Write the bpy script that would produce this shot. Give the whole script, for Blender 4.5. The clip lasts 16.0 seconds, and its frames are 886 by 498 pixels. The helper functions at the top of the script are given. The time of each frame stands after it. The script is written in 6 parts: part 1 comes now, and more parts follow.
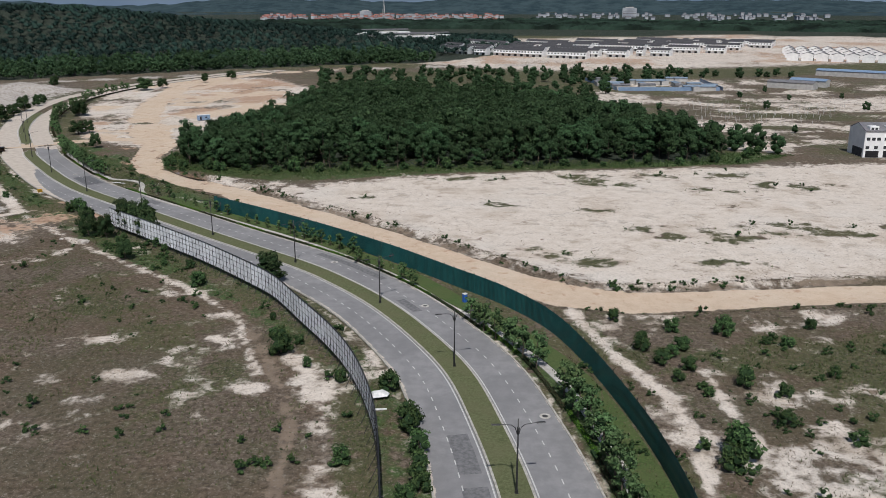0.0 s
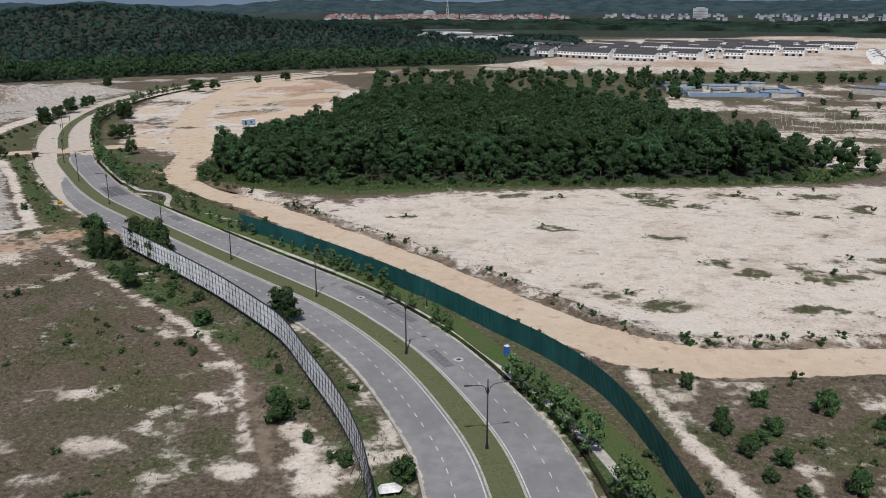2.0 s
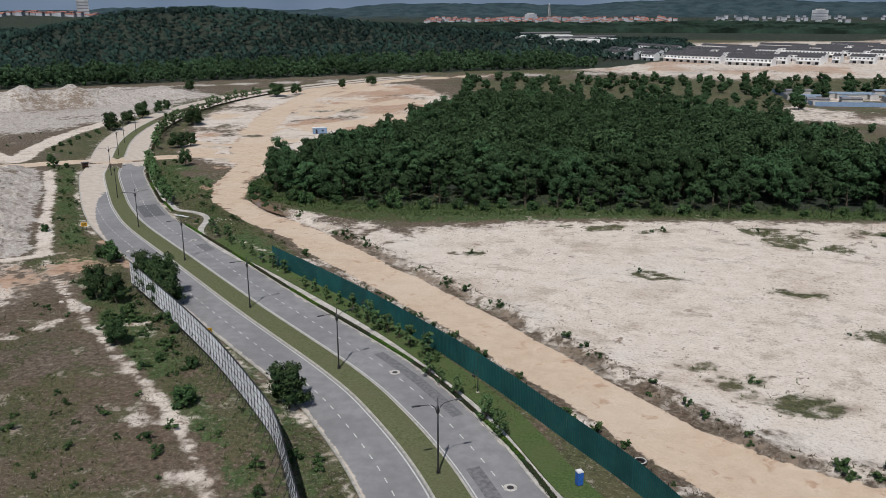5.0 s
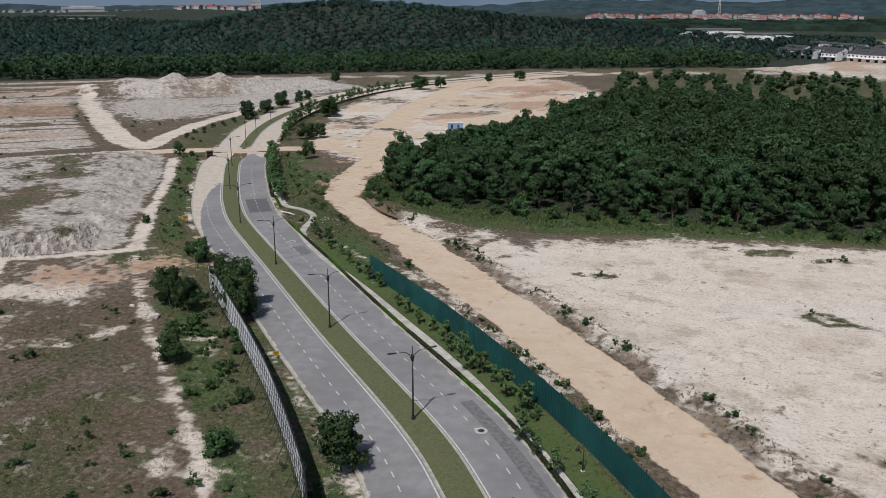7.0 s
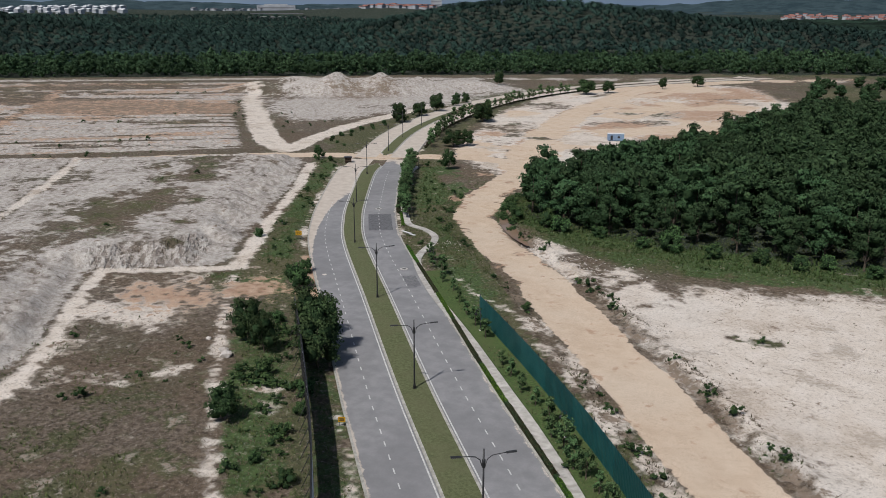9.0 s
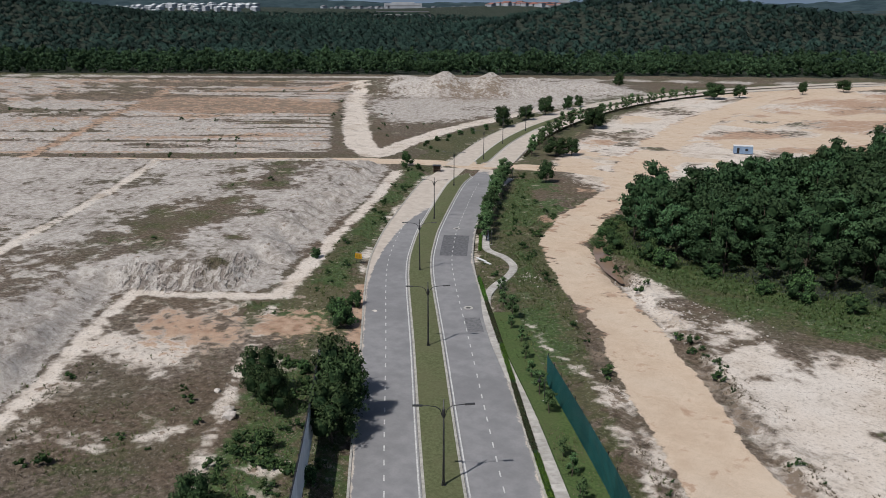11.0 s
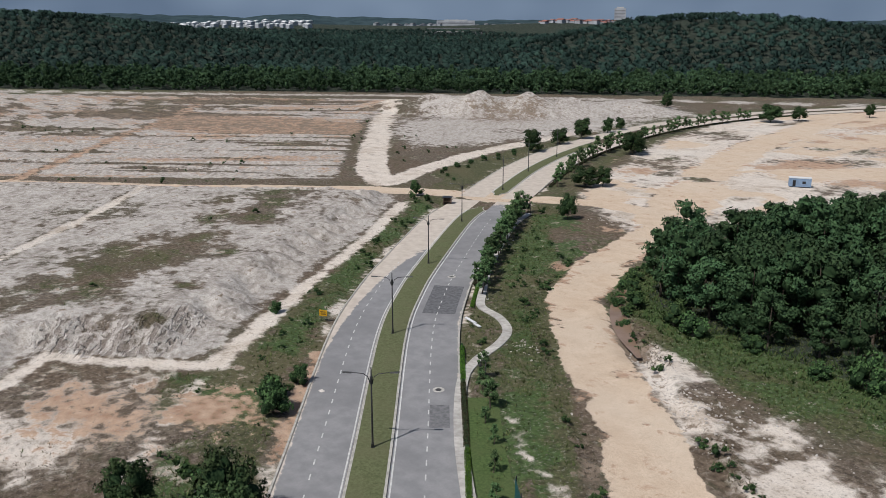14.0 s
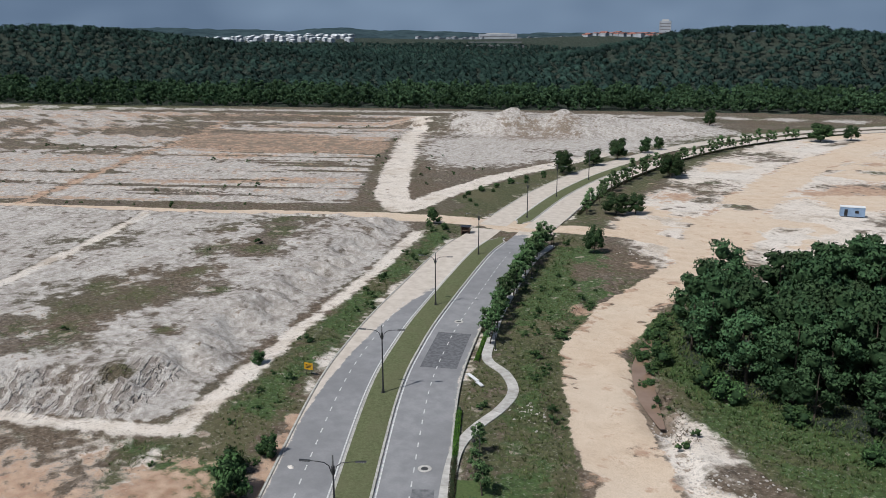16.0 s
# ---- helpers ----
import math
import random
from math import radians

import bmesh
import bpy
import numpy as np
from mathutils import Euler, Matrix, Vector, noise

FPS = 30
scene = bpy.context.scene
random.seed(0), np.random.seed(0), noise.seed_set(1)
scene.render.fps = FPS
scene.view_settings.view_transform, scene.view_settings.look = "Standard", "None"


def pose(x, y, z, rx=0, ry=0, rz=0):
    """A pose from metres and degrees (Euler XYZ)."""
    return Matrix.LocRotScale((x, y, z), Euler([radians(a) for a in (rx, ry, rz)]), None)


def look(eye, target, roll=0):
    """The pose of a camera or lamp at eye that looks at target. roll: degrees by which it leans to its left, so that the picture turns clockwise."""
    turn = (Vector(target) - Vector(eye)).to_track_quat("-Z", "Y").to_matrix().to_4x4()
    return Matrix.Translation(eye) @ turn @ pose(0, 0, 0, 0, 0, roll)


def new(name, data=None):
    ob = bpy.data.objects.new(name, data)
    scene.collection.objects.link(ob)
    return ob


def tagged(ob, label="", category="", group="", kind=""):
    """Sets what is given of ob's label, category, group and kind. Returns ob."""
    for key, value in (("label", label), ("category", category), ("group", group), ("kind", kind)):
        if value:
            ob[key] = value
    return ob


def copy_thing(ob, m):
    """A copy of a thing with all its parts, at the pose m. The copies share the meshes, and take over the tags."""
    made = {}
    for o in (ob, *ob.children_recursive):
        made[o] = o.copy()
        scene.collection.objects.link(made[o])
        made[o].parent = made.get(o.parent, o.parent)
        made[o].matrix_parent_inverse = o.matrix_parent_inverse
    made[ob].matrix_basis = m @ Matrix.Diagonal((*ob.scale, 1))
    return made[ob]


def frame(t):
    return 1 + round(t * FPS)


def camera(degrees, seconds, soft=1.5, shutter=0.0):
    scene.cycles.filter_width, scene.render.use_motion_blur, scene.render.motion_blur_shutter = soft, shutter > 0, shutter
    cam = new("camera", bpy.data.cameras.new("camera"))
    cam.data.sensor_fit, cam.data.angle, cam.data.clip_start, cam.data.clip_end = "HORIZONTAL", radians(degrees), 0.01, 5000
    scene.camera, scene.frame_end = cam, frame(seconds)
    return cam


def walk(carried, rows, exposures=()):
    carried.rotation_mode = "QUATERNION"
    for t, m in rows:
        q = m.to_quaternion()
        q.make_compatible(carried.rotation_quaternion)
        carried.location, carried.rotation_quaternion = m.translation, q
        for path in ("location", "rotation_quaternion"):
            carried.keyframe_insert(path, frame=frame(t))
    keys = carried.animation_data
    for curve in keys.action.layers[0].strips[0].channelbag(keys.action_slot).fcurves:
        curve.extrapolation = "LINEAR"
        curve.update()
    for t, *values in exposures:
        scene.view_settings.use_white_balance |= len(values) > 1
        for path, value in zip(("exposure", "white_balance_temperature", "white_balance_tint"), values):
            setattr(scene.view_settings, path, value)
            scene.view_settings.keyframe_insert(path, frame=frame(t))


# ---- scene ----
cam = camera(55.9, 16.0, soft=0.7)
PATH = [
    (0, (2.701, 1.484, 54.855), (2.631, 3.401, 54.289), -0.0),
    (0.5, (3.34, 7.992, 54.778), (3.211, 9.906, 54.213), 0.0),
    (1, (4.059, 14.255, 54.688), (3.88, 16.165, 54.122), 0.0),
    (1.5, (4.703, 20.774, 54.528), (4.501, 22.682, 53.963), -0.0),
    (2, (5.145, 27.215, 54.437), (4.93, 29.121, 53.872), -0.0),
    (2.5, (5.554, 33.861, 54.42), (5.307, 35.764, 53.855), -0.0),
    (3, (5.878, 40.297, 54.365), (5.586, 42.193, 53.801), -0.0),
    (3.5, (6.038, 46.956, 54.332), (5.696, 48.844, 53.767), 0.0),
    (4, (6.101, 53.546, 54.211), (5.711, 55.425, 53.646), -0.0),
    (4.2, (6.076, 56.097, 53.953), (5.667, 57.973, 53.392), -0.1),
    (6.3, (4.879, 84.087, 49.055), (4.329, 85.926, 48.493), -0.1),
    (6.5, (4.722, 86.667, 48.728), (4.082, 88.476, 48.165), -0.1),
    (7, (4.324, 93.239, 48.37), (3.544, 94.993, 47.808), -0.0),
    (7.5, (3.601, 99.675, 48.383), (2.79, 101.414, 47.82), -0.0),
    (8, (2.77, 105.883, 48.484), (1.811, 107.546, 47.921), 0.0),
    (8.5, (1.986, 111.933, 48.527), (0.944, 113.544, 47.963), 0.1),
    (9, (0.578, 118.383, 48.45), (-0.55, 119.935, 47.886), 0.1),
    (9.5, (-0.915, 124.615, 48.351), (-2.075, 126.144, 47.786), 0.1),
    (10, (-2.932, 130.955, 48.167), (-4.132, 132.452, 47.602), 0.1),
    (10.2, (-3.722, 133.235, 48.051), (-4.959, 134.702, 47.486), 0.1),
    (12.3, (-15.648, 159.301, 45.981), (-17.071, 160.591, 45.421), 0.0),
    (12.5, (-15.841, 160.912, 45.9), (-17.272, 162.197, 45.346), 0.0),
    (13, (-17.067, 164.211, 45.914), (-18.505, 165.490, 45.369), -0.0),
    (13.5, (-18.438, 167.589, 45.981), (-19.877, 168.870, 45.444), -0.0),
    (14, (-19.954, 171.046, 46.102), (-21.396, 172.326, 45.572), 0.1),
    (14.5, (-21.614, 174.582, 46.275), (-23.060, 175.861, 45.752), -0.1),
    (15, (-23.419, 178.198, 46.502), (-24.874, 179.470, 45.987), -0.0),
    (15.5, (-25.369, 181.893, 46.781), (-26.821, 183.172, 46.274), -0.0),
    (16, (-27.464, 185.667, 47.114), (-28.977, 186.874, 46.612), -0.1),
]
walk(cam, [(t, look(eye, target, roll)) for t, eye, target, roll in PATH], exposures=[(0, -0.08, 6400, 10), (4, -0.04, 6450, 10), (7, -0.13, 6450, 10), (8, -0.13, 6450, 10), (10, -0.11, 6450, 10), (12.5, -0.06, 6480, 10), (14.5, 0.03, 6400, 10), (16, 0.09, 6250, 8)])

# ---- world and light ----
world = bpy.data.worlds.new("sky")
scene.world = world
world.use_nodes = True
wn = world.node_tree.nodes
sky = wn.new("ShaderNodeTexSky")
sky.sky_type = "NISHITA"
sky.sun_disc = False
sky.sun_elevation = radians(54)
sky.sun_rotation = radians(180)
sky.air_density, sky.dust_density = 1.0, 1.5
wn["Background"].inputs["Strength"].default_value = 0.063
world.node_tree.links.new(sky.outputs[0], wn["Background"].inputs["Color"])
sun_data = bpy.data.lights.new("sun", "SUN")
sun_data.energy, sun_data.angle, sun_data.color = 3.7, radians(0.6), (1.0, 0.965, 0.93)
sun = new("sun", sun_data)
sun.matrix_world = look((2.0, -40.0, 56.0), (0, 0, 0))


# ---- node helpers ----
class Nodes:
    """A small wrapper to write node materials briefly."""

    def __init__(self, name, rough=0.9, spec=0.2):
        self.mat = bpy.data.materials.new(name)
        self.mat.use_nodes = True
        self.tree = self.mat.node_tree
        self.bsdf = self.tree.nodes["Principled BSDF"]
        self.bsdf.inputs["Roughness"].default_value = rough
        self.bsdf.inputs["Specular IOR Level"].default_value = spec
        self.pos = None

    def node(self, kind, **props):
        n = self.tree.nodes.new(kind)
        for k, v in props.items():
            if k == "blend":
                n.blend_type = v
            elif k == "op":
                n.operation = v
            elif k == "dtype":
                n.data_type = v
            elif k == "attr":
                n.attribute_name = v
            elif k == "clamp":
                n.use_clamp = v
        return n

    def link(self, a, b):
        self.tree.links.new(a, b)

    def put(self, value, socket):
        if isinstance(value, bpy.types.NodeSocket):
            self.link(value, socket)
        elif isinstance(value, (tuple, list)):
            socket.default_value = (*value, 1.0) if len(value) == 3 and socket.type == "RGBA" else value
        else:
            socket.default_value = value

    def place(self, object_space=False):
        if object_space:
            return self.node("ShaderNodeTexCoord").outputs["Object"]
        if self.pos is None:
            self.pos = self.node("ShaderNodeNewGeometry").outputs["Position"]
        return self.pos

    def noise(self, size, detail=4.0, rough=0.55, stretch=None, where=None):
        """Noise whose features are about size metres wide, 0 to 1 round 0.5."""
        n = self.node("ShaderNodeTexNoise")
        n.inputs["Scale"].default_value = 1.0 / size
        n.inputs["Detail"].default_value = detail
        n.inputs["Roughness"].default_value = rough
        v = where or self.place()
        if stretch:
            m = self.node("ShaderNodeMapping")
            m.vector_type = "TEXTURE"
            self.link(v, m.inputs["Vector"])
            m.inputs["Rotation"].default_value = (0, 0, radians(stretch[0]))
            m.inputs["Scale"].default_value = [1.0 / q for q in stretch[1:]]
            v = m.outputs[0]
        self.link(v, n.inputs["Vector"])
        return n.outputs["Fac"]

    def math(self, op, a, b=0.0, clamp=False):
        n = self.node("ShaderNodeMath", op=op, clamp=clamp)
        self.put(a, n.inputs[0])
        self.put(b, n.inputs[1])
        return n.outputs[0]

    def ramp(self, fac, lo, hi, a=0.0, b=1.0):
        n = self.node("ShaderNodeMapRange")
        n.interpolation_type = "SMOOTHSTEP"
        self.put(fac, n.inputs["Value"])
        for key, v in (("From Min", lo), ("From Max", hi), ("To Min", a), ("To Max", b)):
            n.inputs[key].default_value = v
        return n.outputs["Result"]

    def mix(self, fac, a, b, blend="MIX"):
        n = self.node("ShaderNodeMix", dtype="RGBA", blend=blend)
        self.put(fac, n.inputs[0])
        self.put(a, n.inputs[6])
        self.put(b, n.inputs[7])
        return n.outputs[2]

    def attr(self, name):
        n = self.node("ShaderNodeAttribute", attr=name)
        return n

    def rgb(self, colour):
        n = self.node("ShaderNodeSeparateColor")
        self.link(colour, n.inputs[0])
        return n.outputs

    def finish(self, colour, bump=None, depth=0.1, strength=0.6):
        self.put(colour, self.bsdf.inputs["Base Color"])
        if bump is not None:
            b = self.node("ShaderNodeBump")
            b.inputs["Strength"].default_value = strength
            b.inputs["Distance"].default_value = depth
            self.link(bump, b.inputs["Height"])
            self.link(b.outputs[0], self.bsdf.inputs["Normal"])
        return self.mat


def plain(name, a, b, size=0.5, rough=0.7, spec=0.3, metal=0.0, vary=0.0):
    """A paint or plastic with slight blotches; vary: lightness from piece to piece."""
    n = Nodes(name, rough, spec)
    n.bsdf.inputs["Metallic"].default_value = metal
    f = n.ramp(n.noise(size, 5), 0.3, 0.7)
    c = n.mix(f, a, b)
    if vary:
        r = n.node("ShaderNodeObjectInfo").outputs["Random"]
        k = n.ramp(r, 0.0, 1.0, 1.0 - vary, 1.0 + vary)
        h = n.node("ShaderNodeHueSaturation")
        n.link(k, h.inputs["Value"])
        n.link(c, h.inputs["Color"])
        c = h.outputs[0]
    return n.finish(c, n.noise(size * 0.2, 3), 0.01, 0.3)


def leaf_material(name, dark, light, vary=0.25, patch=9.0):
    """Leaves: colour from leaf to leaf and from tree to tree, a little light through them."""
    n = Nodes(name, 0.8, 0.10)
    isl = n.node("ShaderNodeNewGeometry").outputs["Random Per Island"]
    obj = n.node("ShaderNodeObjectInfo").outputs["Random"]
    c = n.mix(isl, dark, light)
    big = n.noise(patch, 4)
    k = n.math("ADD", n.ramp(obj, 0, 1, 1 - vary, 1 + vary), n.ramp(big, 0.3, 0.7, -vary, vary))
    h = n.node("ShaderNodeHueSaturation")
    n.link(k, h.inputs["Value"])
    n.link(n.ramp(obj, 0, 1, 0.485, 0.512), h.inputs["Hue"])
    n.link(c, h.inputs["Color"])
    n.bsdf.inputs["Subsurface Weight"].default_value = 0.0
    return n.finish(h.outputs[0])


# ---- mesh helpers ----
def mesh_np(name, verts, faces, material=None):
    """A mesh from numpy arrays: verts (n, 3); faces a list of arrays (m, k)."""
    me = bpy.data.meshes.new(name)
    faces = faces if isinstance(faces, (list, tuple)) else [faces]
    faces = [np.asarray(f, np.int32) for f in faces if len(f)]
    me.vertices.add(len(verts))
    me.vertices.foreach_set("co", np.asarray(verts, np.float32).ravel())
    loops = np.concatenate([f.ravel() for f in faces])
    counts = np.concatenate([np.full(len(f), f.shape[1], np.int32) for f in faces])
    me.loops.add(len(loops))
    me.loops.foreach_set("vertex_index", loops)
    me.polygons.add(len(counts))
    me.polygons.foreach_set("loop_start", np.r_[0, np.cumsum(counts)[:-1]].astype(np.int32))
    me.polygons.foreach_set("use_smooth", np.zeros(len(counts), bool))
    me.update(calc_edges=True)
    if material:
        me.materials.append(material)
    return me


def smooth_mesh(me):
    me.polygons.foreach_set("use_smooth", np.ones(len(me.polygons), bool))
    return me


def point_colour(me, name, rgb):
    a = me.color_attributes.new(name, "FLOAT_COLOR", "POINT")
    a.data.foreach_set("color", np.c_[rgb, np.ones(len(rgb))].astype(np.float32).ravel())


def part(name, data, parent, label="", m=None):
    ob = new(name, data)
    ob.parent = parent
    if m is not None:
        ob.matrix_basis = m
    return tagged(ob, label) if label else ob


def box_arrays(sx, sy, sz, x=0.0, y=0.0, z=0.0):
    """A box with its base centre at x, y, z."""
    v = np.array([(a * sx / 2 + x, b * sy / 2 + y, c * sz + z) for c in (0, 1) for a, b in ((-1, -1), (1, -1), (1, 1), (-1, 1))])
    f = np.array([(3, 2, 1, 0), (4, 5, 6, 7), (0, 1, 5, 4), (1, 2, 6, 5), (2, 3, 7, 6), (3, 0, 4, 7)])
    return v, f


def join_arrays(items):
    vs, fs, n = [], [], 0
    for v, f in items:
        vs.append(v)
        fs.append(np.asarray(f) + n)
        n += len(v)
    return np.concatenate(vs), np.concatenate(fs)


def box_mesh(name, material, *boxes):
    v, f = join_arrays([box_arrays(*b) for b in boxes])
    return mesh_np(name, v, f, material)


def tube_arrays(points, radii, sides=7):
    """A tapered tube along points, closed by a small cap at the end."""
    points = np.asarray(points, float)
    ahead = np.gradient(points, axis=0)
    ahead /= np.linalg.norm(ahead, axis=1)[:, None] + 1e-9
    ref = np.where(np.abs(ahead[:, 2:3]) > 0.9, (1.0, 0, 0), (0, 0, 1.0))
    u = np.cross(ahead, ref)
    u /= np.linalg.norm(u, axis=1)[:, None]
    w = np.cross(ahead, u)
    a = np.linspace(0, 2 * np.pi, sides, endpoint=False)
    rings = points[:, None] + np.asarray(radii)[:, None, None] * (u[:, None] * np.cos(a)[None, :, None] + w[:, None] * np.sin(a)[None, :, None])
    v = rings.reshape(-1, 3)
    f = [(i * sides + j, i * sides + (j + 1) % sides, (i + 1) * sides + (j + 1) % sides, (i + 1) * sides + j) for i in range(len(points) - 1) for j in range(sides)]
    v = np.r_[v, points[-1:]]
    e = (len(points) - 1) * sides
    f += [(e + j, e + (j + 1) % sides, len(v) - 1, len(v) - 1) for j in range(sides)]
    f = np.array(f)
    body, cap = f[: -sides], f[-sides:, :3]
    return v, body, cap


def tube_mesh(name, material, points, radii, sides=7):
    v, body, cap = tube_arrays(points, radii, sides)
    return smooth_mesh(mesh_np(name, v, [body, cap], material))


# ---- plan helpers ----
def curve(points, step=1.0):
    """A smooth line through points, at even steps: places and normals to its right."""
    p = np.asarray(points, float)
    p = np.r_[[2 * p[0] - p[1]], p, [2 * p[-1] - p[-2]]]
    out = []
    for i in range(1, len(p) - 2):
        t = np.linspace(0, 1, 40, endpoint=False)[:, None]
        a, b, c, d = p[i - 1 : i + 3]
        out.append(0.5 * (2 * b + (c - a) * t + (2 * a - 5 * b + 4 * c - d) * t**2 + (3 * b - a - 3 * c + d) * t**3))
    out = np.concatenate(out + [p[-2:-1]])
    s = np.r_[0, np.cumsum(np.linalg.norm(np.diff(out, axis=0), axis=1))]
    at = np.linspace(0, s[-1], max(2, int(round(s[-1] / step)) + 1))
    c = np.c_[np.interp(at, s, out[:, 0]), np.interp(at, s, out[:, 1])]
    d = np.gradient(c, axis=0)
    d /= np.linalg.norm(d, axis=1)[:, None]
    return c, np.c_[d[:, 1], -d[:, 0]], at


def to_line(xy, line):
    """The distance of places to a line."""
    line = np.asarray(line, float)
    out = np.full(len(xy), 200.0)
    lo, hi = line.min(0) - 80, line.max(0) + 80
    near = np.flatnonzero((xy[:, 0] > lo[0]) & (xy[:, 0] < hi[0]) & (xy[:, 1] > lo[1]) & (xy[:, 1] < hi[1]))
    x, y = xy[near, 0], xy[near, 1]
    best = np.full(len(near), 1e9)
    for (ax, ay), (bx, by) in zip(line[:-1], line[1:]):
        dx, dy = bx - ax, by - ay
        t = np.clip(((x - ax) * dx + (y - ay) * dy) / max(dx * dx + dy * dy, 1e-9), 0, 1)
        best = np.minimum(best, (x - ax - t * dx) ** 2 + (y - ay - t * dy) ** 2)
    out[near] = np.sqrt(best)
    return out


def inside(xy, poly):
    """The distance into an area, below zero outside it."""
    poly = np.asarray(poly, float)
    lo, hi = poly.min(0) - 80, poly.max(0) + 80
    near = (xy[:, 0] > lo[0]) & (xy[:, 0] < hi[0]) & (xy[:, 1] > lo[1]) & (xy[:, 1] < hi[1])
    if not near.all():
        out = np.full(len(xy), -200.0)
        if near.any():
            out[near] = inside(xy[near], poly)
        return out
    ins = np.zeros(len(xy), bool)
    for a, b in zip(poly, np.roll(poly, -1, axis=0)):
        cross = (a[1] > xy[:, 1]) != (b[1] > xy[:, 1])
        xs = a[0] + (xy[:, 1] - a[1]) * (b[0] - a[0]) / (b[1] - a[1] if abs(b[1] - a[1]) > 1e-9 else 1e-9)
        ins ^= cross & (xy[:, 0] < xs)
    d = to_line(xy, np.r_[poly, poly[:1]])
    return np.where(ins, d, -d)


def step01(x, lo, hi):
    t = np.clip((x - lo) / (hi - lo), 0, 1)
    return t * t * (3 - 2 * t)


LATTICE = np.random.RandomState(3).rand(256, 256)


def fbm(xy, size, octaves=4, seed=0):
    """Soft noise over the plan, about 0 to 1."""
    total, weight, amp = 0.0, 0.0, 1.0
    for o in range(octaves):
        ca, sa = math.cos(0.7 + 1.1 * o), math.sin(0.7 + 1.1 * o)
        p = np.c_[xy[:, 0] * ca - xy[:, 1] * sa, xy[:, 0] * sa + xy[:, 1] * ca] / size * 2**o + 17.3 * (o + 1) + 31.7 * seed
        i = np.floor(p).astype(int)
        t = p - i
        t = t * t * (3 - 2 * t)
        x0, y0, x1, y1 = i[:, 0] % 256, i[:, 1] % 256, (i[:, 0] + 1) % 256, (i[:, 1] + 1) % 256
        v = (LATTICE[x0, y0] * (1 - t[:, 0]) + LATTICE[x1, y0] * t[:, 0]) * (1 - t[:, 1]) + (LATTICE[x0, y1] * (1 - t[:, 0]) + LATTICE[x1, y1] * t[:, 0]) * t[:, 1]
        total, weight, amp = total + amp * v, weight + amp, amp * 0.5
    return total / weight


# ---- the plan: lines and areas in metres ----
ROAD = [(12, -60), (13, -10), (12, 40), (10.2, 68), (8.2, 86.2), (5.3, 102), (0.9, 119.5), (-5.8, 134.6), (-14.3, 149.5), (-24.5, 163), (-35.8, 174.9), (-61, 196.8), (-87.5, 220.6), (-113.8, 244.2), (-127.2, 258.5), (-138.8, 272.8), (-160.6, 302), (-168.8, 316), (-178, 331.5), (-200, 371), (-217, 413), (-232, 470), (-236, 520), (-231, 571), (-217, 617), (-196, 668), (-165, 720)]
HAUL = [(130, 170), (84, 160), (47, 154.5), (33.7, 152.9), (21, 156.4), (12, 164.6), (-0.7, 177.7), (-19.5, 198), (-42.6, 220), (-55, 231.5), (-69, 245), (-87.8, 260.6), (-106, 277), (-117, 299), (-123, 328), (-138, 358), (-158, 405), (-178, 470), (-194, 560), (-195, 625), (-165, 680), (-110, 730)]
CROSS = [(-420, 100), (-286, 232), (-248, 266), (-215, 300), (-196, 317), (-170, 333), (-150, 343), (-128, 345)]
TRACK = [(-101, 161), (-107, 169.5), (-116, 178.5), (-129, 190.5), (-139.4, 201.9), (-130, 209.5), (-121, 218), (-131, 231.8), (-144.5, 249.4), (-162, 274), (-186, 304.4)]
DIRT_ROAD = [(-212, 318), (-231, 328), (-262, 352), (-306, 388), (-350, 425), (-396, 467)]
SIDE_TRACK = [(-211, 320), (-222, 342), (-233, 374), (-239, 402), (-246, 440), (-262, 480)]
FIELD_TRACK = [(-30, 118), (-40, 143), (-55.3, 158.8), (-67, 168.5), (-79.8, 179.4), (-96.8, 194.5), (-117, 214.4)]
LOT_TRACK = [(-165, 184), (-194, 215), (-226, 246), (-246, 263)]
SCRUB_TRACK = [(21, 150), (22.5, 140.8), (26.7, 125.1), (31.2, 113.2), (32.4, 103.2), (31.5, 93.2), (30.5, 80), (30, 60)]
SCRUB_TRACK_2 = [(38.7, 123.4), (39.6, 103.5), (41.4, 93.6), (42, 80), (44, 60)]
FOOTPATH = [(21, 60), (22.0, 84), (19.7, 102.9), (17.0, 115), (12.6, 126.2), (4.5, 140.9), (-2.2, 150), (-13, 166.2), (-29.5, 184.2), (-41.4, 195.3), (-50.8, 203.3), (-65.4, 215.6), (-82.6, 229.4), (-94, 240.2), (-98, 246.5), (-100.4, 253.5), (-103.5, 258.5), (-108.5, 261.6), (-113.8, 263), (-118, 267), (-130.1, 281), (-148.6, 306.2), (-156, 320)]
GREEN_FENCE = [(27.6, 55), (26.9, 86.7), (24.0, 108.6), (17.7, 134), (9.6, 148.9), (-1.6, 162), (-15.1, 177), (-31.6, 193), (-45.6, 205.2), (-57.2, 214.6), (-68.5, 223.4)]
HOARDING = [(-6.2, 74), (-7.7, 85.7), (-9.2, 95.8), (-11.4, 104.8), (-15, 115.3), (-20.2, 126), (-28, 139), (-35, 150.4), (-42.4, 159), (-53.5, 170.6), (-63.8, 180.4), (-77.3, 192.6), (-88.5, 202.4)]
POND = [(-105, 290), (-102, 284.5), (-97.5, 278.5), (-91, 271.5), (-84.5, 266)]
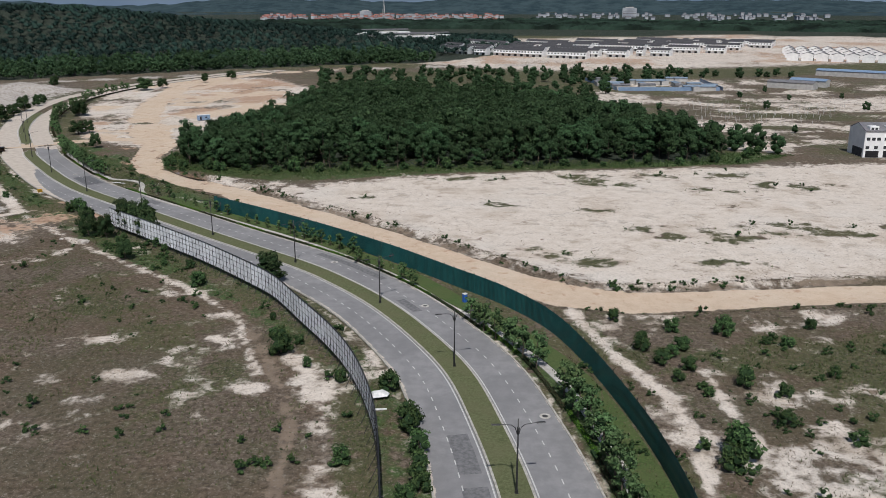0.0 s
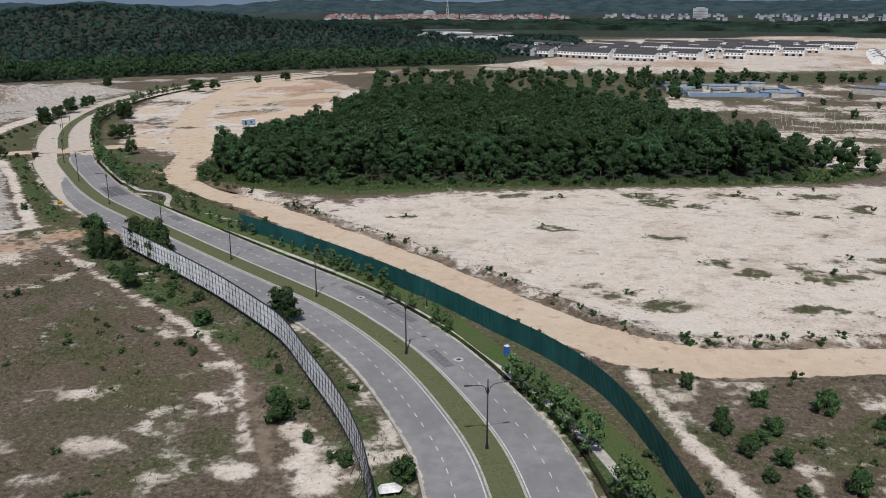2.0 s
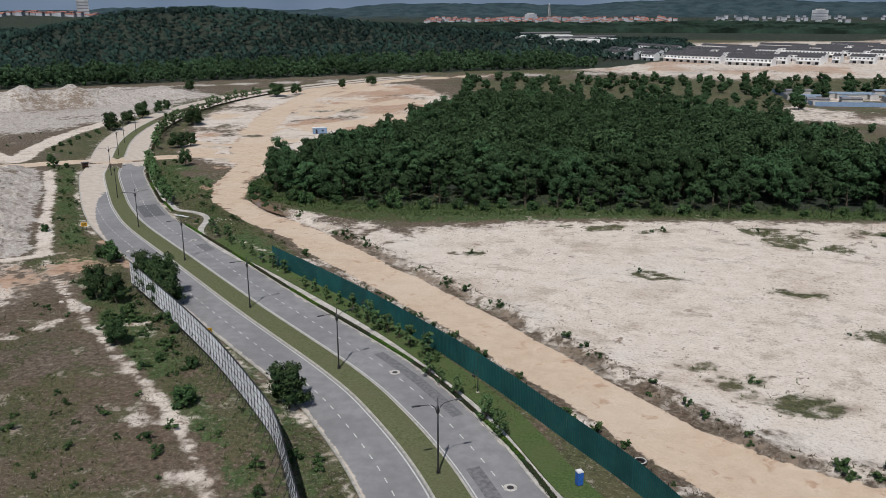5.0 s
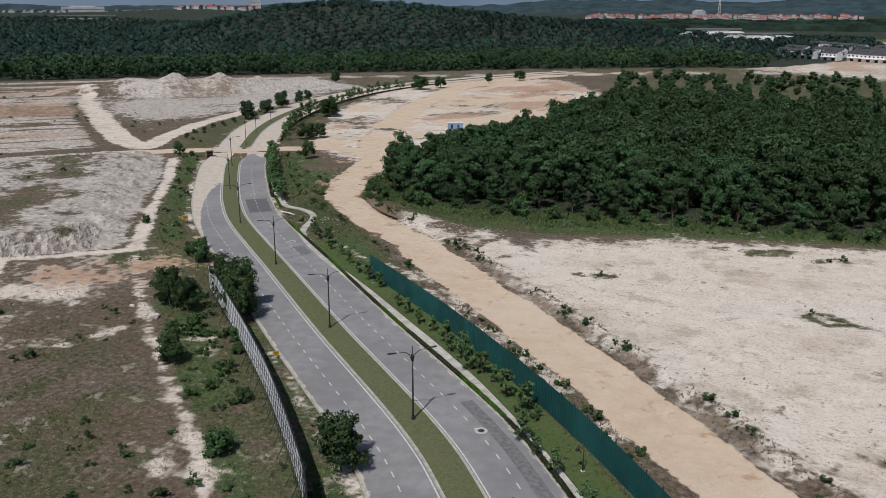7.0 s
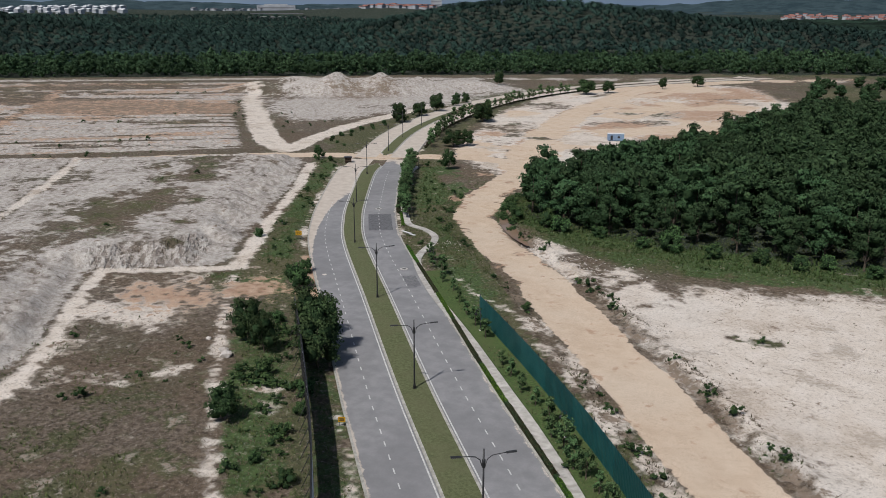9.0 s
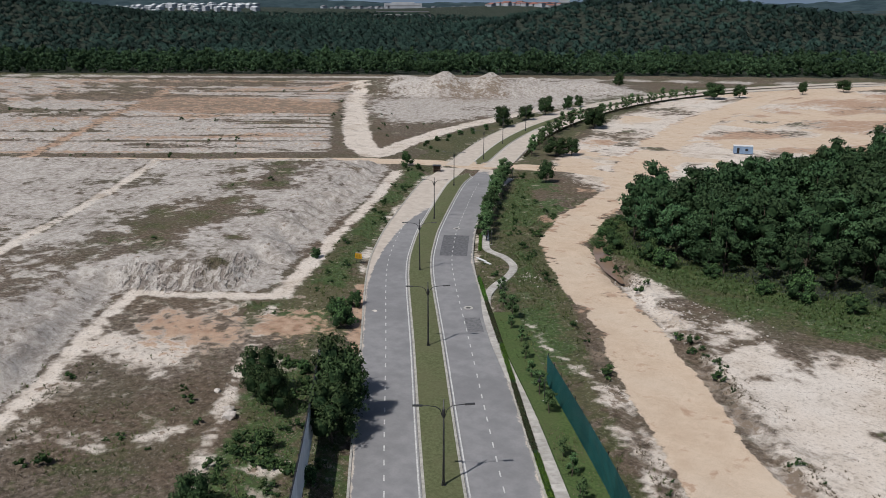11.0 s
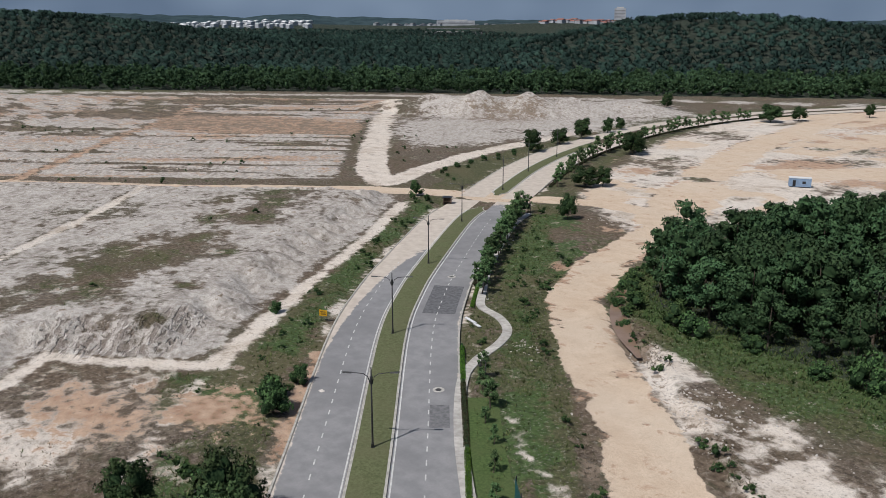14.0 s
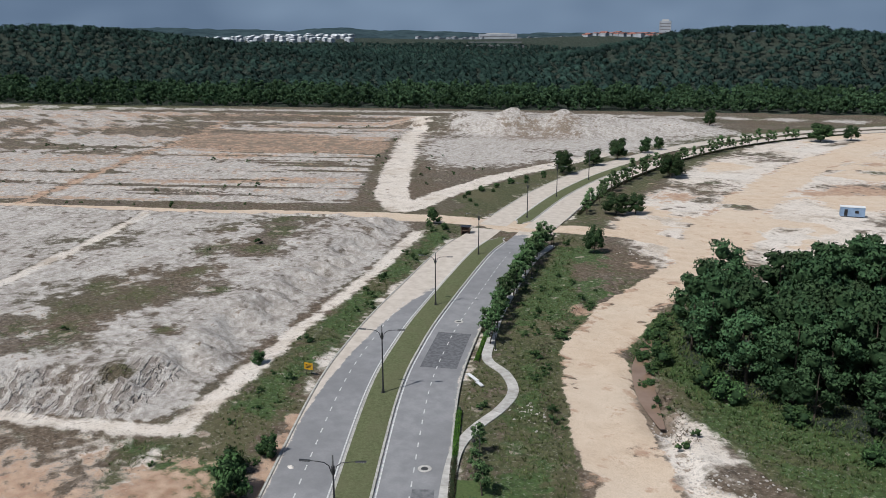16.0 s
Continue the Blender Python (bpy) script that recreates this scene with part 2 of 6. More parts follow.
FOREST = [(-98, 287), (-103, 297), (-103, 312), (-96, 336), (-90, 365), (-86, 395), (-88, 440), (-70, 482), (-20, 468), (25, 448), (60, 412), (82, 362), (98, 316), (86, 303), (55, 297), (15, 289), (-15, 286), (-44, 283), (-62, 280), (-84, 281)]
SAND_FIELD = [(-90, 130), (-116, 178), (-140, 199), (-132, 208), (-124, 217), (-133, 230), (-147, 249), (-164, 274), (-189, 304), (-198, 311), (-216, 296), (-250, 262), (-290, 226), (-380, 140), (-330, 20)]
SAND_LOT = [(130, 176), (84, 168), (47, 161), (30, 161.5), (20, 170), (3, 186), (-17, 206), (-36, 222), (-52, 240), (-45, 257), (-20, 270), (10, 279), (55, 285), (98, 293), (160, 302), (260, 320), (260, 190)]
STRIPS = [(-222, 311), (-292, 236), (-430, 100), (-730, 150), (-600, 316), (-500, 408), (-404, 498), (-330, 395), (-262, 344)]
MOUNDS = [(-347, 436), (-300, 395), (-262, 372), (-250, 395), (-244, 450), (-248, 550), (-312, 586), (-396, 512)]
PLAIN = [(-112, 308), (-107, 335), (-98, 360), (-92, 400), (-96, 445), (-82, 500), (-105, 560), (-150, 640), (-205, 640), (-222, 590), (-224, 520), (-214, 470), (-196, 420), (-176, 375), (-164, 350), (-150, 338), (-128, 325)]
ESTATE = [(-140, 900), (-60, 800), (60, 712), (240, 760), (520, 900), (900, 1300), (420, 1500), (-140, 1300)]
RIGHT_FIELD = [(92, 330), (118, 318), (160, 306), (300, 330), (420, 560), (260, 640), (120, 640), (78, 540), (62, 470), (80, 400)]
BROWN = [(-187, 262, 7), (-199, 274, 9), (-208, 283, 8), (-171, 232, 9), (-181, 242, 9), (-188, 251, 8), (-177, 226, 9), (-170, 219, 9), (-161, 213, 8), (-196, 261, 8), (-139, 217.5, 3), (-150, 228, 3), (-164, 243, 4), (-205, 268, 7), (-214, 235, 9)]
PLAIN_WEEDS = [(-170, 409, 9), (-183, 419, 8), (-154, 392, 7), (-157, 483, 12), (-145, 486, 12), (-160, 374, 6)]
ORANGE = [(-132, 199), (-113, 211), (-104, 203), (-118, 190)]
WEED_BANK = [(-112, 205), (-122, 212), (-119, 221), (-135, 242), (-152, 262), (-187, 311), (-178, 309), (-150, 270), (-124, 238), (-100, 212)]

road_c, road_n, road_s = curve(ROAD, 1.0)
S_MEDIAN = float(road_s[np.argmin(np.linalg.norm(road_c - (-168.8, 317), axis=1))])
S_CROSS = S_MEDIAN + 8.0
S_SECOND = S_MEDIAN + 16.0


def land(xy):
    """The height of the ground."""
    xy = np.atleast_2d(np.asarray(xy, float))
    far_from_road = to_line(xy, road_c[::9])
    soft = step01(far_from_road, 16, 34)
    lot = 1 - 0.94 * step01(inside(xy, SAND_LOT), 0, 8)
    h = ((fbm(xy, 14, 4, 1) - 0.5) * 0.5 * soft + (fbm(xy, 2.2, 3, 2) - 0.5) * 0.2 * soft) * lot
    # terrace of the eroded sand field, with gullies in its bank
    d = inside(xy, SAND_FIELD)
    gully = np.abs(fbm(xy, 4.0, 3, 5) - 0.5) * 2
    bank_a, bank_b = to_line(xy, [(-140, 199), (-124, 217)]), to_line(xy, [(-124, 217), (-189, 304)])
    down = np.where(bank_a < bank_b, xy[:, 0] * 0.66 + xy[:, 1] * 0.75, -xy[:, 0] * 0.6 + xy[:, 1] * 0.8)
    groove = np.abs(fbm(np.c_[down, d * 0.2], 3.4, 2, 15) - 0.5) * 2
    h += 2.6 * step01(d + (gully - 0.3) * 4 + (groove - 0.3) * 5, 1.0, 11) - 0.7 * (1 - step01(groove, 0.0, 0.3)) * step01(d, 1, 4) * (1 - step01(d, 8, 14)) + (fbm(xy, 2.6, 4, 6) - 0.5) * 1.1 * step01(d, 0.5, 4) * (0.16 + 0.84 * (1 - step01(d, 9, 26)))
    # plots in strips
    d = inside(xy, STRIPS)
    v = (xy[:, 1] - xy[:, 0]) * 0.7071
    h += step01(d, 2, 8) * (0.45 * np.sin(v / 11.0 * 2 * np.pi + 1.5 * fbm(xy, 60, 2, 8)) + (fbm(xy, 5, 3, 9) - 0.5) * 0.5)
    # heaps of sand
    for x, y, rx, ry, top in ((-356, 466, 34, 22, 9), (-330, 470, 20, 20, 11.5), (-312, 488, 26, 20, 11), (-300, 508, 26, 18, 8), (-288, 535, 34, 18, 6.5), (-372, 448, 26, 16, 6)):
        r = np.hypot((xy[:, 0] - x) / rx, (xy[:, 1] - y) / ry) + (fbm(xy, 9, 4, 11) - 0.5) * 0.35
        h = np.maximum(h, top * np.clip(1.05 - r, 0, 1) ** 0.9 + (fbm(xy, 4, 3, 12) - 0.5) * 0.8 * (r < 1))
    # banks beside the haul road, the water channel
    d = to_line(xy, HAUL[1:16])
    h += np.where(to_line(xy, HAUL[1:13]) < 40, (0.45 * np.exp(-(((d - 8.5) / 1.6) ** 2)) - 0.5 * np.exp(-(((d - 6.6) / 1.0) ** 2))) * step01(far_from_road, 18, 26), 0) - 0.35 * np.exp(-((d / 5.0) ** 4)) * soft
    h -= 1.1 * np.exp(-((to_line(xy, POND) / 2.2) ** 2))
    # wooded hills and the far country
    far = np.hypot(xy[:, 0], xy[:, 1] - 150)
    for x, y, rx, ry, top in ((-575, 1000, 190, 170, 30), (-430, 1010, 230, 170, 22), (-1110, 470, 190, 230, 31), (-1010, 700, 260, 200, 10), (-1500, 250, 500, 400, 40), (-230, 1120, 200, 140, 13)):
        h += top * np.exp(-(((xy[:, 0] - x) / rx) ** 2) - ((xy[:, 1] - y) / ry) ** 2) * step01(far, 420, 700)
    h += step01(far, 2300, 4200) * 25 * (fbm(xy, 900, 3, 14) - 0.2)
    h -= 0.25 * (1 - step01(far_from_road, 10.4, 12.5)) * (far < 800) * (0.1 + 0.9 * step01(np.hypot(xy[:, 0] + 174, xy[:, 1] - 325), 8, 14))
    h += 14 * step01(far, 1250, 1900)
    for x, y, r, top in ((-1750, 1150, 330, 20), (-1240, 1640, 260, 24), (-1500, 1400, 260, 8)):
        h += top * np.exp(-(((xy[:, 0] - x) ** 2 + (xy[:, 1] - y) ** 2) / r**2))
    return h


# ---- ground materials ----
def ground_material():
    n = Nodes("ground_earth_grass_sand", 0.95, 0.1)
    a, b = n.rgb(n.attr("cover_a").outputs["Color"]), n.rgb(n.attr("cover_b").outputs["Color"])
    fine, mid, big = n.noise(0.5, 6, 0.65), n.noise(3.0, 6, 0.6), n.noise(22, 5)
    grit = n.noise(0.12, 3)
    tuft = n.noise(0.9, 5, 0.7)

    speck = n.noise(2.0, 9, 0.78)
    wide = n.noise(9, 6, 0.6)

    def cover(mask, base, k=0.5, edge=0.09):
        j = n.math("ADD", n.math("MULTIPLY", n.math("SUBTRACT", speck, 0.5), k * 2.6), n.math("MULTIPLY", n.math("SUBTRACT", mid, 0.5), k * 2.2))
        j = n.math("ADD", j, n.math("MULTIPLY", n.math("SUBTRACT", wide, 0.5), k * 2.0))
        return n.ramp(n.math("ADD", mask, j), 0.5 - edge, 0.5 + edge)

    streak = n.noise(5.0, 8, 0.75, (42, 1.0, 3.4, 1.0))
    runnel = n.noise(0.9, 3, 0.5, (48, 1.0, 0.16, 1.0))
    furrow = n.noise(2.4, 5, 0.6, (127, 0.16, 1.0, 1.0))
    dry = n.mix(n.ramp(tuft, 0.34, 0.66), (0.061, 0.048, 0.037), (0.196, 0.158, 0.124))
    dry = n.mix(n.ramp(big, 0.44, 0.56), dry, n.mix(n.ramp(tuft, 0.34, 0.66), (0.068, 0.050, 0.036), (0.178, 0.136, 0.100)))
    dry = n.mix(n.math("MULTIPLY", n.ramp(n.noise(34, 5, 0.6), 0.5, 0.6), 0.5), dry, n.mix(tuft, (0.035, 0.036, 0.02), (0.115, 0.11, 0.066)))
    dry = n.mix(n.math("MULTIPLY", n.ramp(mid, 0.48, 0.70), 0.5), dry, n.mix(tuft, (0.03, 0.038, 0.016), (0.1, 0.105, 0.05)))
    dry = n.mix(n.math("MULTIPLY", n.ramp(speck, 0.58, 0.72), 0.45), dry, (0.34, 0.29, 0.24))
    green = n.mix(n.ramp(tuft, 0.32, 0.68), (0.034, 0.041, 0.018), (0.108, 0.116, 0.056))
    green = n.mix(n.math("MULTIPLY", n.ramp(big, 0.45, 0.62), 0.55), green, (0.12, 0.105, 0.06))
    sand = n.mix(n.ramp(mid, 0.3, 0.7), (0.62, 0.545, 0.468), (0.715, 0.648, 0.578))
    sand = n.mix(n.math("MULTIPLY", n.ramp(speck, 0.54, 0.66), 0.5), sand, (0.33, 0.285, 0.23))
    sand = n.mix(n.math("MULTIPLY", n.ramp(streak, 0.58, 0.70), 0.35), sand, (0.44, 0.375, 0.315))
    sand = n.mix(n.math("MULTIPLY", n.ramp(n.noise(0.7, 5, 0.7), 0.58, 0.67), 0.6), sand, (0.30, 0.26, 0.22))
    sand = n.mix(n.math("MULTIPLY", n.ramp(n.noise(8, 9, 0.76), 0.53, 0.62), 0.68), sand, (0.40, 0.36, 0.315))
    sand = n.mix(n.math("MULTIPLY", n.ramp(n.noise(16, 8, 0.68), 0.50, 0.62), 0.5), sand, (0.46, 0.375, 0.295))
    sand = n.mix(n.math("MULTIPLY", n.ramp(n.noise(30, 6, 0.6), 0.52, 0.64), 0.45), sand, (0.68, 0.635, 0.58))
    orange = n.mix(n.ramp(speck, 0.35, 0.65), (0.33, 0.20, 0.135), (0.55, 0.40, 0.29))
    haul = n.mix(n.ramp(mid, 0.25, 0.75), (0.54, 0.415, 0.305), (0.64, 0.515, 0.395))
    haul = n.mix(n.math("MULTIPLY", n.ramp(big, 0.4, 0.7), 0.5), haul, (0.64, 0.545, 0.44))
    haul = n.mix(n.math("MULTIPLY", n.ramp(n.noise(4, 7, 0.7), 0.57, 0.66), 0.7), haul, (0.42, 0.27, 0.18))
    white = n.mix(n.ramp(speck, 0.36, 0.60), (0.33, 0.292, 0.262), (0.60, 0.56, 0.515))
    white = n.mix(n.math("MULTIPLY", n.ramp(streak, 0.50, 0.64), 0.35), white, (0.27, 0.235, 0.205))
    white = n.mix(n.math("MULTIPLY", n.ramp(furrow, 0.52, 0.64), 0.5), white, (0.25, 0.215, 0.185))
    white = n.mix(n.math("MULTIPLY", n.ramp(wide, 0.5, 0.68), 0.55), white, (0.66, 0.625, 0.58))
    mud = n.mix(n.ramp(speck, 0.3, 0.7), (0.14, 0.108, 0.082), (0.29, 0.228, 0.175))
    lush = n.mix(n.ramp(tuft, 0.32, 0.68), (0.026, 0.052, 0.016), (0.076, 0.130, 0.042))
    third = n.rgb(n.attr("cover_c").outputs["Color"])
    c = n.mix(cover(b["Green"], green), dry, green)
    c = n.mix(cover(third["Green"], lush, 0.6, 0.15), c, lush)
    c = n.mix(cover(a["Red"], sand, 0.7, 0.22), c, sand)
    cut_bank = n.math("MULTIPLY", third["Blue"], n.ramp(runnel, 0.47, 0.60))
    # Runnels finer than the mesh: their shade is mixed into the sand colour.
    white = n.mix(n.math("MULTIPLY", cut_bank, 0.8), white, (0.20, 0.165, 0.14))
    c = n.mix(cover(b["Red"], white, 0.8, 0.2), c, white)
    c = n.mix(cover(a["Green"], orange, 0.7, 0.15), c, orange)
    c = n.mix(cover(b["Blue"], mud, 0.8, 0.16), c, mud)
    # Near-black green: the trees' shade over the floor is put into its colour.
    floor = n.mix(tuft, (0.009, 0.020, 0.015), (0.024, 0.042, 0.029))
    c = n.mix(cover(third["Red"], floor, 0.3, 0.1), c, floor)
    c = n.mix(cover(a["Blue"], haul, 0.3, 0.06), c, haul)
    c = n.mix(n.ramp(grit, 0.35, 0.65, 0.0, 0.22), c, (0.1, 0.08, 0.06))
    pebble = n.noise(0.5, 4, 0.75)
    firm = n.ramp(a["Blue"], 0.3, 0.8, 1.0, 0.25)
    c = n.mix(n.math("MULTIPLY", n.math("MULTIPLY", n.ramp(pebble, 0.52, 0.64), firm), 0.34), c, (0.085, 0.07, 0.052))
    c = n.mix(n.math("MULTIPLY", n.math("MULTIPLY", n.ramp(pebble, 0.34, 0.46, 1.0, 0.0), firm), 0.16), c, (0.74, 0.70, 0.64))
    clod = n.noise(0.9, 8, 0.72)
    stone = n.noise(0.35, 5, 0.7)
    wm = n.ramp(b["Red"], 0.3, 0.7)
    # Clod hollows darkened and tops lightened: shadow relief put into the colour.
    c = n.mix(n.math("MULTIPLY", n.math("MULTIPLY", n.ramp(clod, 0.40, 0.52, 1.0, 0.0), wm), 0.36), c, (0.17, 0.145, 0.125))
    c = n.mix(n.math("MULTIPLY", n.math("MULTIPLY", n.ramp(clod, 0.55, 0.66), wm), 0.6), c, (0.66, 0.63, 0.60))
    rough_part = n.ramp(n.math("ADD", a["Red"], a["Blue"]), 0.3, 0.8, 1.0, 0.12)
    height = n.math("MULTIPLY", n.math("ADD", n.math("MULTIPLY", tuft, 0.5), n.math("MULTIPLY", speck, 0.7)), rough_part)
    height = n.math("ADD", height, n.math("MULTIPLY", n.math("ADD", clod, n.math("MULTIPLY", stone, 0.5)), n.math("MULTIPLY", wm, 0.9)))
    height = n.math("SUBTRACT", height, n.math("MULTIPLY", cut_bank, 1.6))
    return n.finish(c, height, 0.3, 0.8)


def soft_mask(d, width=2.0):
    """0.5 on the edge of an area, 1 inside it."""
    return np.clip(0.5 + d / (2 * width), 0, 1)


def lot_weeds(xy):
    """Ragged patches of weeds on the levelled sand."""
    near = np.zeros(len(xy))
    for x, y, rx, ry in ((53, 203, 9, 5), (62, 199, 8, 4), (47, 207, 6, 3), (86, 208, 12, 5), (103, 207, 9, 5), (78, 277, 15, 5), (45, 264, 11, 6), (76, 253, 9, 3), (41, 271, 12, 4), (105, 261, 12, 5), (0, 268, 12, 3), (72, 232, 4, 3), (28, 178, 5, 3), (22, 186, 6, 4), (-30, 240, 3, 2), (60, 178, 6, 3), (10, 232, 5, 3), (36, 226, 5, 2)):
        near = np.maximum(near, np.exp(-(((xy[:, 0] - x) / rx / 1.35) ** 2) - ((xy[:, 1] - y) / ry / 1.35) ** 2))
    return step01(near * (0.30 + 1.9 * step01(fbm(xy, 5.0, 5, 25), 0.34, 0.66)), 0.10, 1.25)


def ground_cover(xy):
    """How much of each cover lies where."""
    f1, f2, f3 = fbm(xy, 26, 4, 21), fbm(xy, 9, 4, 22), fbm(xy, 60, 3, 23)
    dist_road = to_line(xy, road_c[::9])
    d_haul = to_line(xy, HAUL)
    far = np.hypot(xy[:, 0], xy[:, 1] - 150)
    sand = np.zeros(len(xy))
    white, green, orange, mud = sand.copy(), sand.copy(), sand.copy(), sand.copy()
    # dry field with bare spots
    bare = step01(f2, 0.56, 0.70) * step01(f1, 0.42, 0.55)
    sand = np.maximum(sand, 0.43 * bare * (to_line(xy, [(-60, 120), (-40, 80), (-100, 140)]) < 70))
    green = np.maximum(green, np.where(inside(xy, [(-130, 60), (-130, 170), (-100, 168), (-62, 148), (-36, 128), (-14, 60)]) > 0, 0.20, 0.30) + 0.5 * (f1 - 0.45))
    for x, y, r in ((-41, 131.5, 3), (-49, 117, 3.5), (-53, 117.5, 3), (-30, 113, 3.5), (-60, 131, 2.5), (-43, 143, 2.5)):
        sand = np.maximum(sand, 0.8 * np.exp(-((np.hypot((xy[:, 0] - x) * 0.8, (xy[:, 1] - y) * 1.5) / r) ** 2)) * (0.6 + 0.8 * f2))
    strip_d = to_line(xy, [(-29, 128), (-23.5, 121), (-19.5, 112), (-17, 100), (-15.5, 88), (-14, 70)])
    sand = np.maximum(sand, 0.76 * soft_mask(2.1 - strip_d + (f2 - 0.5) * 12, 2.5))
    pale = inside(xy, [(-139, 199), (-120, 181), (-106, 168), (-102, 180), (-102, 194), (-122, 211)])
    sand = np.maximum(sand, soft_mask(pale, 4) * (0.32 + 0.36 * step01(f2, 0.42, 0.68)))
    # open sand
    for area, width, k in ((SAND_LOT, 6, 1.0), (ESTATE, 20, 0.8)):
        sand = np.maximum(sand, k * soft_mask(inside(xy, area), width))
    lot = inside(xy, SAND_LOT)
    spots = lot_weeds(xy) * (lot > 4)
    sand -= 0.66 * spots
    green = np.maximum(green, 1.0 * spots)
    field = inside(xy, SAND_FIELD)
    white = np.maximum(white, soft_mask(field, 2.0) * (0.86 - 0.42 * step01(fbm(xy * (1.0, 1.3), 44, 5, 26), 0.44, 0.62) * step01(field, 4, 16)))
    for x, y, r in BROWN:
        spot = np.exp(-((np.hypot(xy[:, 0] - x, xy[:, 1] - y) / r) ** 2)) * step01(f2, 0.2, 0.55)
        white -= 0.8 * spot
        green = np.maximum(green, 0.7 * spot)
    white = np.maximum(white, soft_mask(inside(xy, MOUNDS), 10) * (0.5 + 0.5 * step01(fbm(xy, 40, 4, 27), 0.3, 0.5)))
    plain_d = inside(xy, PLAIN)
    sand = np.maximum(sand, soft_mask(plain_d, 4) * (0.95 - 0.6 * step01(fbm(xy, 20, 5, 28), 0.52, 0.72)))
    orange = np.maximum(orange, soft_mask(plain_d, 8) * step01(fbm(xy, 40, 5, 29) + (xy[:, 1] - 440) * 0.0012, 0.42, 0.72) * 0.75)
    # plots in strips
    d = inside(xy, STRIPS)
    v = (xy[:, 1] - xy[:, 0]) * 0.7071
    along = (xy[:, 1] + xy[:, 0]) * 0.7071
    band = 0.30 + 0.12 * np.sin(v / 11.0 * 2 * np.pi + 1.5 * fbm(xy, 60, 2, 8)) + 1.7 * (fbm(np.c_[along / 80, v / 7.0], 1.0, 4, 36) - 0.42)
    white = np.maximum(white, step01(d, 1, 5) * step01(band + (fbm(xy, 40, 3, 31) - 0.5) * 0.9, 0.16, 0.50) * 0.95)
    orange = np.maximum(orange, step01(d, 1, 5) * (0.06 + 0.34 * band + 0.34 * step01(fbm(np.c_[along / 70, v / 14], 1.0, 3, 32), 0.54, 0.66)))
    red_plot = soft_mask(inside(xy, [(-380, 318), (-418, 346), (-364, 390), (-331, 398), (-303, 374), (-335, 338)]) + 12 * (fbm(np.c_[along / 6, v], 9.0, 3, 75) - 0.5), 4)
    white *= 1 - 0.9 * red_plot
    mud = np.maximum(mud, 0.55 * red_plot)
    orange = np.maximum(orange, 0.85 * red_plot)
    worn = soft_mask(2.2 - to_line(xy, [(-287, 238), (-321, 267), (-363, 300), (-415, 347), (-470, 385)]) + 2 * (f2 - 0.5), 1.5)
    white *= 1 - 0.7 * worn
    orange = np.maximum(orange, 0.75 * worn)
    mud = np.maximum(mud, step01(d, 1, 5) * 0.56 * step01(0.85 - band, 0.45, 0.85))
    mud = np.maximum(mud, 0.66 * np.exp(-((np.hypot(xy[:, 0] + 306, (xy[:, 1] - 466) * 0.8) / 22) ** 2)))
    # right-hand fields
    d = inside(xy, RIGHT_FIELD)
    sand = np.maximum(sand, soft_mask(d, 8) * 0.70 * step01(fbm(xy * (1, 1.6), 22, 5, 33), 0.36, 0.60))
    green = np.maximum(green, soft_mask(d, 8) * 0.62 * step01(fbm(xy * (1, 1.5), 28, 4, 76), 0.46, 0.60))
    works = soft_mask(inside(xy, ESTATE), 20)
    orange = np.maximum(orange, works * 0.62 * step01(fbm(xy, 60, 4, 77), 0.46, 0.62))
    mud = np.maximum(mud, works * 0.5 * step01(fbm(xy, 34, 4, 78), 0.58, 0.70))
    meadow = soft_mask(inside(xy, [(108, 668), (122, 735), (243, 760), (330, 740), (300, 690), (249, 673)]), 8)
    green = np.maximum(green, 0.95 * meadow)
    sand *= 1 - meadow
    # scrub beside the fence
    d = inside(xy, [(29, 60), (28, 90), (25, 112), (19, 140), (30, 150), (60, 148), (140, 160), (140, 60)])
    sand = np.maximum(sand, soft_mask(d, 3) * 0.58 * step01(fbm(xy, 11, 5, 34), 0.46, 0.66))
    green = np.maximum(green, soft_mask(d, 3) * step01(fbm(xy, 16, 4, 35), 0.42, 0.58))
    # orange clay by the hoarding's end
    orange = np.maximum(orange, 0.72 * soft_mask(inside(xy, ORANGE), 8))
    sand = np.maximum(sand, 0.5 * soft_mask(inside(xy, ORANGE) + 5, 8))
    orange = np.maximum(orange, 0.7 * np.exp(-((np.hypot(xy[:, 0] + 108, xy[:, 1] - 212) / 8) ** 2)))
    # grass: banks, verges, forest floor and edge, the far country
    green = np.maximum(green, soft_mask(inside(xy, WEED_BANK), 3))
    green = np.maximum(green, soft_mask(inside(xy, FOREST) + 9, 5))
    lotside = inside(xy, [(-62, 262), (-48, 268), (-20, 276), (10, 281), (55, 287), (98, 296), (120, 310), (90, 320), (0, 300), (-90, 290), (-88, 270)])
    green = np.maximum(green, soft_mask(lotside, 3))
    sand *= 1 - 0.9 * np.clip(soft_mask(lotside, 3) + soft_mask(inside(xy, FOREST) + 5, 4), 0, 1)
    side = inside(xy, [(-158, 327), (-118, 290), (-104, 270), (-80, 247), (-68, 233), (-62, 222), (-95, 248), (-120, 272), (-150, 312)])
    green = np.maximum(green, 0.9 * soft_mask(side, 2))
    green = np.maximum(green, 0.85 * soft_mask(inside(xy, [(-80, 500), (-20, 482), (40, 462), (70, 480), (95, 560), (160, 640), (260, 660), (120, 730), (0, 730), (-120, 690), (-110, 600)]), 12) * (0.55 + 0.6 * f1))
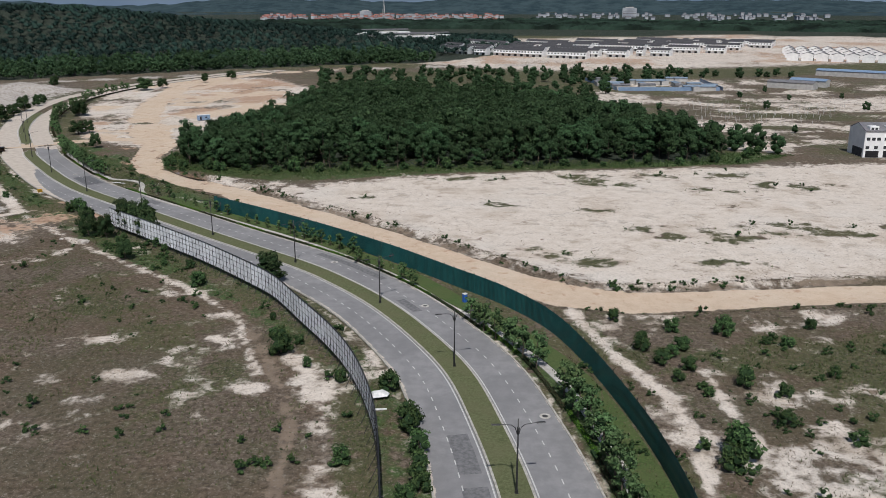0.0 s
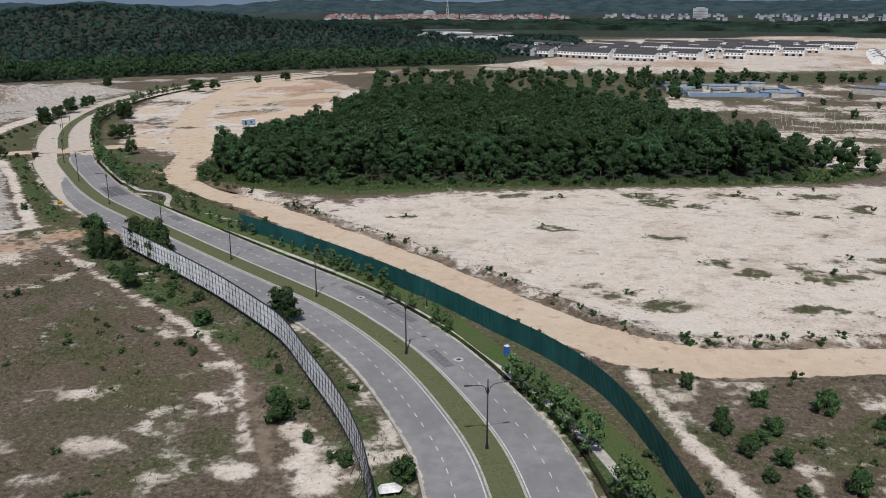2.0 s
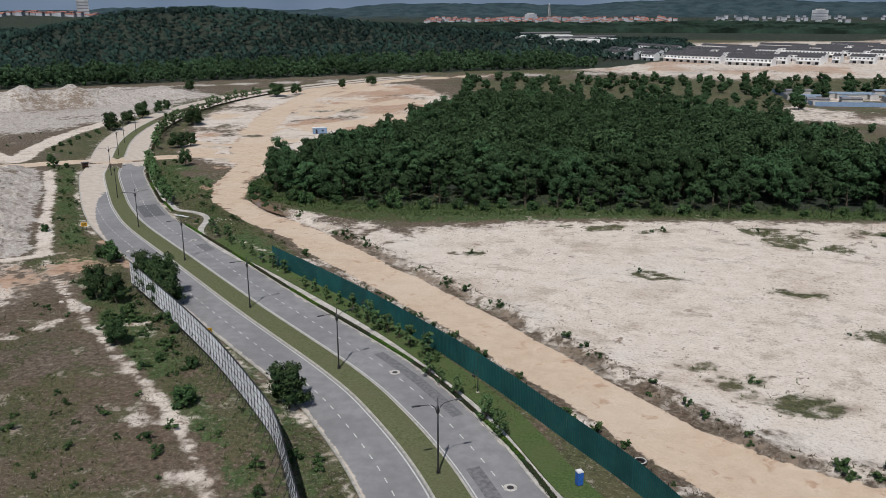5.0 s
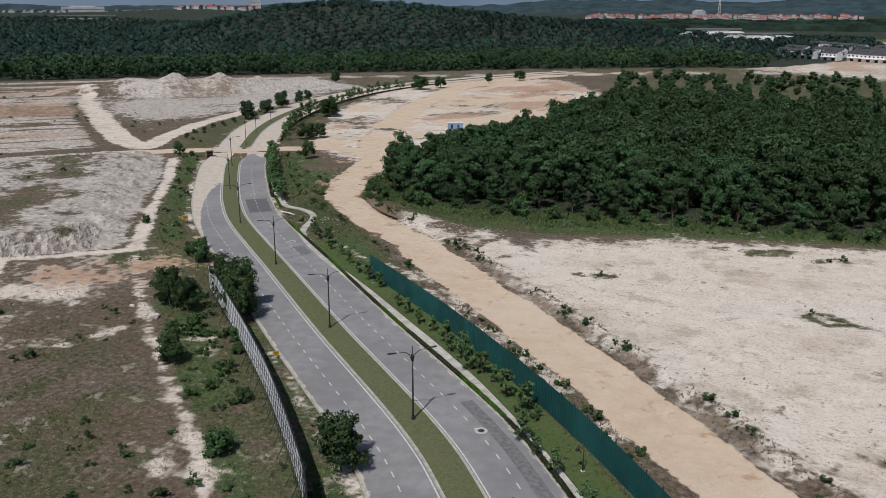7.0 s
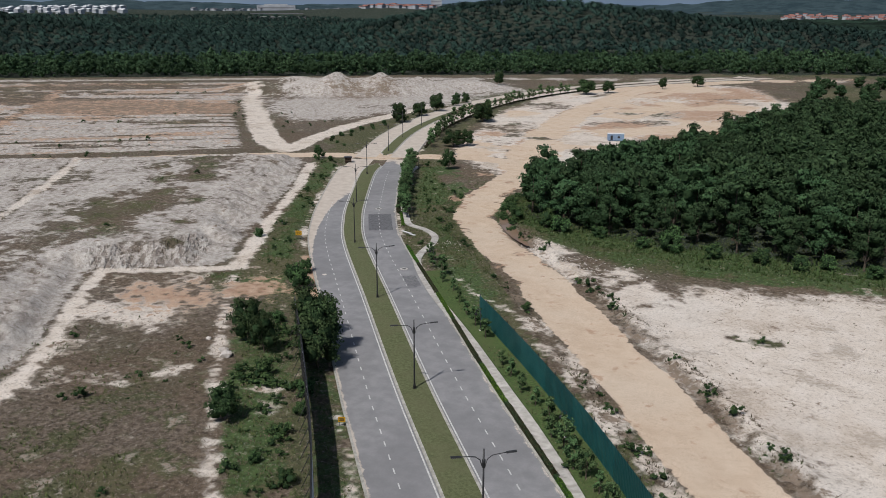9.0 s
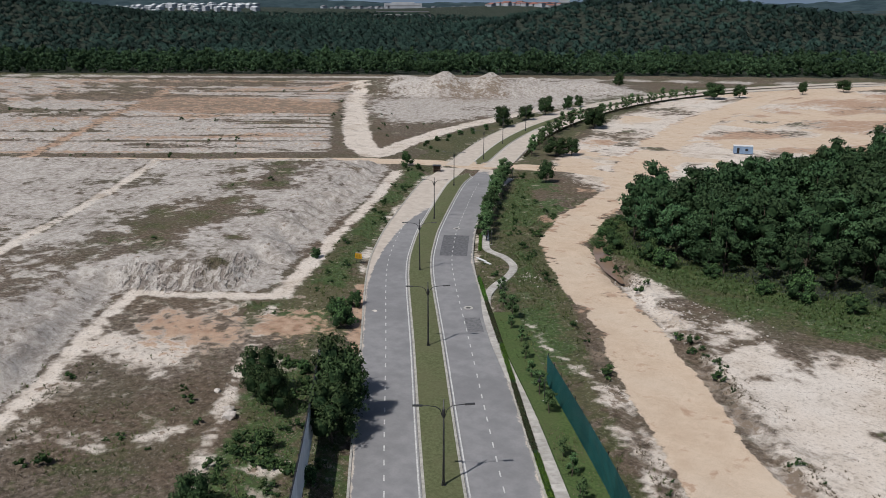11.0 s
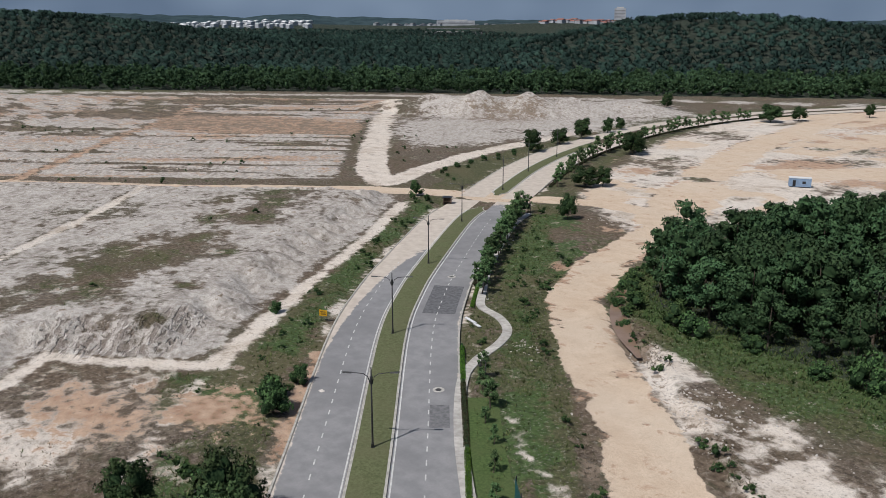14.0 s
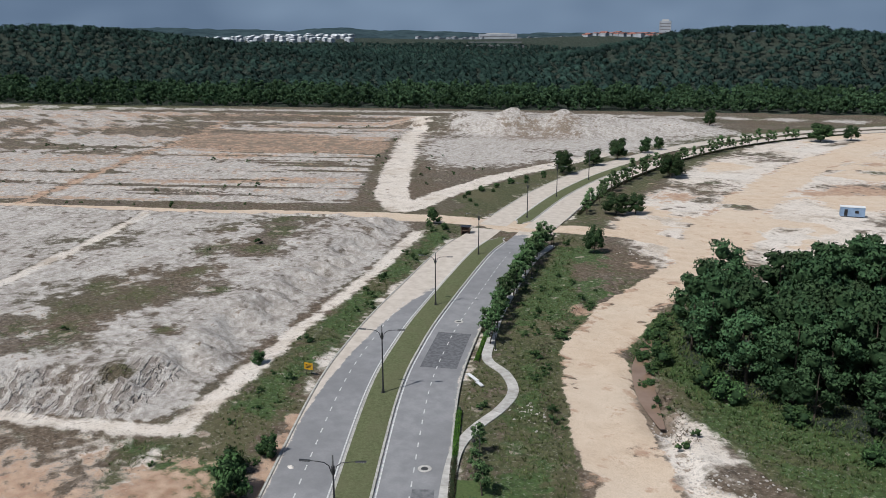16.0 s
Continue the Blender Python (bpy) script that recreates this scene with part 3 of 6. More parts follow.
    dull = soft_mask(inside(xy, [(-24, 108), (-34, 130), (-58, 158), (-92, 188), (-100, 168), (-84, 148), (-60, 124), (-44, 100)]), 8)
    green = np.maximum(green, 0.62 * dull * step01(fbm(xy, 9, 4, 80), 0.30, 0.58))
    weedy = inside(xy, [(-30, 140), (-58, 170), (-90, 203), (-106, 206), (-80, 181), (-56, 160), (-40, 146)])
    green = np.maximum(green, soft_mask(weedy, 3) * (0.55 + 0.6 * f2))
    green = np.maximum(green, 0.5 * soft_mask(inside(xy, [(-98, 168), (-60, 135), (-40, 146), (-80, 181), (-98, 192)]), 6) * step01(fbm(xy, 12, 4, 64), 0.4, 0.6))
    wedge = inside(xy, [(-213, 337), (-221, 350), (-228, 382), (-231, 410), (-224, 410), (-214, 378), (-191, 333)])
    green = np.maximum(green, soft_mask(wedge, 2))
    white *= 1 - soft_mask(wedge, 2)
    verge = (dist_road < 21) & (dist_road > 9)
    green = np.where(verge & (inside(xy, PLAIN) < 0) & (field < -3), np.maximum(green, 0.62), green)
    green = np.maximum(green, step01(far, 560, 640) * (1 - soft_mask(inside(xy, ESTATE), 10)) * 0.9)
    bare_kerb = to_line(xy, [(-93, 211.5), (-99, 217), (-110, 227), (-115, 232)])
    orange = np.maximum(orange, 0.8 * soft_mask(1.2 - bare_kerb, 0.6))
    green = green * (1 - soft_mask(1.2 - bare_kerb, 0.6))
    sand = np.maximum(sand, 0.62 * soft_mask(0.5 + (f2 - 0.5) * 3 - np.abs(dist_road - 10.5), 0.6))
    # tracks
    for line, half, kind in ((TRACK, 1.5, "h"), (LOT_TRACK, 1.6, "s"), (DIRT_ROAD, 5.2, "s"), (SIDE_TRACK, 4.0, "s"), (FIELD_TRACK, 0.6, "s"), (SCRUB_TRACK, 1.0, "s"), (SCRUB_TRACK_2, 0.8, "s"), ([(-45, 217), (-60, 226), (-76, 233), (-84, 238)], 0.1, "s")):
        m = soft_mask(half + (f2 - 0.5) * (1.6 if half > 0.7 else 0.5) - to_line(xy, line), 1.2)
        if line is LOT_TRACK:
            white *= 1 - 0.85 * m
        if kind == "h":
            tracks = m
            white *= 1 - m
            sand = np.maximum(sand, m)
        else:
            sand = np.maximum(sand, m)
    foot = soft_mask(inside(xy, [(-88, 270), (-74, 266), (-50, 262), (-20, 272), (20, 281), (20, 288), (-50, 277), (-84, 280)]), 3)
    green = np.maximum(green, 0.85 * foot)
    sand *= 1 - 0.6 * foot
    rubble = inside(xy, [(-94, 272), (-84, 270), (-72, 264), (-56, 258), (-47, 250), (-52, 240), (-64, 249), (-78, 258), (-88, 264)])
    sand = np.maximum(sand, 0.85 * soft_mask(rubble, 3) * (0.4 + 1.1 * step01(f2, 0.35, 0.6)))
    mud = np.maximum(mud, 0.9 * np.exp(-((to_line(xy, POND) / 1.8) ** 2)))
    d13 = to_line(xy, HAUL[1:14])
    mud = np.maximum(mud, (0.75 - 0.5 * step01(xy[:, 1], 225, 255)) * np.where(to_line(xy, GREEN_FENCE) < 9, 0.4, 1.0) * np.exp(-(((d13 - 7.0) / 1.3) ** 2)) * step01(f2, 0.35, 0.55))
    mud = np.maximum(mud, 0.8 * np.exp(-(((to_line(xy, [(-20, 85), (-22, 104), (-30, 124), (-36, 136)])) / 1.3) ** 2)))
    strip_left = (d13 < 9.5) * step01(d13, 4, 6) * (to_line(xy, GREEN_FENCE) < 10)
    sand = np.maximum(sand, 0.62 * strip_left * step01(fbm(xy, 5, 4, 67), 0.38, 0.6))
    # compacted ways
    half = 5.0 + 1.6 * np.exp(-((np.hypot(xy[:, 0] - 25, xy[:, 1] - 158) / 14) ** 2)) + 3.0 * step01(xy[:, 1], 300, 345)
    haul = soft_mask(half + (f2 - 0.5) * (1.6 + 3 * step01(xy[:, 1], 300, 360)) - d_haul, 0.9 + 3.5 * step01(xy[:, 1], 310, 370))
    haul = np.maximum(haul, 0.9 * soft_mask(plain_d, 5) * step01(fbm(xy, 34, 5, 74), 0.43, 0.62) * (1 - step01(fbm(xy, 20, 5, 28), 0.50, 0.62)))
    red = step01(fbm(xy, 5, 4, 63), 0.52, 0.62) * np.exp(-(((d_haul - half + 1.3) / 1.2) ** 2)) * step01(xy[:, 1], 225, 250)
    for x, y, r in ((-120.6, 290.6, 2.4), (-133, 322, 3), (-104.5, 280, 1.3), (-82, 259, 2.6), (-81, 248.7, 1.6), (-71.5, 249, 1.0), (-121.4, 318, 2.2)):
        red = np.maximum(red, np.exp(-((np.hypot(xy[:, 0] - x, xy[:, 1] - y) / r) ** 2)) * (0.5 + f2))
    haul = haul * (1 - 0.62 * np.clip(red, 0, 1))
    orange = np.maximum(orange, 0.9 * np.clip(red, 0, 1))
    scrubby = np.zeros(len(xy))
    for x, y, r in PLAIN_WEEDS:
        scrubby = np.maximum(scrubby, np.exp(-((np.hypot(xy[:, 0] - x, xy[:, 1] - y) / r) ** 2)) * step01(fbm(xy, 7, 4, 81), 0.34, 0.60))
    haul *= 1 - 0.9 * scrubby
    sand *= 1 - 0.75 * scrubby
    orange *= 1 - 0.8 * scrubby
    green = np.maximum(green, 0.75 * scrubby)
    orange *= 1 - tracks
    haul = np.maximum(haul, soft_mask(4.2 + (f2 - 0.5) * 2 - to_line(xy, CROSS), 1.2))
    haul = np.maximum(haul, soft_mask(9 - np.hypot(xy[:, 0] + 178, xy[:, 1] - 329) + (f2 - 0.5) * 6, 2.0))
    canal = to_line(xy, [(-760, 200), (-618, 316), (-513, 421), (-411, 524), (-299, 606), (-200, 668), (-110, 722), (-40, 757), (60, 790)])
    white = np.maximum(white, soft_mask(5.5 - canal, 2.0) * 0.9)
    return np.clip(np.c_[sand, orange, haul], 0, 1), np.clip(np.c_[white, green, mud], 0, 1)


def wood_floor_shade(xy):
    """Where woods and plantation get the dark floor colour that has their shade in it."""
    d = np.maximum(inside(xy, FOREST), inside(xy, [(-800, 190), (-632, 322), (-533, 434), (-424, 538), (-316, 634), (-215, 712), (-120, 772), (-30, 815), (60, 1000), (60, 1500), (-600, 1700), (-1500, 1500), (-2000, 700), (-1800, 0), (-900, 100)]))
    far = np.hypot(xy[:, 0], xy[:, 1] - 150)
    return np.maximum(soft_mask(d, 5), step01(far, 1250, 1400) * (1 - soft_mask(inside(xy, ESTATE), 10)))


def spread(lo, hi, step, far_lo, far_hi, grow=1.055):
    """Coordinates at even steps from lo to hi, and ever wider beyond."""
    mid = list(np.arange(lo, hi + step / 2, step))
    out, d = [], step
    x = hi
    while x < far_hi:
        d *= grow
        x += d
        out.append(x)
    low, d, x = [], step, lo
    while x > far_lo:
        d *= grow
        x -= d
        low.append(x)
    return np.array(low[::-1] + mid + out)


gx, gy = spread(-280, 100, 1.2, -5200, 5200), spread(80, 345, 1.2, -900, 5600)
GX, GY = np.meshgrid(gx, gy)
flat = np.c_[GX.ravel(), GY.ravel()]
gz = land(flat)
GZ = gz.reshape(len(gy), len(gx))


def ground_z(xy):
    """The height of the ground sheet under places."""
    xy = np.atleast_2d(np.asarray(xy, float))
    i, j = np.clip(np.searchsorted(gx, xy[:, 0]) - 1, 0, len(gx) - 2), np.clip(np.searchsorted(gy, xy[:, 1]) - 1, 0, len(gy) - 2)
    u, v = (xy[:, 0] - gx[i]) / (gx[i + 1] - gx[i]), (xy[:, 1] - gy[j]) / (gy[j + 1] - gy[j])
    return (GZ[j, i] * (1 - u) + GZ[j, i + 1] * u) * (1 - v) + (GZ[j + 1, i] * (1 - u) + GZ[j + 1, i + 1] * u) * v


def land_at(x, y):
    return float(ground_z([(x, y)])[0])


idx = np.arange(len(flat)).reshape(len(gy), len(gx))
quads = np.c_[idx[:-1, :-1].ravel(), idx[:-1, 1:].ravel(), idx[1:, 1:].ravel(), idx[1:, :-1].ravel()]
ground_mesh = smooth_mesh(mesh_np("ground", np.c_[flat, gz], quads, ground_material()))
cover_a, cover_b = ground_cover(flat)
point_colour(ground_mesh, "cover_a", cover_a)
point_colour(ground_mesh, "cover_b", cover_b)
floor = wood_floor_shade(flat)
LUSH = [(-106, 296), (-109, 302), (-104, 312), (-88, 296), (0, 303), (90, 322), (122, 316), (98, 298), (55, 289), (10, 283), (-20, 278.5), (-50, 270), (-64, 273), (-80, 273), (-92, 278), (-98, 283)]
lush_d = np.maximum(soft_mask(inside(flat, LUSH), 3), 0.7 * soft_mask(3.0 - to_line(flat, [(-97, 279), (-102.5, 285), (-106.5, 292), (-109.5, 300)]), 1.5))
lush_d = np.maximum(lush_d, soft_mask(inside(flat, [(-158, 320), (-147, 329), (-117, 297), (-114, 281), (-101, 263), (-85, 248), (-71, 235), (-66, 224), (-82, 232), (-97, 248), (-107, 263), (-118, 270), (-130, 284), (-150, 312)]), 2.5) * (0.34 + 0.36 * step01(fbm(flat, 10, 4, 61), 0.35, 0.6)))
lush_d = np.maximum(lush_d, 0.8 * soft_mask(inside(flat, WEED_BANK), 3) * step01(fbm(flat, 9, 4, 62), 0.3, 0.55))
lush_d = np.maximum(lush_d, 0.85 * soft_mask(inside(flat, [(-14, 112), (-30, 140), (-58, 170), (-90, 203), (-106, 206), (-80, 180), (-56, 160), (-40, 146), (-27, 130)]), 2) * step01(fbm(flat, 8, 4, 65), 0.28, 0.52))
lush_d = np.maximum(lush_d, 0.75 * soft_mask(inside(flat, [(-88, 270), (-74, 266), (-50, 262), (-20, 272), (20, 281), (20, 288), (-50, 277), (-84, 280)]), 3) * step01(fbm(flat, 9, 4, 79), 0.3, 0.55))
lush_d = np.maximum(lush_d, 0.78 * soft_mask(3.2 - to_line(flat, FOOTPATH[:13]), 1.2))
lush_d = np.maximum(lush_d, 0.5 * soft_mask(4.0 - to_line(flat, [(-3, 80), (-5, 95), (-8, 105), (-15, 120), (-25, 138), (-40, 160), (-60, 182), (-82, 202)]), 1.5))
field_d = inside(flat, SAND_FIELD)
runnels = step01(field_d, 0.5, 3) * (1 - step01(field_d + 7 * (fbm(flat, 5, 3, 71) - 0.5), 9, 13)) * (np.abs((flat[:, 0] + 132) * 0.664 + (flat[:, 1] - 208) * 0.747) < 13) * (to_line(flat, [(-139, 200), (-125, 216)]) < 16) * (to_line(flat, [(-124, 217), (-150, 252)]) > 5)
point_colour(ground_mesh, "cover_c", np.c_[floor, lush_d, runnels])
ground = tagged(new("ground", ground_mesh), "bare sandy earth with dry grass, scrub and tracks", "ground", kind="structure")


# ---- the dual carriageway ----
def road_material():
    n = Nodes("asphalt_bleached_dusty", 0.85, 0.25)
    dust = n.rgb(n.attr("dust").outputs["Color"])
    fine, mid, big = n.noise(0.25, 5), n.noise(2.0, 5, 0.6), n.noise(14, 4)
    c = n.mix(n.ramp(mid, 0.3, 0.7), (0.222, 0.221, 0.226), (0.285, 0.282, 0.285))
    c = n.mix(n.math("MULTIPLY", n.ramp(big, 0.42, 0.62), 0.5), c, (0.180, 0.179, 0.184))
    c = n.mix(n.ramp(fine, 0.3, 0.7, 0.0, 0.25), c, (0.15, 0.15, 0.155))
    j = n.math("ADD", n.math("MULTIPLY", n.math("SUBTRACT", mid, 0.5), 1.1), n.math("MULTIPLY", n.math("SUBTRACT", fine, 0.5), 0.4))
    s = n.mix(n.ramp(mid, 0.3, 0.7), (0.45, 0.39, 0.33), (0.56, 0.50, 0.435))
    c = n.mix(n.ramp(n.math("ADD", dust["Red"], j), 0.42, 0.62), c, s)
    return n.finish(c, fine, 0.02, 0.4)


def strip(name, material, centre, normal, offsets, z, columns=2):
    """A flat band along a line between two offsets to its right."""
    t = np.linspace(0, 1, columns)
    off = offsets[0] + (offsets[1] - offsets[0]) * t
    xy = centre[:, None] + normal[:, None] * off[None, :, None]
    v = np.concatenate([xy, np.full((*xy.shape[:2], 1), z)], axis=2).reshape(-1, 3)
    i = np.arange(len(v)).reshape(len(centre), columns)
    f = np.c_[i[:-1, :-1].ravel(), i[:-1, 1:].ravel(), i[1:, 1:].ravel(), i[1:, :-1].ravel()]
    return mesh_np(name, v, f[:, ::-1] if offsets[1] < offsets[0] else f, material)


def profile(name, material, centre, normal, shape, close=True):
    """A bar of one section (offset, height) along a line."""
    shape = np.asarray(shape, float)
    k = len(shape)
    xy = centre[:, None] + normal[:, None] * shape[None, :, :1]
    v = np.concatenate([xy, np.broadcast_to(shape[None, :, 1:], (len(centre), k, 1))], axis=2).reshape(-1, 3)
    i = np.arange(len(v)).reshape(len(centre), k)
    j = np.roll(i, -1, axis=1)
    f = np.c_[i[:-1].ravel(), j[:-1].ravel(), j[1:].ravel(), i[1:].ravel()]
    faces = [f, i[:1, ::-1], i[-1:]] if close else [f]
    return mesh_np(name, v, faces, material)


asphalt = road_material()
kerb_concrete = plain("kerb_concrete", (0.30, 0.29, 0.26), (0.46, 0.44, 0.40), 0.6, 0.9)
white_paint = plain("road_paint_white", (0.42, 0.42, 0.41), (0.62, 0.62, 0.60), 0.4, 0.8)


def turf_material(name, a, b, c):
    n = Nodes(name, 0.95, 0.1)
    k = n.mix(n.ramp(n.noise(0.35, 5, 0.65), 0.3, 0.7), a, b)
    k = n.mix(n.math("MULTIPLY", n.ramp(n.noise(5, 4), 0.4, 0.65), 0.6), k, c)
    return n.finish(k, n.noise(0.2, 4), 0.08, 0.7)


median_turf = turf_material("mown_turf", (0.082, 0.095, 0.044), (0.135, 0.148, 0.078), (0.125, 0.125, 0.07))

cut = int(S_MEDIAN) + 1
again = int(S_SECOND)
main = slice(0, cut)
beyond = slice(again, len(road_c))
road = tagged(new("road"), "curving dual carriageway of bleached grey asphalt, dusty edges", "road", kind="structure")


def carriageway(side, first):
    if first:
        c, nrm, s = road_c[: cut + 8], road_n[: cut + 8], road_s[: cut + 8]
    else:
        c, nrm, s = road_c[again - 4 :], road_n[again - 4 :], road_s[again - 4 :]
    cols = 13
    me = strip("carriageway", asphalt, c, nrm, (side * 2.25, 9.9 if side > 0 else -9.5), 0.02, cols)
    u = np.tile(np.linspace(0, 1, cols), len(c))
    ss = np.repeat(s, cols)
    edge = step01(u, 0.88, 1.0) * ((0.50 if side > 0 else 0.74) + 0.22 * (fbm(np.c_[ss, 0 * ss], 9.0, 3, 72) - 0.5))
    if first:
        near = step01(ss - (S_MEDIAN - 44 - 62 * u**2), -9, 9) if side < 0 else step01(ss, S_MEDIAN - 8, S_MEDIAN + 2) * (0.3 + 0.7 * u)
        dust = np.maximum(edge, near * 0.95)
        dust = np.maximum(dust, step01(ss, S_MEDIAN + 1, S_MEDIAN + 6))
    else:
        dust = np.maximum(0.74 + 0.14 * u, 1 - step01(ss, S_SECOND, S_SECOND + 20))
    point_colour(me, "dust", np.c_[dust, dust, dust])
    return part("carriageway", me, road)


for side in (-1, 1):
    carriageway(side, True)
    carriageway(side, False)

for nm, sl in (("median", main), ("median", slice(again, again + 110))):
    c, nrm = road_c[sl], road_n[sl]
    taper = np.clip(np.minimum(np.arange(len(c)), np.arange(len(c))[::-1]) / 4.0, 0.35, 1.0)[:, None]
    med = tagged(new("median", profile("median", median_turf, c, nrm * taper, [(-1.9, 0.0), (-1.9, 0.16), (0, 0.24), (1.9, 0.16), (1.9, 0.0)])), "narrow central reservation of mown olive turf", "median", kind="structure")
    for side in (-1, 1):
        e = side * 1.9
        part("kerb", profile("kerb", kerb_concrete, c, nrm * taper, [(e, -0.05), (e, 0.17), (e + side * 0.3, 0.17), (e + side * 0.34, -0.05)][:: side]), med)
        part("edge_line", strip("edge_line", white_paint, c, nrm * taper, (side * 2.42, side * 2.6), 0.028), road)

for side in (-1, 1):
    for sl in (slice(0, cut - 6), slice(again + 8, len(road_c))):
        c, nrm = road_c[sl], road_n[sl]
        e = 9.9 if side > 0 else -9.5
        part("kerb", profile("kerb", kerb_concrete, c, nrm, [(e, -0.1), (e, 0.13), (e + side * 0.28, 0.13), (e + side * 0.3, -0.1)][:: side]), road)


# ---- street lamps ----
black_steel = plain("black_painted_steel", (0.012, 0.012, 0.013), (0.03, 0.03, 0.03), 0.5, 0.45, 0.5)
lens_glass = plain("lamp_lens", (0.30, 0.30, 0.29), (0.4, 0.4, 0.38), 0.2, 0.3, 0.5)


def street_lamp(x, y, heading):
    """A black column with two curved arms, each with a flat luminaire."""
    top = tagged(new("street_lamp"), "tall black double-armed street lamp on the median", "street lamp", "street lamps")
    part("column", tube_mesh("column", black_steel, [(0, 0, 0), (0, 0, 3), (0, 0, 9.6)], [0.13, 0.11, 0.07], 10), top)
    part("base_plate", box_mesh("base_plate", black_steel, (0.45, 0.45, 0.05, 0, 0, 0), (0.32, 0.32, 0.5, 0, 0, 0.05)), top)
    part("collar", tube_mesh("collar", black_steel, [(0, 0, 7.6), (0, 0, 7.7), (0, 0, 8.5), (0, 0, 8.6)], [0.08, 0.17, 0.17, 0.08], 10), top)
    for side in (-1, 1):
        pts = [(side * 0.12, 0, 7.7), (side * 0.35, 0, 8.5), (side * 0.8, 0, 8.85), (side * 1.5, 0, 8.95), (side * 2.2, 0, 9.0)]
        arm = part("arm", tube_mesh("arm", black_steel, pts, [0.05, 0.05, 0.045, 0.04, 0.035], 6), top)
        v, f = box_arrays(1.0, 0.34, 0.1, side * 2.6, 0, 8.96)
        v[4:, 1] *= 0.6
        v[:, 2] += 0.05 * (np.abs(v[:, 0]) - 2.2)
        lum = part("luminaire", mesh_np("luminaire", v, f, black_steel), arm, "flat dark lamp head")
        part("lens", box_mesh("lens", lens_glass, (0.55, 0.24, 0.03, side * 2.65, 0, 8.945)), arm)
    top.matrix_basis = pose(x, y, 0.2, 0, 0, math.degrees(heading))
    return top


def road_at(s, off=0.0):
    i = int(np.clip(np.searchsorted(road_s, s), 0, len(road_s) - 1))
    p = road_c[i] + road_n[i] * off
    return float(p[0]), float(p[1]), math.atan2(road_n[i][1], road_n[i][0])


def s_of(x, y):
    return float(road_s[np.argmin(np.linalg.norm(road_c - (x, y), axis=1))])


first_lamp = None
for x, y in ((11, 52), (8.3, 86.4), (0.7, 122.3), (-14.5, 150.6), (-35.8, 174.9), (-61, 196.7), (-87.5, 220.6), (-113.8, 243.8), (-138.4, 272.4), (-160.6, 301.8), (-180.5, 336), (-196, 363), (-209, 392)):
    px, py, head = road_at(s_of(x, y))
    if first_lamp is None:
        first_lamp = street_lamp(px, py, head)
    else:
        copy_thing(first_lamp, pose(px, py, 0.2, 0, 0, math.degrees(head)))


# ---- hoarding and fence ----
green_sheet = plain("green_steel_sheet", (0.006, 0.055, 0.058), (0.012, 0.075, 0.075), 2.5, 0.5, 0.4, vary=0.12)
white_sheet = plain("white_board_back", (0.70, 0.71, 0.74), (0.80, 0.81, 0.84), 1.5, 0.9, 0.05, vary=0.1)


def corrugated(name, material, width, height, ribs=8):
    """A ribbed steel sheet standing on its lower edge, along x."""
    x = np.linspace(0, width, ribs * 4 + 1)
    y = 0.035 * np.array([0, 0, 1, 1] * ribs + [0])
    v = np.r_[np.c_[x, y, 0 * x], np.c_[x, y, 0 * x + height]]
    k = len(x)
    f = np.array([(i, i + 1, k + i + 1, k + i) for i in range(k - 1)])
    return mesh_np(name, v, f, material)


fc, fn, fs = curve(GREEN_FENCE, 3.05)
fence = tagged(new("site_fence"), "dark green corrugated steel site fence along the verge", "fence")
sheet = corrugated("sheet", green_sheet, 3.06, 4.0)
post = box_mesh("post", black_steel, (0.09, 0.09, 4.25, 0, 0.12, 0))
rail_low = box_mesh("rail", black_steel, (3.05, 0.05, 0.07, 1.52, 0.08, 0.6))
rail_high = box_mesh("rail", black_steel, (3.05, 0.05, 0.07, 1.52, 0.08, 3.3))
for i in range(len(fc) - 1):
    d = fc[i + 1] - fc[i]
    m = pose(fc[i][0], fc[i][1], land_at(*fc[i]) - 0.1, 0, 0, math.degrees(math.atan2(d[1], d[0])) + 180) @ pose(-np.linalg.norm(d), 0, 0)
    part("sheet", sheet, fence, m=m)
    part("post", post, fence, m=m)
    part("rail", rail_low, fence, m=m)
    part("rail", rail_high, fence, m=m)

hc, hn, hs = curve(HOARDING, 3.0)
hoarding = tagged(new("advert_hoarding"), "long white hoarding on a black steel frame, seen from behind", "hoarding")
H_LOW, H_TOP = 1.1, 5.6
board = box_mesh("board", white_sheet, (3.0, 0.03, H_TOP - H_LOW, 1.5, 0, H_LOW))
upright = box_mesh("upright", black_steel, (0.06, 0.06, H_TOP + 0.15, 0, 0.12, 0))
cap_rail = box_mesh("cap", black_steel, (3.0, 0.14, 0.06, 1.5, 0.02, H_TOP + 0.004))
strut_v, strut_b, strut_c = tube_arrays([(0, 1.3, 0), (0, 0.15, 2.3)], [0.05, 0.05], 5)
strut = mesh_np("strut", strut_v, [strut_b, strut_c], black_steel)
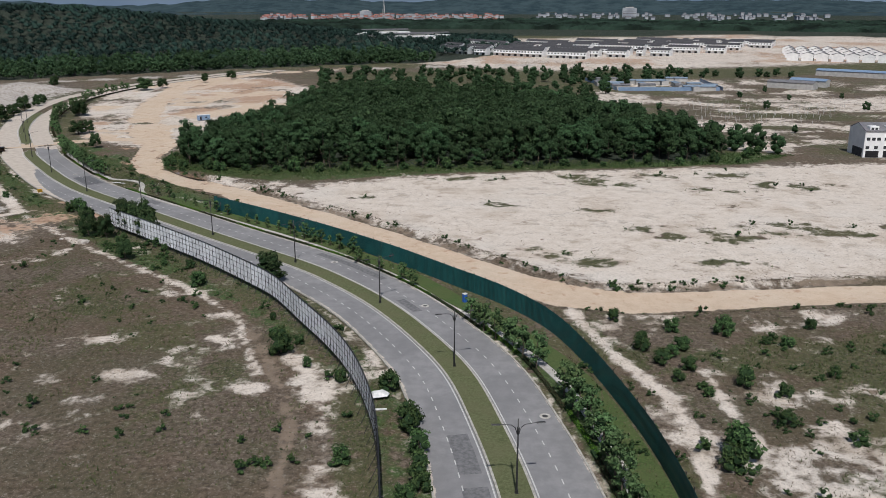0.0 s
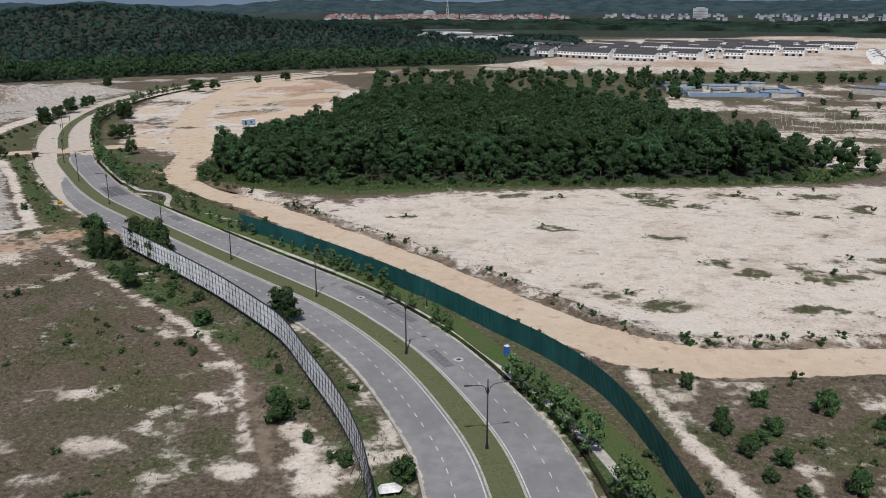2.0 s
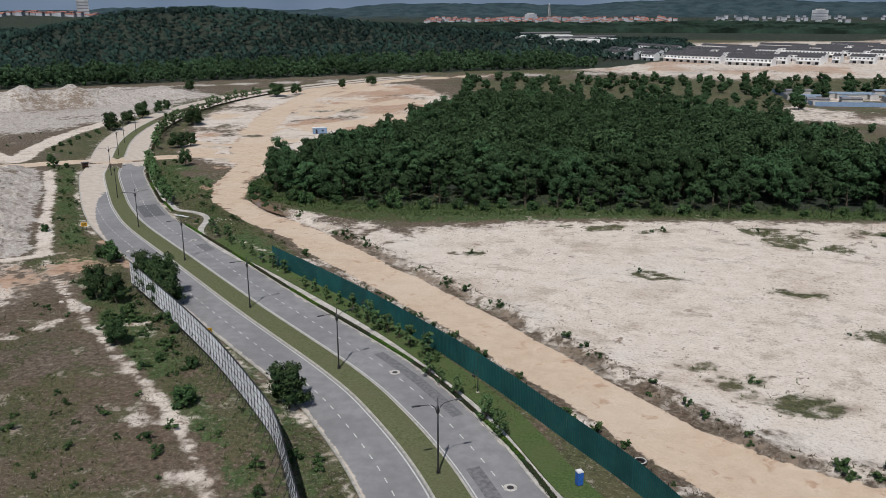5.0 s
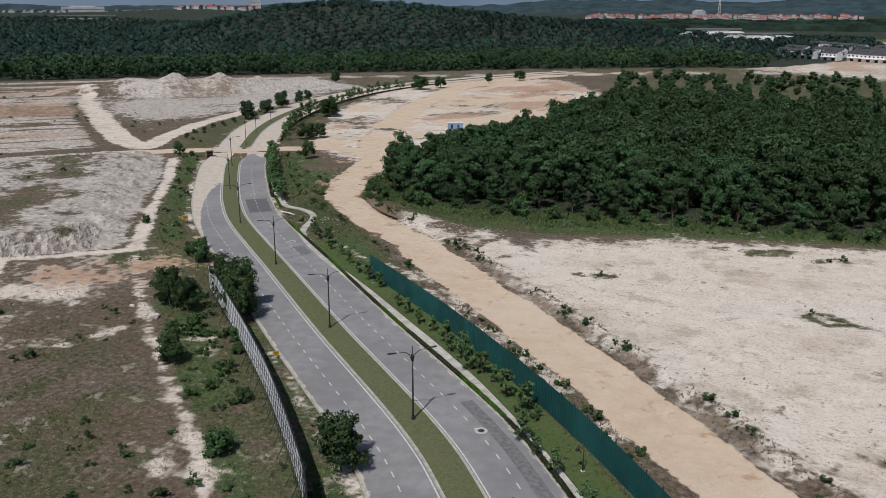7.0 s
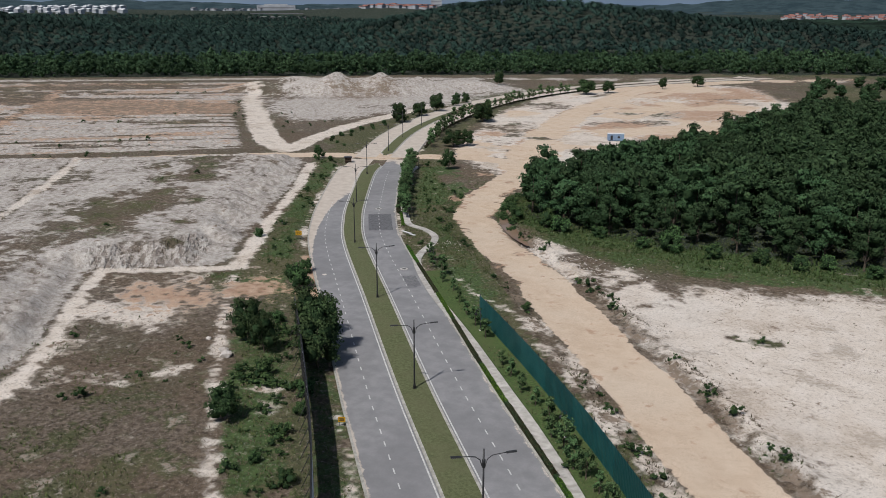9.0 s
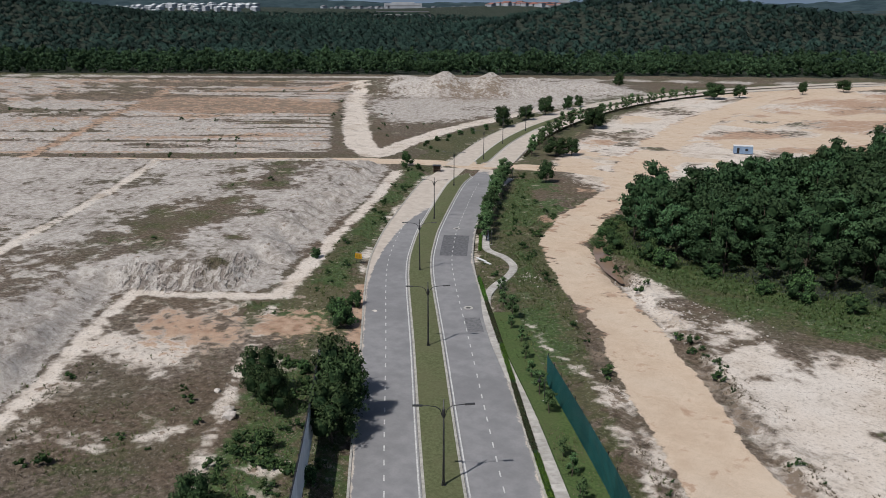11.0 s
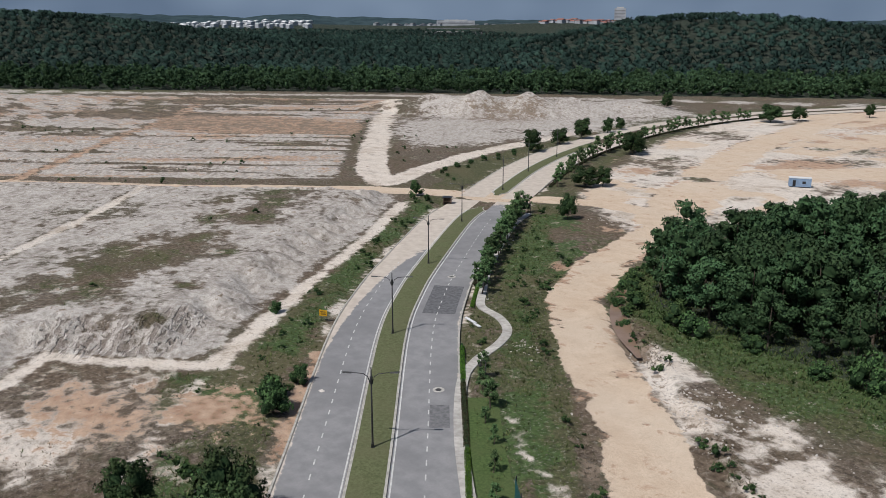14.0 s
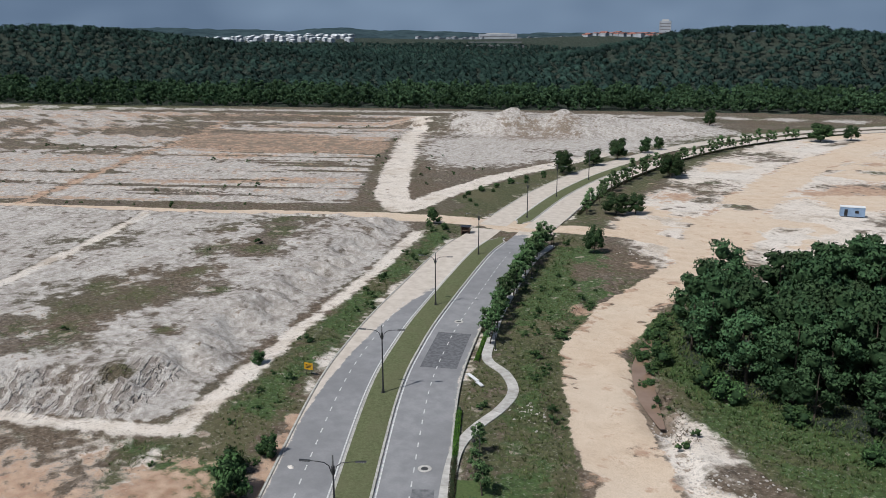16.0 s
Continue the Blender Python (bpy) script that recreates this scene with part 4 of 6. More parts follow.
for i in range(len(hc) - 1):
    d = hc[i + 1] - hc[i]
    m = pose(hc[i][0], hc[i][1], land_at(*hc[i]) - 0.1, 0, 0, math.degrees(math.atan2(d[1], d[0])))
    part("board", board, hoarding, m=m)
    part("upright", upright, hoarding, m=m)
    part("upright", upright, hoarding, m=m @ pose(1.5, 0, 0))
    part("strut", strut, hoarding, m=m)
    part("cap", cap_rail, hoarding, m=m)
    for z in (H_LOW + 0.1, 2.2, 3.3, 4.4, H_TOP - 0.1):
        part("rail", box_mesh("rail", black_steel, (3.0, 0.04, 0.045, 1.5, 0.07, z)) if i == 0 else rails[z], hoarding, m=m)
    if i == 0:
        rails = {z: o.data for z, o in zip((H_LOW + 0.1, 2.2, 3.3, 4.4, H_TOP - 0.1), [c for c in hoarding.children if c.name.startswith("rail")])}


# ---- trees ----
bark = plain("bark_grey_brown", (0.05, 0.04, 0.03), (0.13, 0.105, 0.08), 0.15, 0.95)
forest_leaf = leaf_material("forest_leaves", (0.025, 0.055, 0.025), (0.060, 0.106, 0.046), 0.24)
# Leaf colour with the shade inside crowns and hedges already mixed in.
shaded_core_leaf = plain("inner_leaves", (0.016, 0.035, 0.016), (0.034, 0.060, 0.026), 0.35, 0.95, 0.05)


def leaf_cards(rng, centres, radii, count, size, flat=0.9):
    """Small bent leaf sprays over the outside of clumps."""
    k = len(centres)
    which = rng.choice(k, count, p=radii**2 / (radii**2).sum())
    d = rng.normal(size=(count, 3))
    d[:, 2] = np.where(rng.uniform(size=count) < 0.7, np.abs(d[:, 2]), d[:, 2])
    d /= np.linalg.norm(d, axis=1)[:, None]
    r = radii[which] * (0.72 + 0.62 * rng.uniform(size=count) ** 1.6)
    p = centres[which] + d * r[:, None] * (1, 1, flat)
    nrm = d + rng.normal(size=(count, 3)) * 0.6
    nrm /= np.linalg.norm(nrm, axis=1)[:, None]
    u = np.cross(nrm, rng.normal(size=(count, 3)))
    u /= np.linalg.norm(u, axis=1)[:, None]
    w = np.cross(nrm, u)
    s = size * rng.uniform(0.6, 1.3, count)[:, None]
    v = np.stack([p - u * s - w * s * 0.5, p + u * s - w * s * 0.4, p + w * s], 1).reshape(-1, 3)
    f = np.arange(3 * count).reshape(-1, 3)
    return v, f


def ico(level=1):
    b = bmesh.new()
    bmesh.ops.create_icosphere(b, subdivisions=level, radius=1.0)
    v = np.array([x.co[:] for x in b.verts])
    f = np.array([[x.index for x in y.verts] for y in b.faces])
    b.free()
    return v, f


ICO_V, ICO_F = ico(1)
FINE_V, FINE_F = ico(2)


def crown_arrays(seed, height, width, low, lobes, leaves, leaf, core=0.62, sub=11):
    """Leaf sprays, inner masses that get the shade colour, lobe centres and the small clumps that the sprays sit on."""
    rng = np.random.RandomState(seed)
    h = height - low
    up = (np.arange(lobes) + 0.5) / lobes + rng.uniform(-0.06, 0.06, lobes)
    a = np.arange(lobes) * 2.39996 + rng.uniform(-0.5, 0.5, lobes)
    k = width / 2 * 0.60 * np.sqrt(np.clip(1 - ((up - 0.40) / 0.64) ** 2, 0.02, 1)) * rng.uniform(0.7, 1.15, lobes)
    c = np.c_[np.cos(a) * k, np.sin(a) * k, low + h * (0.17 + 0.66 * up)]
    big = width * rng.uniform(0.17, 0.26, lobes) * (9.0 / lobes) ** 0.25
    d = rng.normal(size=(lobes, sub, 3))
    d[:, :, 2] = np.where(rng.uniform(size=(lobes, sub)) < 0.72, np.abs(d[:, :, 2]), d[:, :, 2])
    out = (c - (0, 0, low + 0.42 * h)) / width
    d += 0.9 * out[:, None]
    d /= np.linalg.norm(d, axis=2)[:, :, None]
    clump = (c[:, None] + d * (big[:, None] * rng.uniform(0.6, 0.98, (lobes, sub)))[:, :, None] * (1, 1, 0.9)).reshape(-1, 3)
    r = (big[:, None] * rng.uniform(0.30, 0.52, (lobes, sub))).ravel()
    lv, lf = leaf_cards(rng, clump, r, leaves, leaf)
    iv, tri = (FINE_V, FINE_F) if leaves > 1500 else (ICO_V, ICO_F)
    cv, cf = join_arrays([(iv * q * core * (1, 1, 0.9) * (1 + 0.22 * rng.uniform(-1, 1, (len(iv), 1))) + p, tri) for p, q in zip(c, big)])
    return (lv, lf), (cv, cf), (c, clump)


def soften(me, centres):
    """Round the shading of a crown's leaves towards the clumps they belong to."""
    n = len(me.vertices)
    v = np.empty(3 * n, np.float32)
    me.vertices.foreach_get("co", v)
    v = v.reshape(-1, 3)
    own = np.argmin(((v[:, None] - centres[None]) ** 2).sum(2), axis=1)
    d = v - centres[own]
    d /= np.linalg.norm(d, axis=1)[:, None] + 1e-6
    o = v - (centres.mean(0) - (0, 0, 1.0))
    o /= np.linalg.norm(o, axis=1)[:, None] + 1e-6
    f = np.empty(3 * n, np.float32)
    me.vertices.foreach_get("normal", f)
    m = 0.36 * d + 0.28 * o + 0.50 * f.reshape(-1, 3)
    m /= np.linalg.norm(m, axis=1)[:, None] + 1e-6
    smooth_mesh(me)
    me.normals_split_custom_set_from_vertices(m.tolist())


def tree_kind(name, label, category, seed, height, width, low, lobes, leaves, leaf, leaf_mat, group="", core=0.62, sub=11):
    """One tree with trunk, limbs and crown, far below ground, to copy from."""
    rng = np.random.RandomState(seed + 500)
    (lv, lf), (cv, cf), (c, clump) = crown_arrays(seed, height, width, low, lobes, leaves, leaf, core, sub)
    top = tagged(new(name), label, category, group)
    bend = rng.uniform(-0.3, 0.3, (4, 2))
    r = 0.016 * height + 0.03
    trunk = [(0, 0, -0.3), (bend[0, 0] * 0.3, bend[0, 1] * 0.3, low * 0.6), (bend[1, 0], bend[1, 1], low + 0.3 * (height - low)), (bend[2, 0], bend[2, 1], low + 0.75 * (height - low))]
    items = [tube_arrays(trunk, [r * 1.3, r, r * 0.7, r * 0.2], 7)]
    for p in c[:5]:
        start = np.array((bend[0, 0] * 0.6, bend[0, 1] * 0.6, low * 0.8 + 0.12 * height))
        items.append(tube_arrays([start, (start + p) / 2 + (0, 0, -0.1), p], [r * 0.5, r * 0.35, r * 0.12], 5))
    v, q = join_arrays([(a, b) for a, b, _ in items])
    part("trunk", smooth_mesh(mesh_np("trunk", v, q, bark)), top)
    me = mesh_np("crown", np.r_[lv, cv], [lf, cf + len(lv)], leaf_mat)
    me.materials.append(shaded_core_leaf)
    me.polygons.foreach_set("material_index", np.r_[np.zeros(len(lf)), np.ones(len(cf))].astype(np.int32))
    soften(me, clump)
    part("crown", me, top)
    return top


def scatter(rng, poly, gap, edge=0.0, tries=6000, jitter_gap=0.3):
    """Places in an area, no two nearer than about gap."""
    poly = np.asarray(poly, float)
    lo, hi = poly.min(0), poly.max(0)
    cell, out = {}, []
    pts = rng.uniform(lo, hi, (tries, 2))
    pts = pts[inside(pts, poly) > edge]
    for p in pts:
        g = gap * rng.uniform(1 - jitter_gap, 1 + jitter_gap)
        k = (int(p[0] // gap), int(p[1] // gap))
        near = [q for i in (-1, 0, 1) for j in (-1, 0, 1) for q in cell.get((k[0] + i, k[1] + j), ())]
        if all((p[0] - q[0]) ** 2 + (p[1] - q[1]) ** 2 > g * g for q in near):
            cell.setdefault(k, []).append(p)
            out.append(p)
    return np.array(out)


rng = np.random.RandomState(11)
forest_trees = [tree_kind("forest_tree", "dense dark-green broadleaf tree in the wood", "tree", 20 + i, 13.4 + 0.7 * (i % 4), 8.0 + 0.7 * (i % 3), 0.6, 10, 2600, 0.26, forest_leaf, "trees of the wood") for i in range(6)]
places = np.r_[[(-97.5, 290), (-101, 298), (-102, 306), (-92, 286.5), (-85, 285), (-78, 284.5)], scatter(rng, FOREST, 6.2, 1.0, 14000)]
front = np.argsort(inside(places, FOREST) + 0.12 * np.maximum(places[:, 1] - 285, 0))
used = [False] * len(forest_trees)
rest = []
for n_placed, i in enumerate(front):
    x, y = places[i]
    k = int(rng.randint(len(forest_trees)))
    size = rng.uniform(0.86, 1.22) * (0.88 if i < 6 else 0.66 if inside(places[i : i + 1], FOREST)[0] < 4 else 0.84 if inside(places[i : i + 1], FOREST)[0] < 9 else 0.98)
    m = pose(x, y, land_at(x, y), 0, 0, rng.uniform(0, 360)) @ Matrix.Diagonal((size, size, size * rng.uniform(0.9, 1.1), 1))
    if n_placed < 260:
        t = forest_trees[k]
        if not used[k]:
            used[k] = True
            t.matrix_basis = m
        else:
            o = copy_thing(t, Matrix.Identity(4))
            o.matrix_basis = m
    else:
        rest.append((k, m))


def joined(name, pieces, materials):
    """Many copies of parts of trees as one mesh: (verts, tris, material) at poses."""
    vs, fs, ms, n = [], [], [], 0
    for (v, f, mat), m in pieces:
        a = np.array(m)
        vs.append(v @ a[:3, :3].T + a[:3, 3])
        fs.append(f + n)
        ms.append(np.full(len(f), mat, np.int32))
        n += len(v)
    me = mesh_np(name, np.concatenate(vs), np.concatenate(fs))
    for mat in materials:
        me.materials.append(mat)
    me.polygons.foreach_set("material_index", np.concatenate(ms))
    return me


inner_kinds = []
for i in range(5):
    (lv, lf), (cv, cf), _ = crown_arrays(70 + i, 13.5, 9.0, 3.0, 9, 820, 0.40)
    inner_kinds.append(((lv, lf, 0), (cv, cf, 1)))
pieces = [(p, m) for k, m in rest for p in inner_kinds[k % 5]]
tagged(new("wood", joined("wood", pieces, [forest_leaf, shaded_core_leaf])), "closed canopy of dark-green broadleaf trees", "wood", kind="stuff")


# ---- far woods and oil palms ----
far_leaf = leaf_material("far_wood_leaves", (0.020, 0.046, 0.024), (0.070, 0.118, 0.056), 0.32, 40.0)
# Frond greens pulled towards blue, so far-off haze sits in the colour.
palm_leaf = leaf_material("palm_fronds", (0.011, 0.029, 0.026), (0.039, 0.074, 0.061), 0.32, 70.0)


def palm_arrays(seed, fronds=9, length=5.4, stem=3.6):
    """An oil palm: a stem and a rosette of arching fronds."""
    r = np.random.RandomState(seed)
    v, f = [], []
    for i in range(fronds):
        a = i * 2.4 + r.uniform(-0.3, 0.3)
        up = 1.25 - 1.15 * i / fronds + r.uniform(-0.12, 0.12)
        ln = length * r.uniform(0.8, 1.1)
        d, s = np.array((math.cos(a), math.sin(a), 0)), np.array((-math.sin(a), math.cos(a), 0))
        base = np.array((0, 0, stem))
        p1 = base + d * ln * 0.5 + (0, 0, ln * 0.36 * up)
        p2 = base + d * ln * 0.96 + (0, 0, ln * (0.40 * up - 0.34))
        n = len(v)
        v += [base, p1 + s * 0.62 - (0, 0, 0.25), p1 - s * 0.62 + (0, 0, 0.1), p2]
        f += [(n, n + 2, n + 1), (n + 1, n + 2, n + 3)]
    n = len(v)
    v += [(0.3, 0, 0), (-0.15, 0.26, 0), (-0.15, -0.26, 0), (0.0, 0, stem)]
    f += [(n, n + 1, n + 3), (n + 1, n + 2, n + 3), (n + 2, n, n + 3)]
    heart = ICO_V * (2.5, 2.5, 1.7) * (1 + 0.3 * r.uniform(-1, 1, (len(ICO_V), 1))) + (0, 0, stem + 0.3)
    return np.r_[np.array(v, float), heart], np.r_[np.array(f), ICO_F + len(v)]


far_line = np.array([(-800, 190), (-632, 322), (-533, 434), (-424, 538), (-316, 634), (-215, 712), (-120, 772), (-30, 815)])
belt = np.r_[far_line, far_line[::-1] + (-50, 62)]
far_kinds = []
for i in range(6):
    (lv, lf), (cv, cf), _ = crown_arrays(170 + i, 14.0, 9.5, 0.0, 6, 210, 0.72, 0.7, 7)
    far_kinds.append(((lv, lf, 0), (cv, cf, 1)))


def far_wood(name, label, poly, gap, tries, lo, hi, seed):
    r = np.random.RandomState(seed)
    pl = scatter(r, poly, gap, 0.0, tries)
    z = ground_z(pl)
    out = []
    for (x, y), h in zip(pl, z):
        s = r.uniform(lo, hi)
        m = pose(x, y, h - 0.5, 0, 0, r.uniform(0, 360)) @ Matrix.Diagonal((s, s, s * r.uniform(0.85, 1.15), 1))
        out += [(p, m) for p in far_kinds[r.randint(6)]]
    return tagged(new(name, joined(name, out, [far_leaf, shaded_core_leaf])), label, "wood", kind="stuff")


far_wood("woodland_belt", "belt of mixed green trees along the plantation edge", belt, 6.0, 26000, 0.5, 1.12, 5)

palm_area = np.r_[far_line + (-30, 40), [(60, 1000), (60, 1400), (-600, 1500), (-1300, 1300), (-1700, 700), (-1500, 100), (-900, 120)]]
pr = np.random.RandomState(8)
pp = scatter(pr, palm_area, 8.6, 0.0, 60000, 0.12)
zz = ground_z(pp)
palms = [palm_arrays(300 + i) for i in range(6)]
pieces = []
for (x, y), h in zip(pp, zz):
    v, f = palms[pr.randint(6)]
    s = pr.uniform(1.0, 1.55)
    pieces.append(((v, f, 0), pose(x, y, h, 0, 0, pr.uniform(0, 360)) @ Matrix.Diagonal((s, s, s, 1))))
palm_mesh = joined("oil_palms", pieces, [palm_leaf])
tops = np.concatenate([(v - (0, 0, 1.2)) / np.linalg.norm(v - (0, 0, 1.2), axis=1)[:, None] @ np.array(m)[:3, :3].T for (v, f, q), m in pieces])
smooth_mesh(palm_mesh)
palm_mesh.normals_split_custom_set_from_vertices((tops / np.linalg.norm(tops, axis=1)[:, None]).tolist())
tagged(new("oil_palm_plantation", palm_mesh), "dark oil palm plantation over low hills", "plantation", kind="stuff")

def canopy(label, az0, az1, d0, d1, height, seed):
    """The closed crown roof of a far wood: one uneven sheet that comes down to the ground at its edges."""
    n_a, n_d = int(radians(az1 - az0) * d0 / 6.0), int((d1 - d0) / 8.0)
    aa, dd = np.meshgrid(np.radians(np.linspace(az0, az1, n_a)), np.linspace(d0, d1, n_d))
    r = np.random.RandomState(seed)
    xy = np.c_[(-np.sin(aa) * dd).ravel(), (150 + np.cos(aa) * dd).ravel()] + r.uniform(-2.5, 2.5, (n_a * n_d, 2))
    clear = soft_mask(inside(xy, ESTATE) + 20, 15)
    h = height * (0.55 + 0.9 * fbm(xy, 120, 3, seed)) * (1 - clear) * (1 + 0.5 * r.uniform(-1, 1, len(xy))) + 5 * (fbm(xy, 16, 2, seed + 1) - 0.5)
    edge = np.zeros((n_d, n_a), bool)
    edge[[0, -1]] = True
    edge[:, [0, -1]] = True
    h = np.where(edge.ravel(), -1.0, np.where(clear > 0.6, -2.0, h))
    i = np.arange(len(xy)).reshape(n_d, n_a)
    f = np.c_[i[:-1, :-1].ravel(), i[1:, :-1].ravel(), i[1:, 1:].ravel(), i[:-1, 1:].ravel()]
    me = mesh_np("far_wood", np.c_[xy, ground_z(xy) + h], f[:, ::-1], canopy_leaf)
    return tagged(new("far_wood", me), label, "wood", kind="stuff")


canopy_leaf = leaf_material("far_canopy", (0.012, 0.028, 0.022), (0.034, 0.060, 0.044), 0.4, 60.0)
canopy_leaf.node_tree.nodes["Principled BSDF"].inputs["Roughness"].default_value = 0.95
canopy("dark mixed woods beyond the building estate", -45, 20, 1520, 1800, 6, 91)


# ---- verge: path, hedges, turf ----
path_concrete = plain("path_concrete", (0.36, 0.34, 0.31), (0.50, 0.48, 0.45), 0.8, 0.9, vary=0.12)
pc, pn, ps = curve(FOOTPATH, 1.5)
footpath = tagged(new("footpath"), "winding pale concrete slab footpath on the verge", "footpath", kind="structure")
slab = box_mesh("slab", path_concrete, (1.47, 1.5, 0.16, 0, 0, -0.06))
for i in range(len(pc) - 1):
    m_xy, d = (pc[i] + pc[i + 1]) / 2, pc[i + 1] - pc[i]
    part("slab", slab, footpath, m=pose(m_xy[0], m_xy[1], 0.04, 0, 0, math.degrees(math.atan2(d[1], d[0]))))

lawn_c, lawn_n = pc[:148], pn[:148]
tagged(new("lawn", profile("lawn", turf_material("verge_turf", (0.048, 0.080, 0.026), (0.090, 0.132, 0.048), (0.088, 0.108, 0.046)), lawn_c, lawn_n, [(0.9, -0.2), (0.95, 0.05), (4.9, 0.07), (5.0, -0.2)])), "mown turf between the footpath and the green fence", "lawn", kind="structure")
hedge_leaf = leaf_material("hedge_leaves", (0.035, 0.085, 0.010), (0.10, 0.19, 0.028), 0.15)
dark_hedge_leaf = leaf_material("dark_hedge_leaves", (0.02, 0.02, 0.012), (0.065, 0.06, 0.032), 0.2)


def hedge(s0, s1, off, mat, label, width=0.8, height=0.55, seed=0):
    """A clipped low hedge along the road between two distances."""
    r = np.random.RandomState(seed)
    n = max(8, int((s1 - s0) * 130))
    s = r.uniform(s0, s1, n)
    i = np.clip(np.searchsorted(road_s, s), 0, len(road_s) - 1)
    a = r.uniform(0, np.pi, n)
    across, up = np.cos(a) * width / 2, height * (0.25 + 0.75 * np.sin(a)) + r.uniform(-0.08, 0.08, n)
    along = np.c_[-road_n[i][:, 1], road_n[i][:, 0]] * (s - road_s[i])[:, None]
    p = np.c_[road_c[i] + road_n[i] * (off + across)[:, None] + along, up]
    d = r.normal(size=(n, 3))
    e = r.normal(size=(n, 3))
    d, e = [q / np.linalg.norm(q, axis=1)[:, None] * 0.1 for q in (d, e)]
    v = np.stack([p - d, p + e, p + d], 1).reshape(-1, 3)
    sl = slice(int(np.searchsorted(road_s, s0)), int(np.searchsorted(road_s, s1)) + 2)
    me = mesh_np("leaves", v, np.arange(3 * n).reshape(-1, 3), mat)
    top = tagged(new("hedge"), label, "hedge", "hedges on the verge")
    part("leaves", me, top)
    part("core", profile("core", shaded_core_leaf, road_c[sl], road_n[sl], [(off - width * 0.36, 0), (off - width * 0.3, height * 0.8), (off + width * 0.3, height * 0.8), (off + width * 0.36, 0)]), top)


S0 = s_of(9.5, 76)


def path_off(s):
    """How far the footpath's middle lies to the right of the road's at a distance along it."""
    p = np.array(road_at(s)[:2])
    return float(np.clip(np.linalg.norm(pc - p, axis=1).min(), 11.6, 14.5))


k = 0
s = S0
while s < S_MEDIAN - 8:
    ln = 17 if k % 2 == 0 else 12
    e = min(s + ln, S_MEDIAN - 4)
    if not (s_of(-98, 242) - 4 < s < s_of(-113, 258)):
        if k % 2 == 0:
            hedge(s, e, min(11.6, path_off((s + e) / 2) - 1.15), dark_hedge_leaf, "low dark brownish hedge beside the kerb", 0.7, 0.45, 40 + k)
        else:
            hedge(s, e, min(12.0, path_off((s + e) / 2) - 1.1), hedge_leaf, "low clipped bright-green hedge beside the footpath", 0.65, 0.45, 40 + k)
    s = e + 0.6
    k += 1
s = S_SECOND + 14
while s < S_SECOND + 240:
    hedge(s, s + 24, 11.6, dark_hedge_leaf, "low dark hedge along the road's edge", 1.0, 0.6, 80 + k)
    s += 25
    k += 1


# ---- lane marks, covers, patches ----
dash = box_mesh("lane_dash", white_paint, (1.15, 0.15, 0.012, 0, 0, 0))
for side in (-1, 1):
    s = s_of(10, 70)
    end = S_MEDIAN - (52 if side < 0 else 14)
    while s < end:
        x, y, head = road_at(s, side * 6.05)
        part("lane_dash", dash, road, m=pose(x, y, 0.022, 0, 0, math.degrees(head) + 90))
        s += 3.05

patch_asphalt = plain("newer_asphalt_patch", (0.085, 0.086, 0.092), (0.155, 0.155, 0.162), 0.6, 0.9)


old_patch = plain("worn_asphalt_patch", (0.115, 0.115, 0.12), (0.19, 0.19, 0.195), 0.6, 0.9)


def asphalt_patch(s0, s1, o0, o1, label="darker repaired patch in the asphalt", mat=None):
    sl = slice(int(np.searchsorted(road_s, s0)), int(np.searchsorted(road_s, s1)) + 2)
    part("asphalt_patch", profile("asphalt_patch", mat or old_patch, road_c[sl], road_n[sl], [(o0, 0.0), (o0, 0.027), (o1, 0.027), (o1, 0.0)]), road, label)


asphalt_patch(s_of(-120, 252), s_of(-129, 262), 3.6, 9.0, mat=patch_asphalt)
asphalt_patch(s_of(-91, 224), s_of(-94.5, 227.5), 6.2, 8.6)
asphalt_patch(226.0, 248.0, 7.2, 8.9)
asphalt_patch(s_of(-11, 144.5), s_of(-14, 149), 3.4, 5.2)
asphalt_patch(s_of(7.2, 92), s_of(5.6, 100.5), -6.0, -3.2)
asphalt_patch(s_of(8.6, 82), s_of(8.0, 88), -6.2, -3.0)

iron = plain("cast_iron", (0.03, 0.03, 0.032), (0.07, 0.068, 0.065), 0.3, 0.6, 0.4)


def ring_mesh(name, material, r0, r1, z0, z1, sides=20):
    a = np.linspace(0, 2 * np.pi, sides, endpoint=False)
    c, s_ = np.cos(a), np.sin(a)
    v = np.concatenate([np.c_[c * r, s_ * r, 0 * a + z] for r, z in ((r0, z0), (r0, z1), (r1, z1), (r1, z0))])
    i, j = np.arange(sides), (np.arange(sides) + 1) % sides
    f = np.concatenate([np.c_[i + q * sides, j + q * sides, j + (q + 1) * sides, i + (q + 1) * sides] for q in range(3)])
    return mesh_np(name, v, f, material)


def disc_mesh(name, material, r, z, sides=20):
    a = np.linspace(0, 2 * np.pi, sides, endpoint=False)
    v = np.r_[np.c_[np.cos(a) * r, np.sin(a) * r, 0 * a + z], [(0, 0, z + 0.01)]]
    i = np.arange(sides)
    return mesh_np(name, v, np.c_[i, (i + 1) % sides, np.full(sides, sides)], material)


def manhole(x, y):
    top = tagged(new("manhole"), "round iron manhole cover in a pale concrete collar", "manhole", "manholes in the road")
    part("collar", ring_mesh("collar", path_concrete, 0.42, 0.78, 0.0, 0.035), top)
    part("cover", disc_mesh("cover", iron, 0.42, 0.02), top)
    top.matrix_basis = pose(x, y, 0.02)
    return top


mh = manhole(13.0, 106.1)
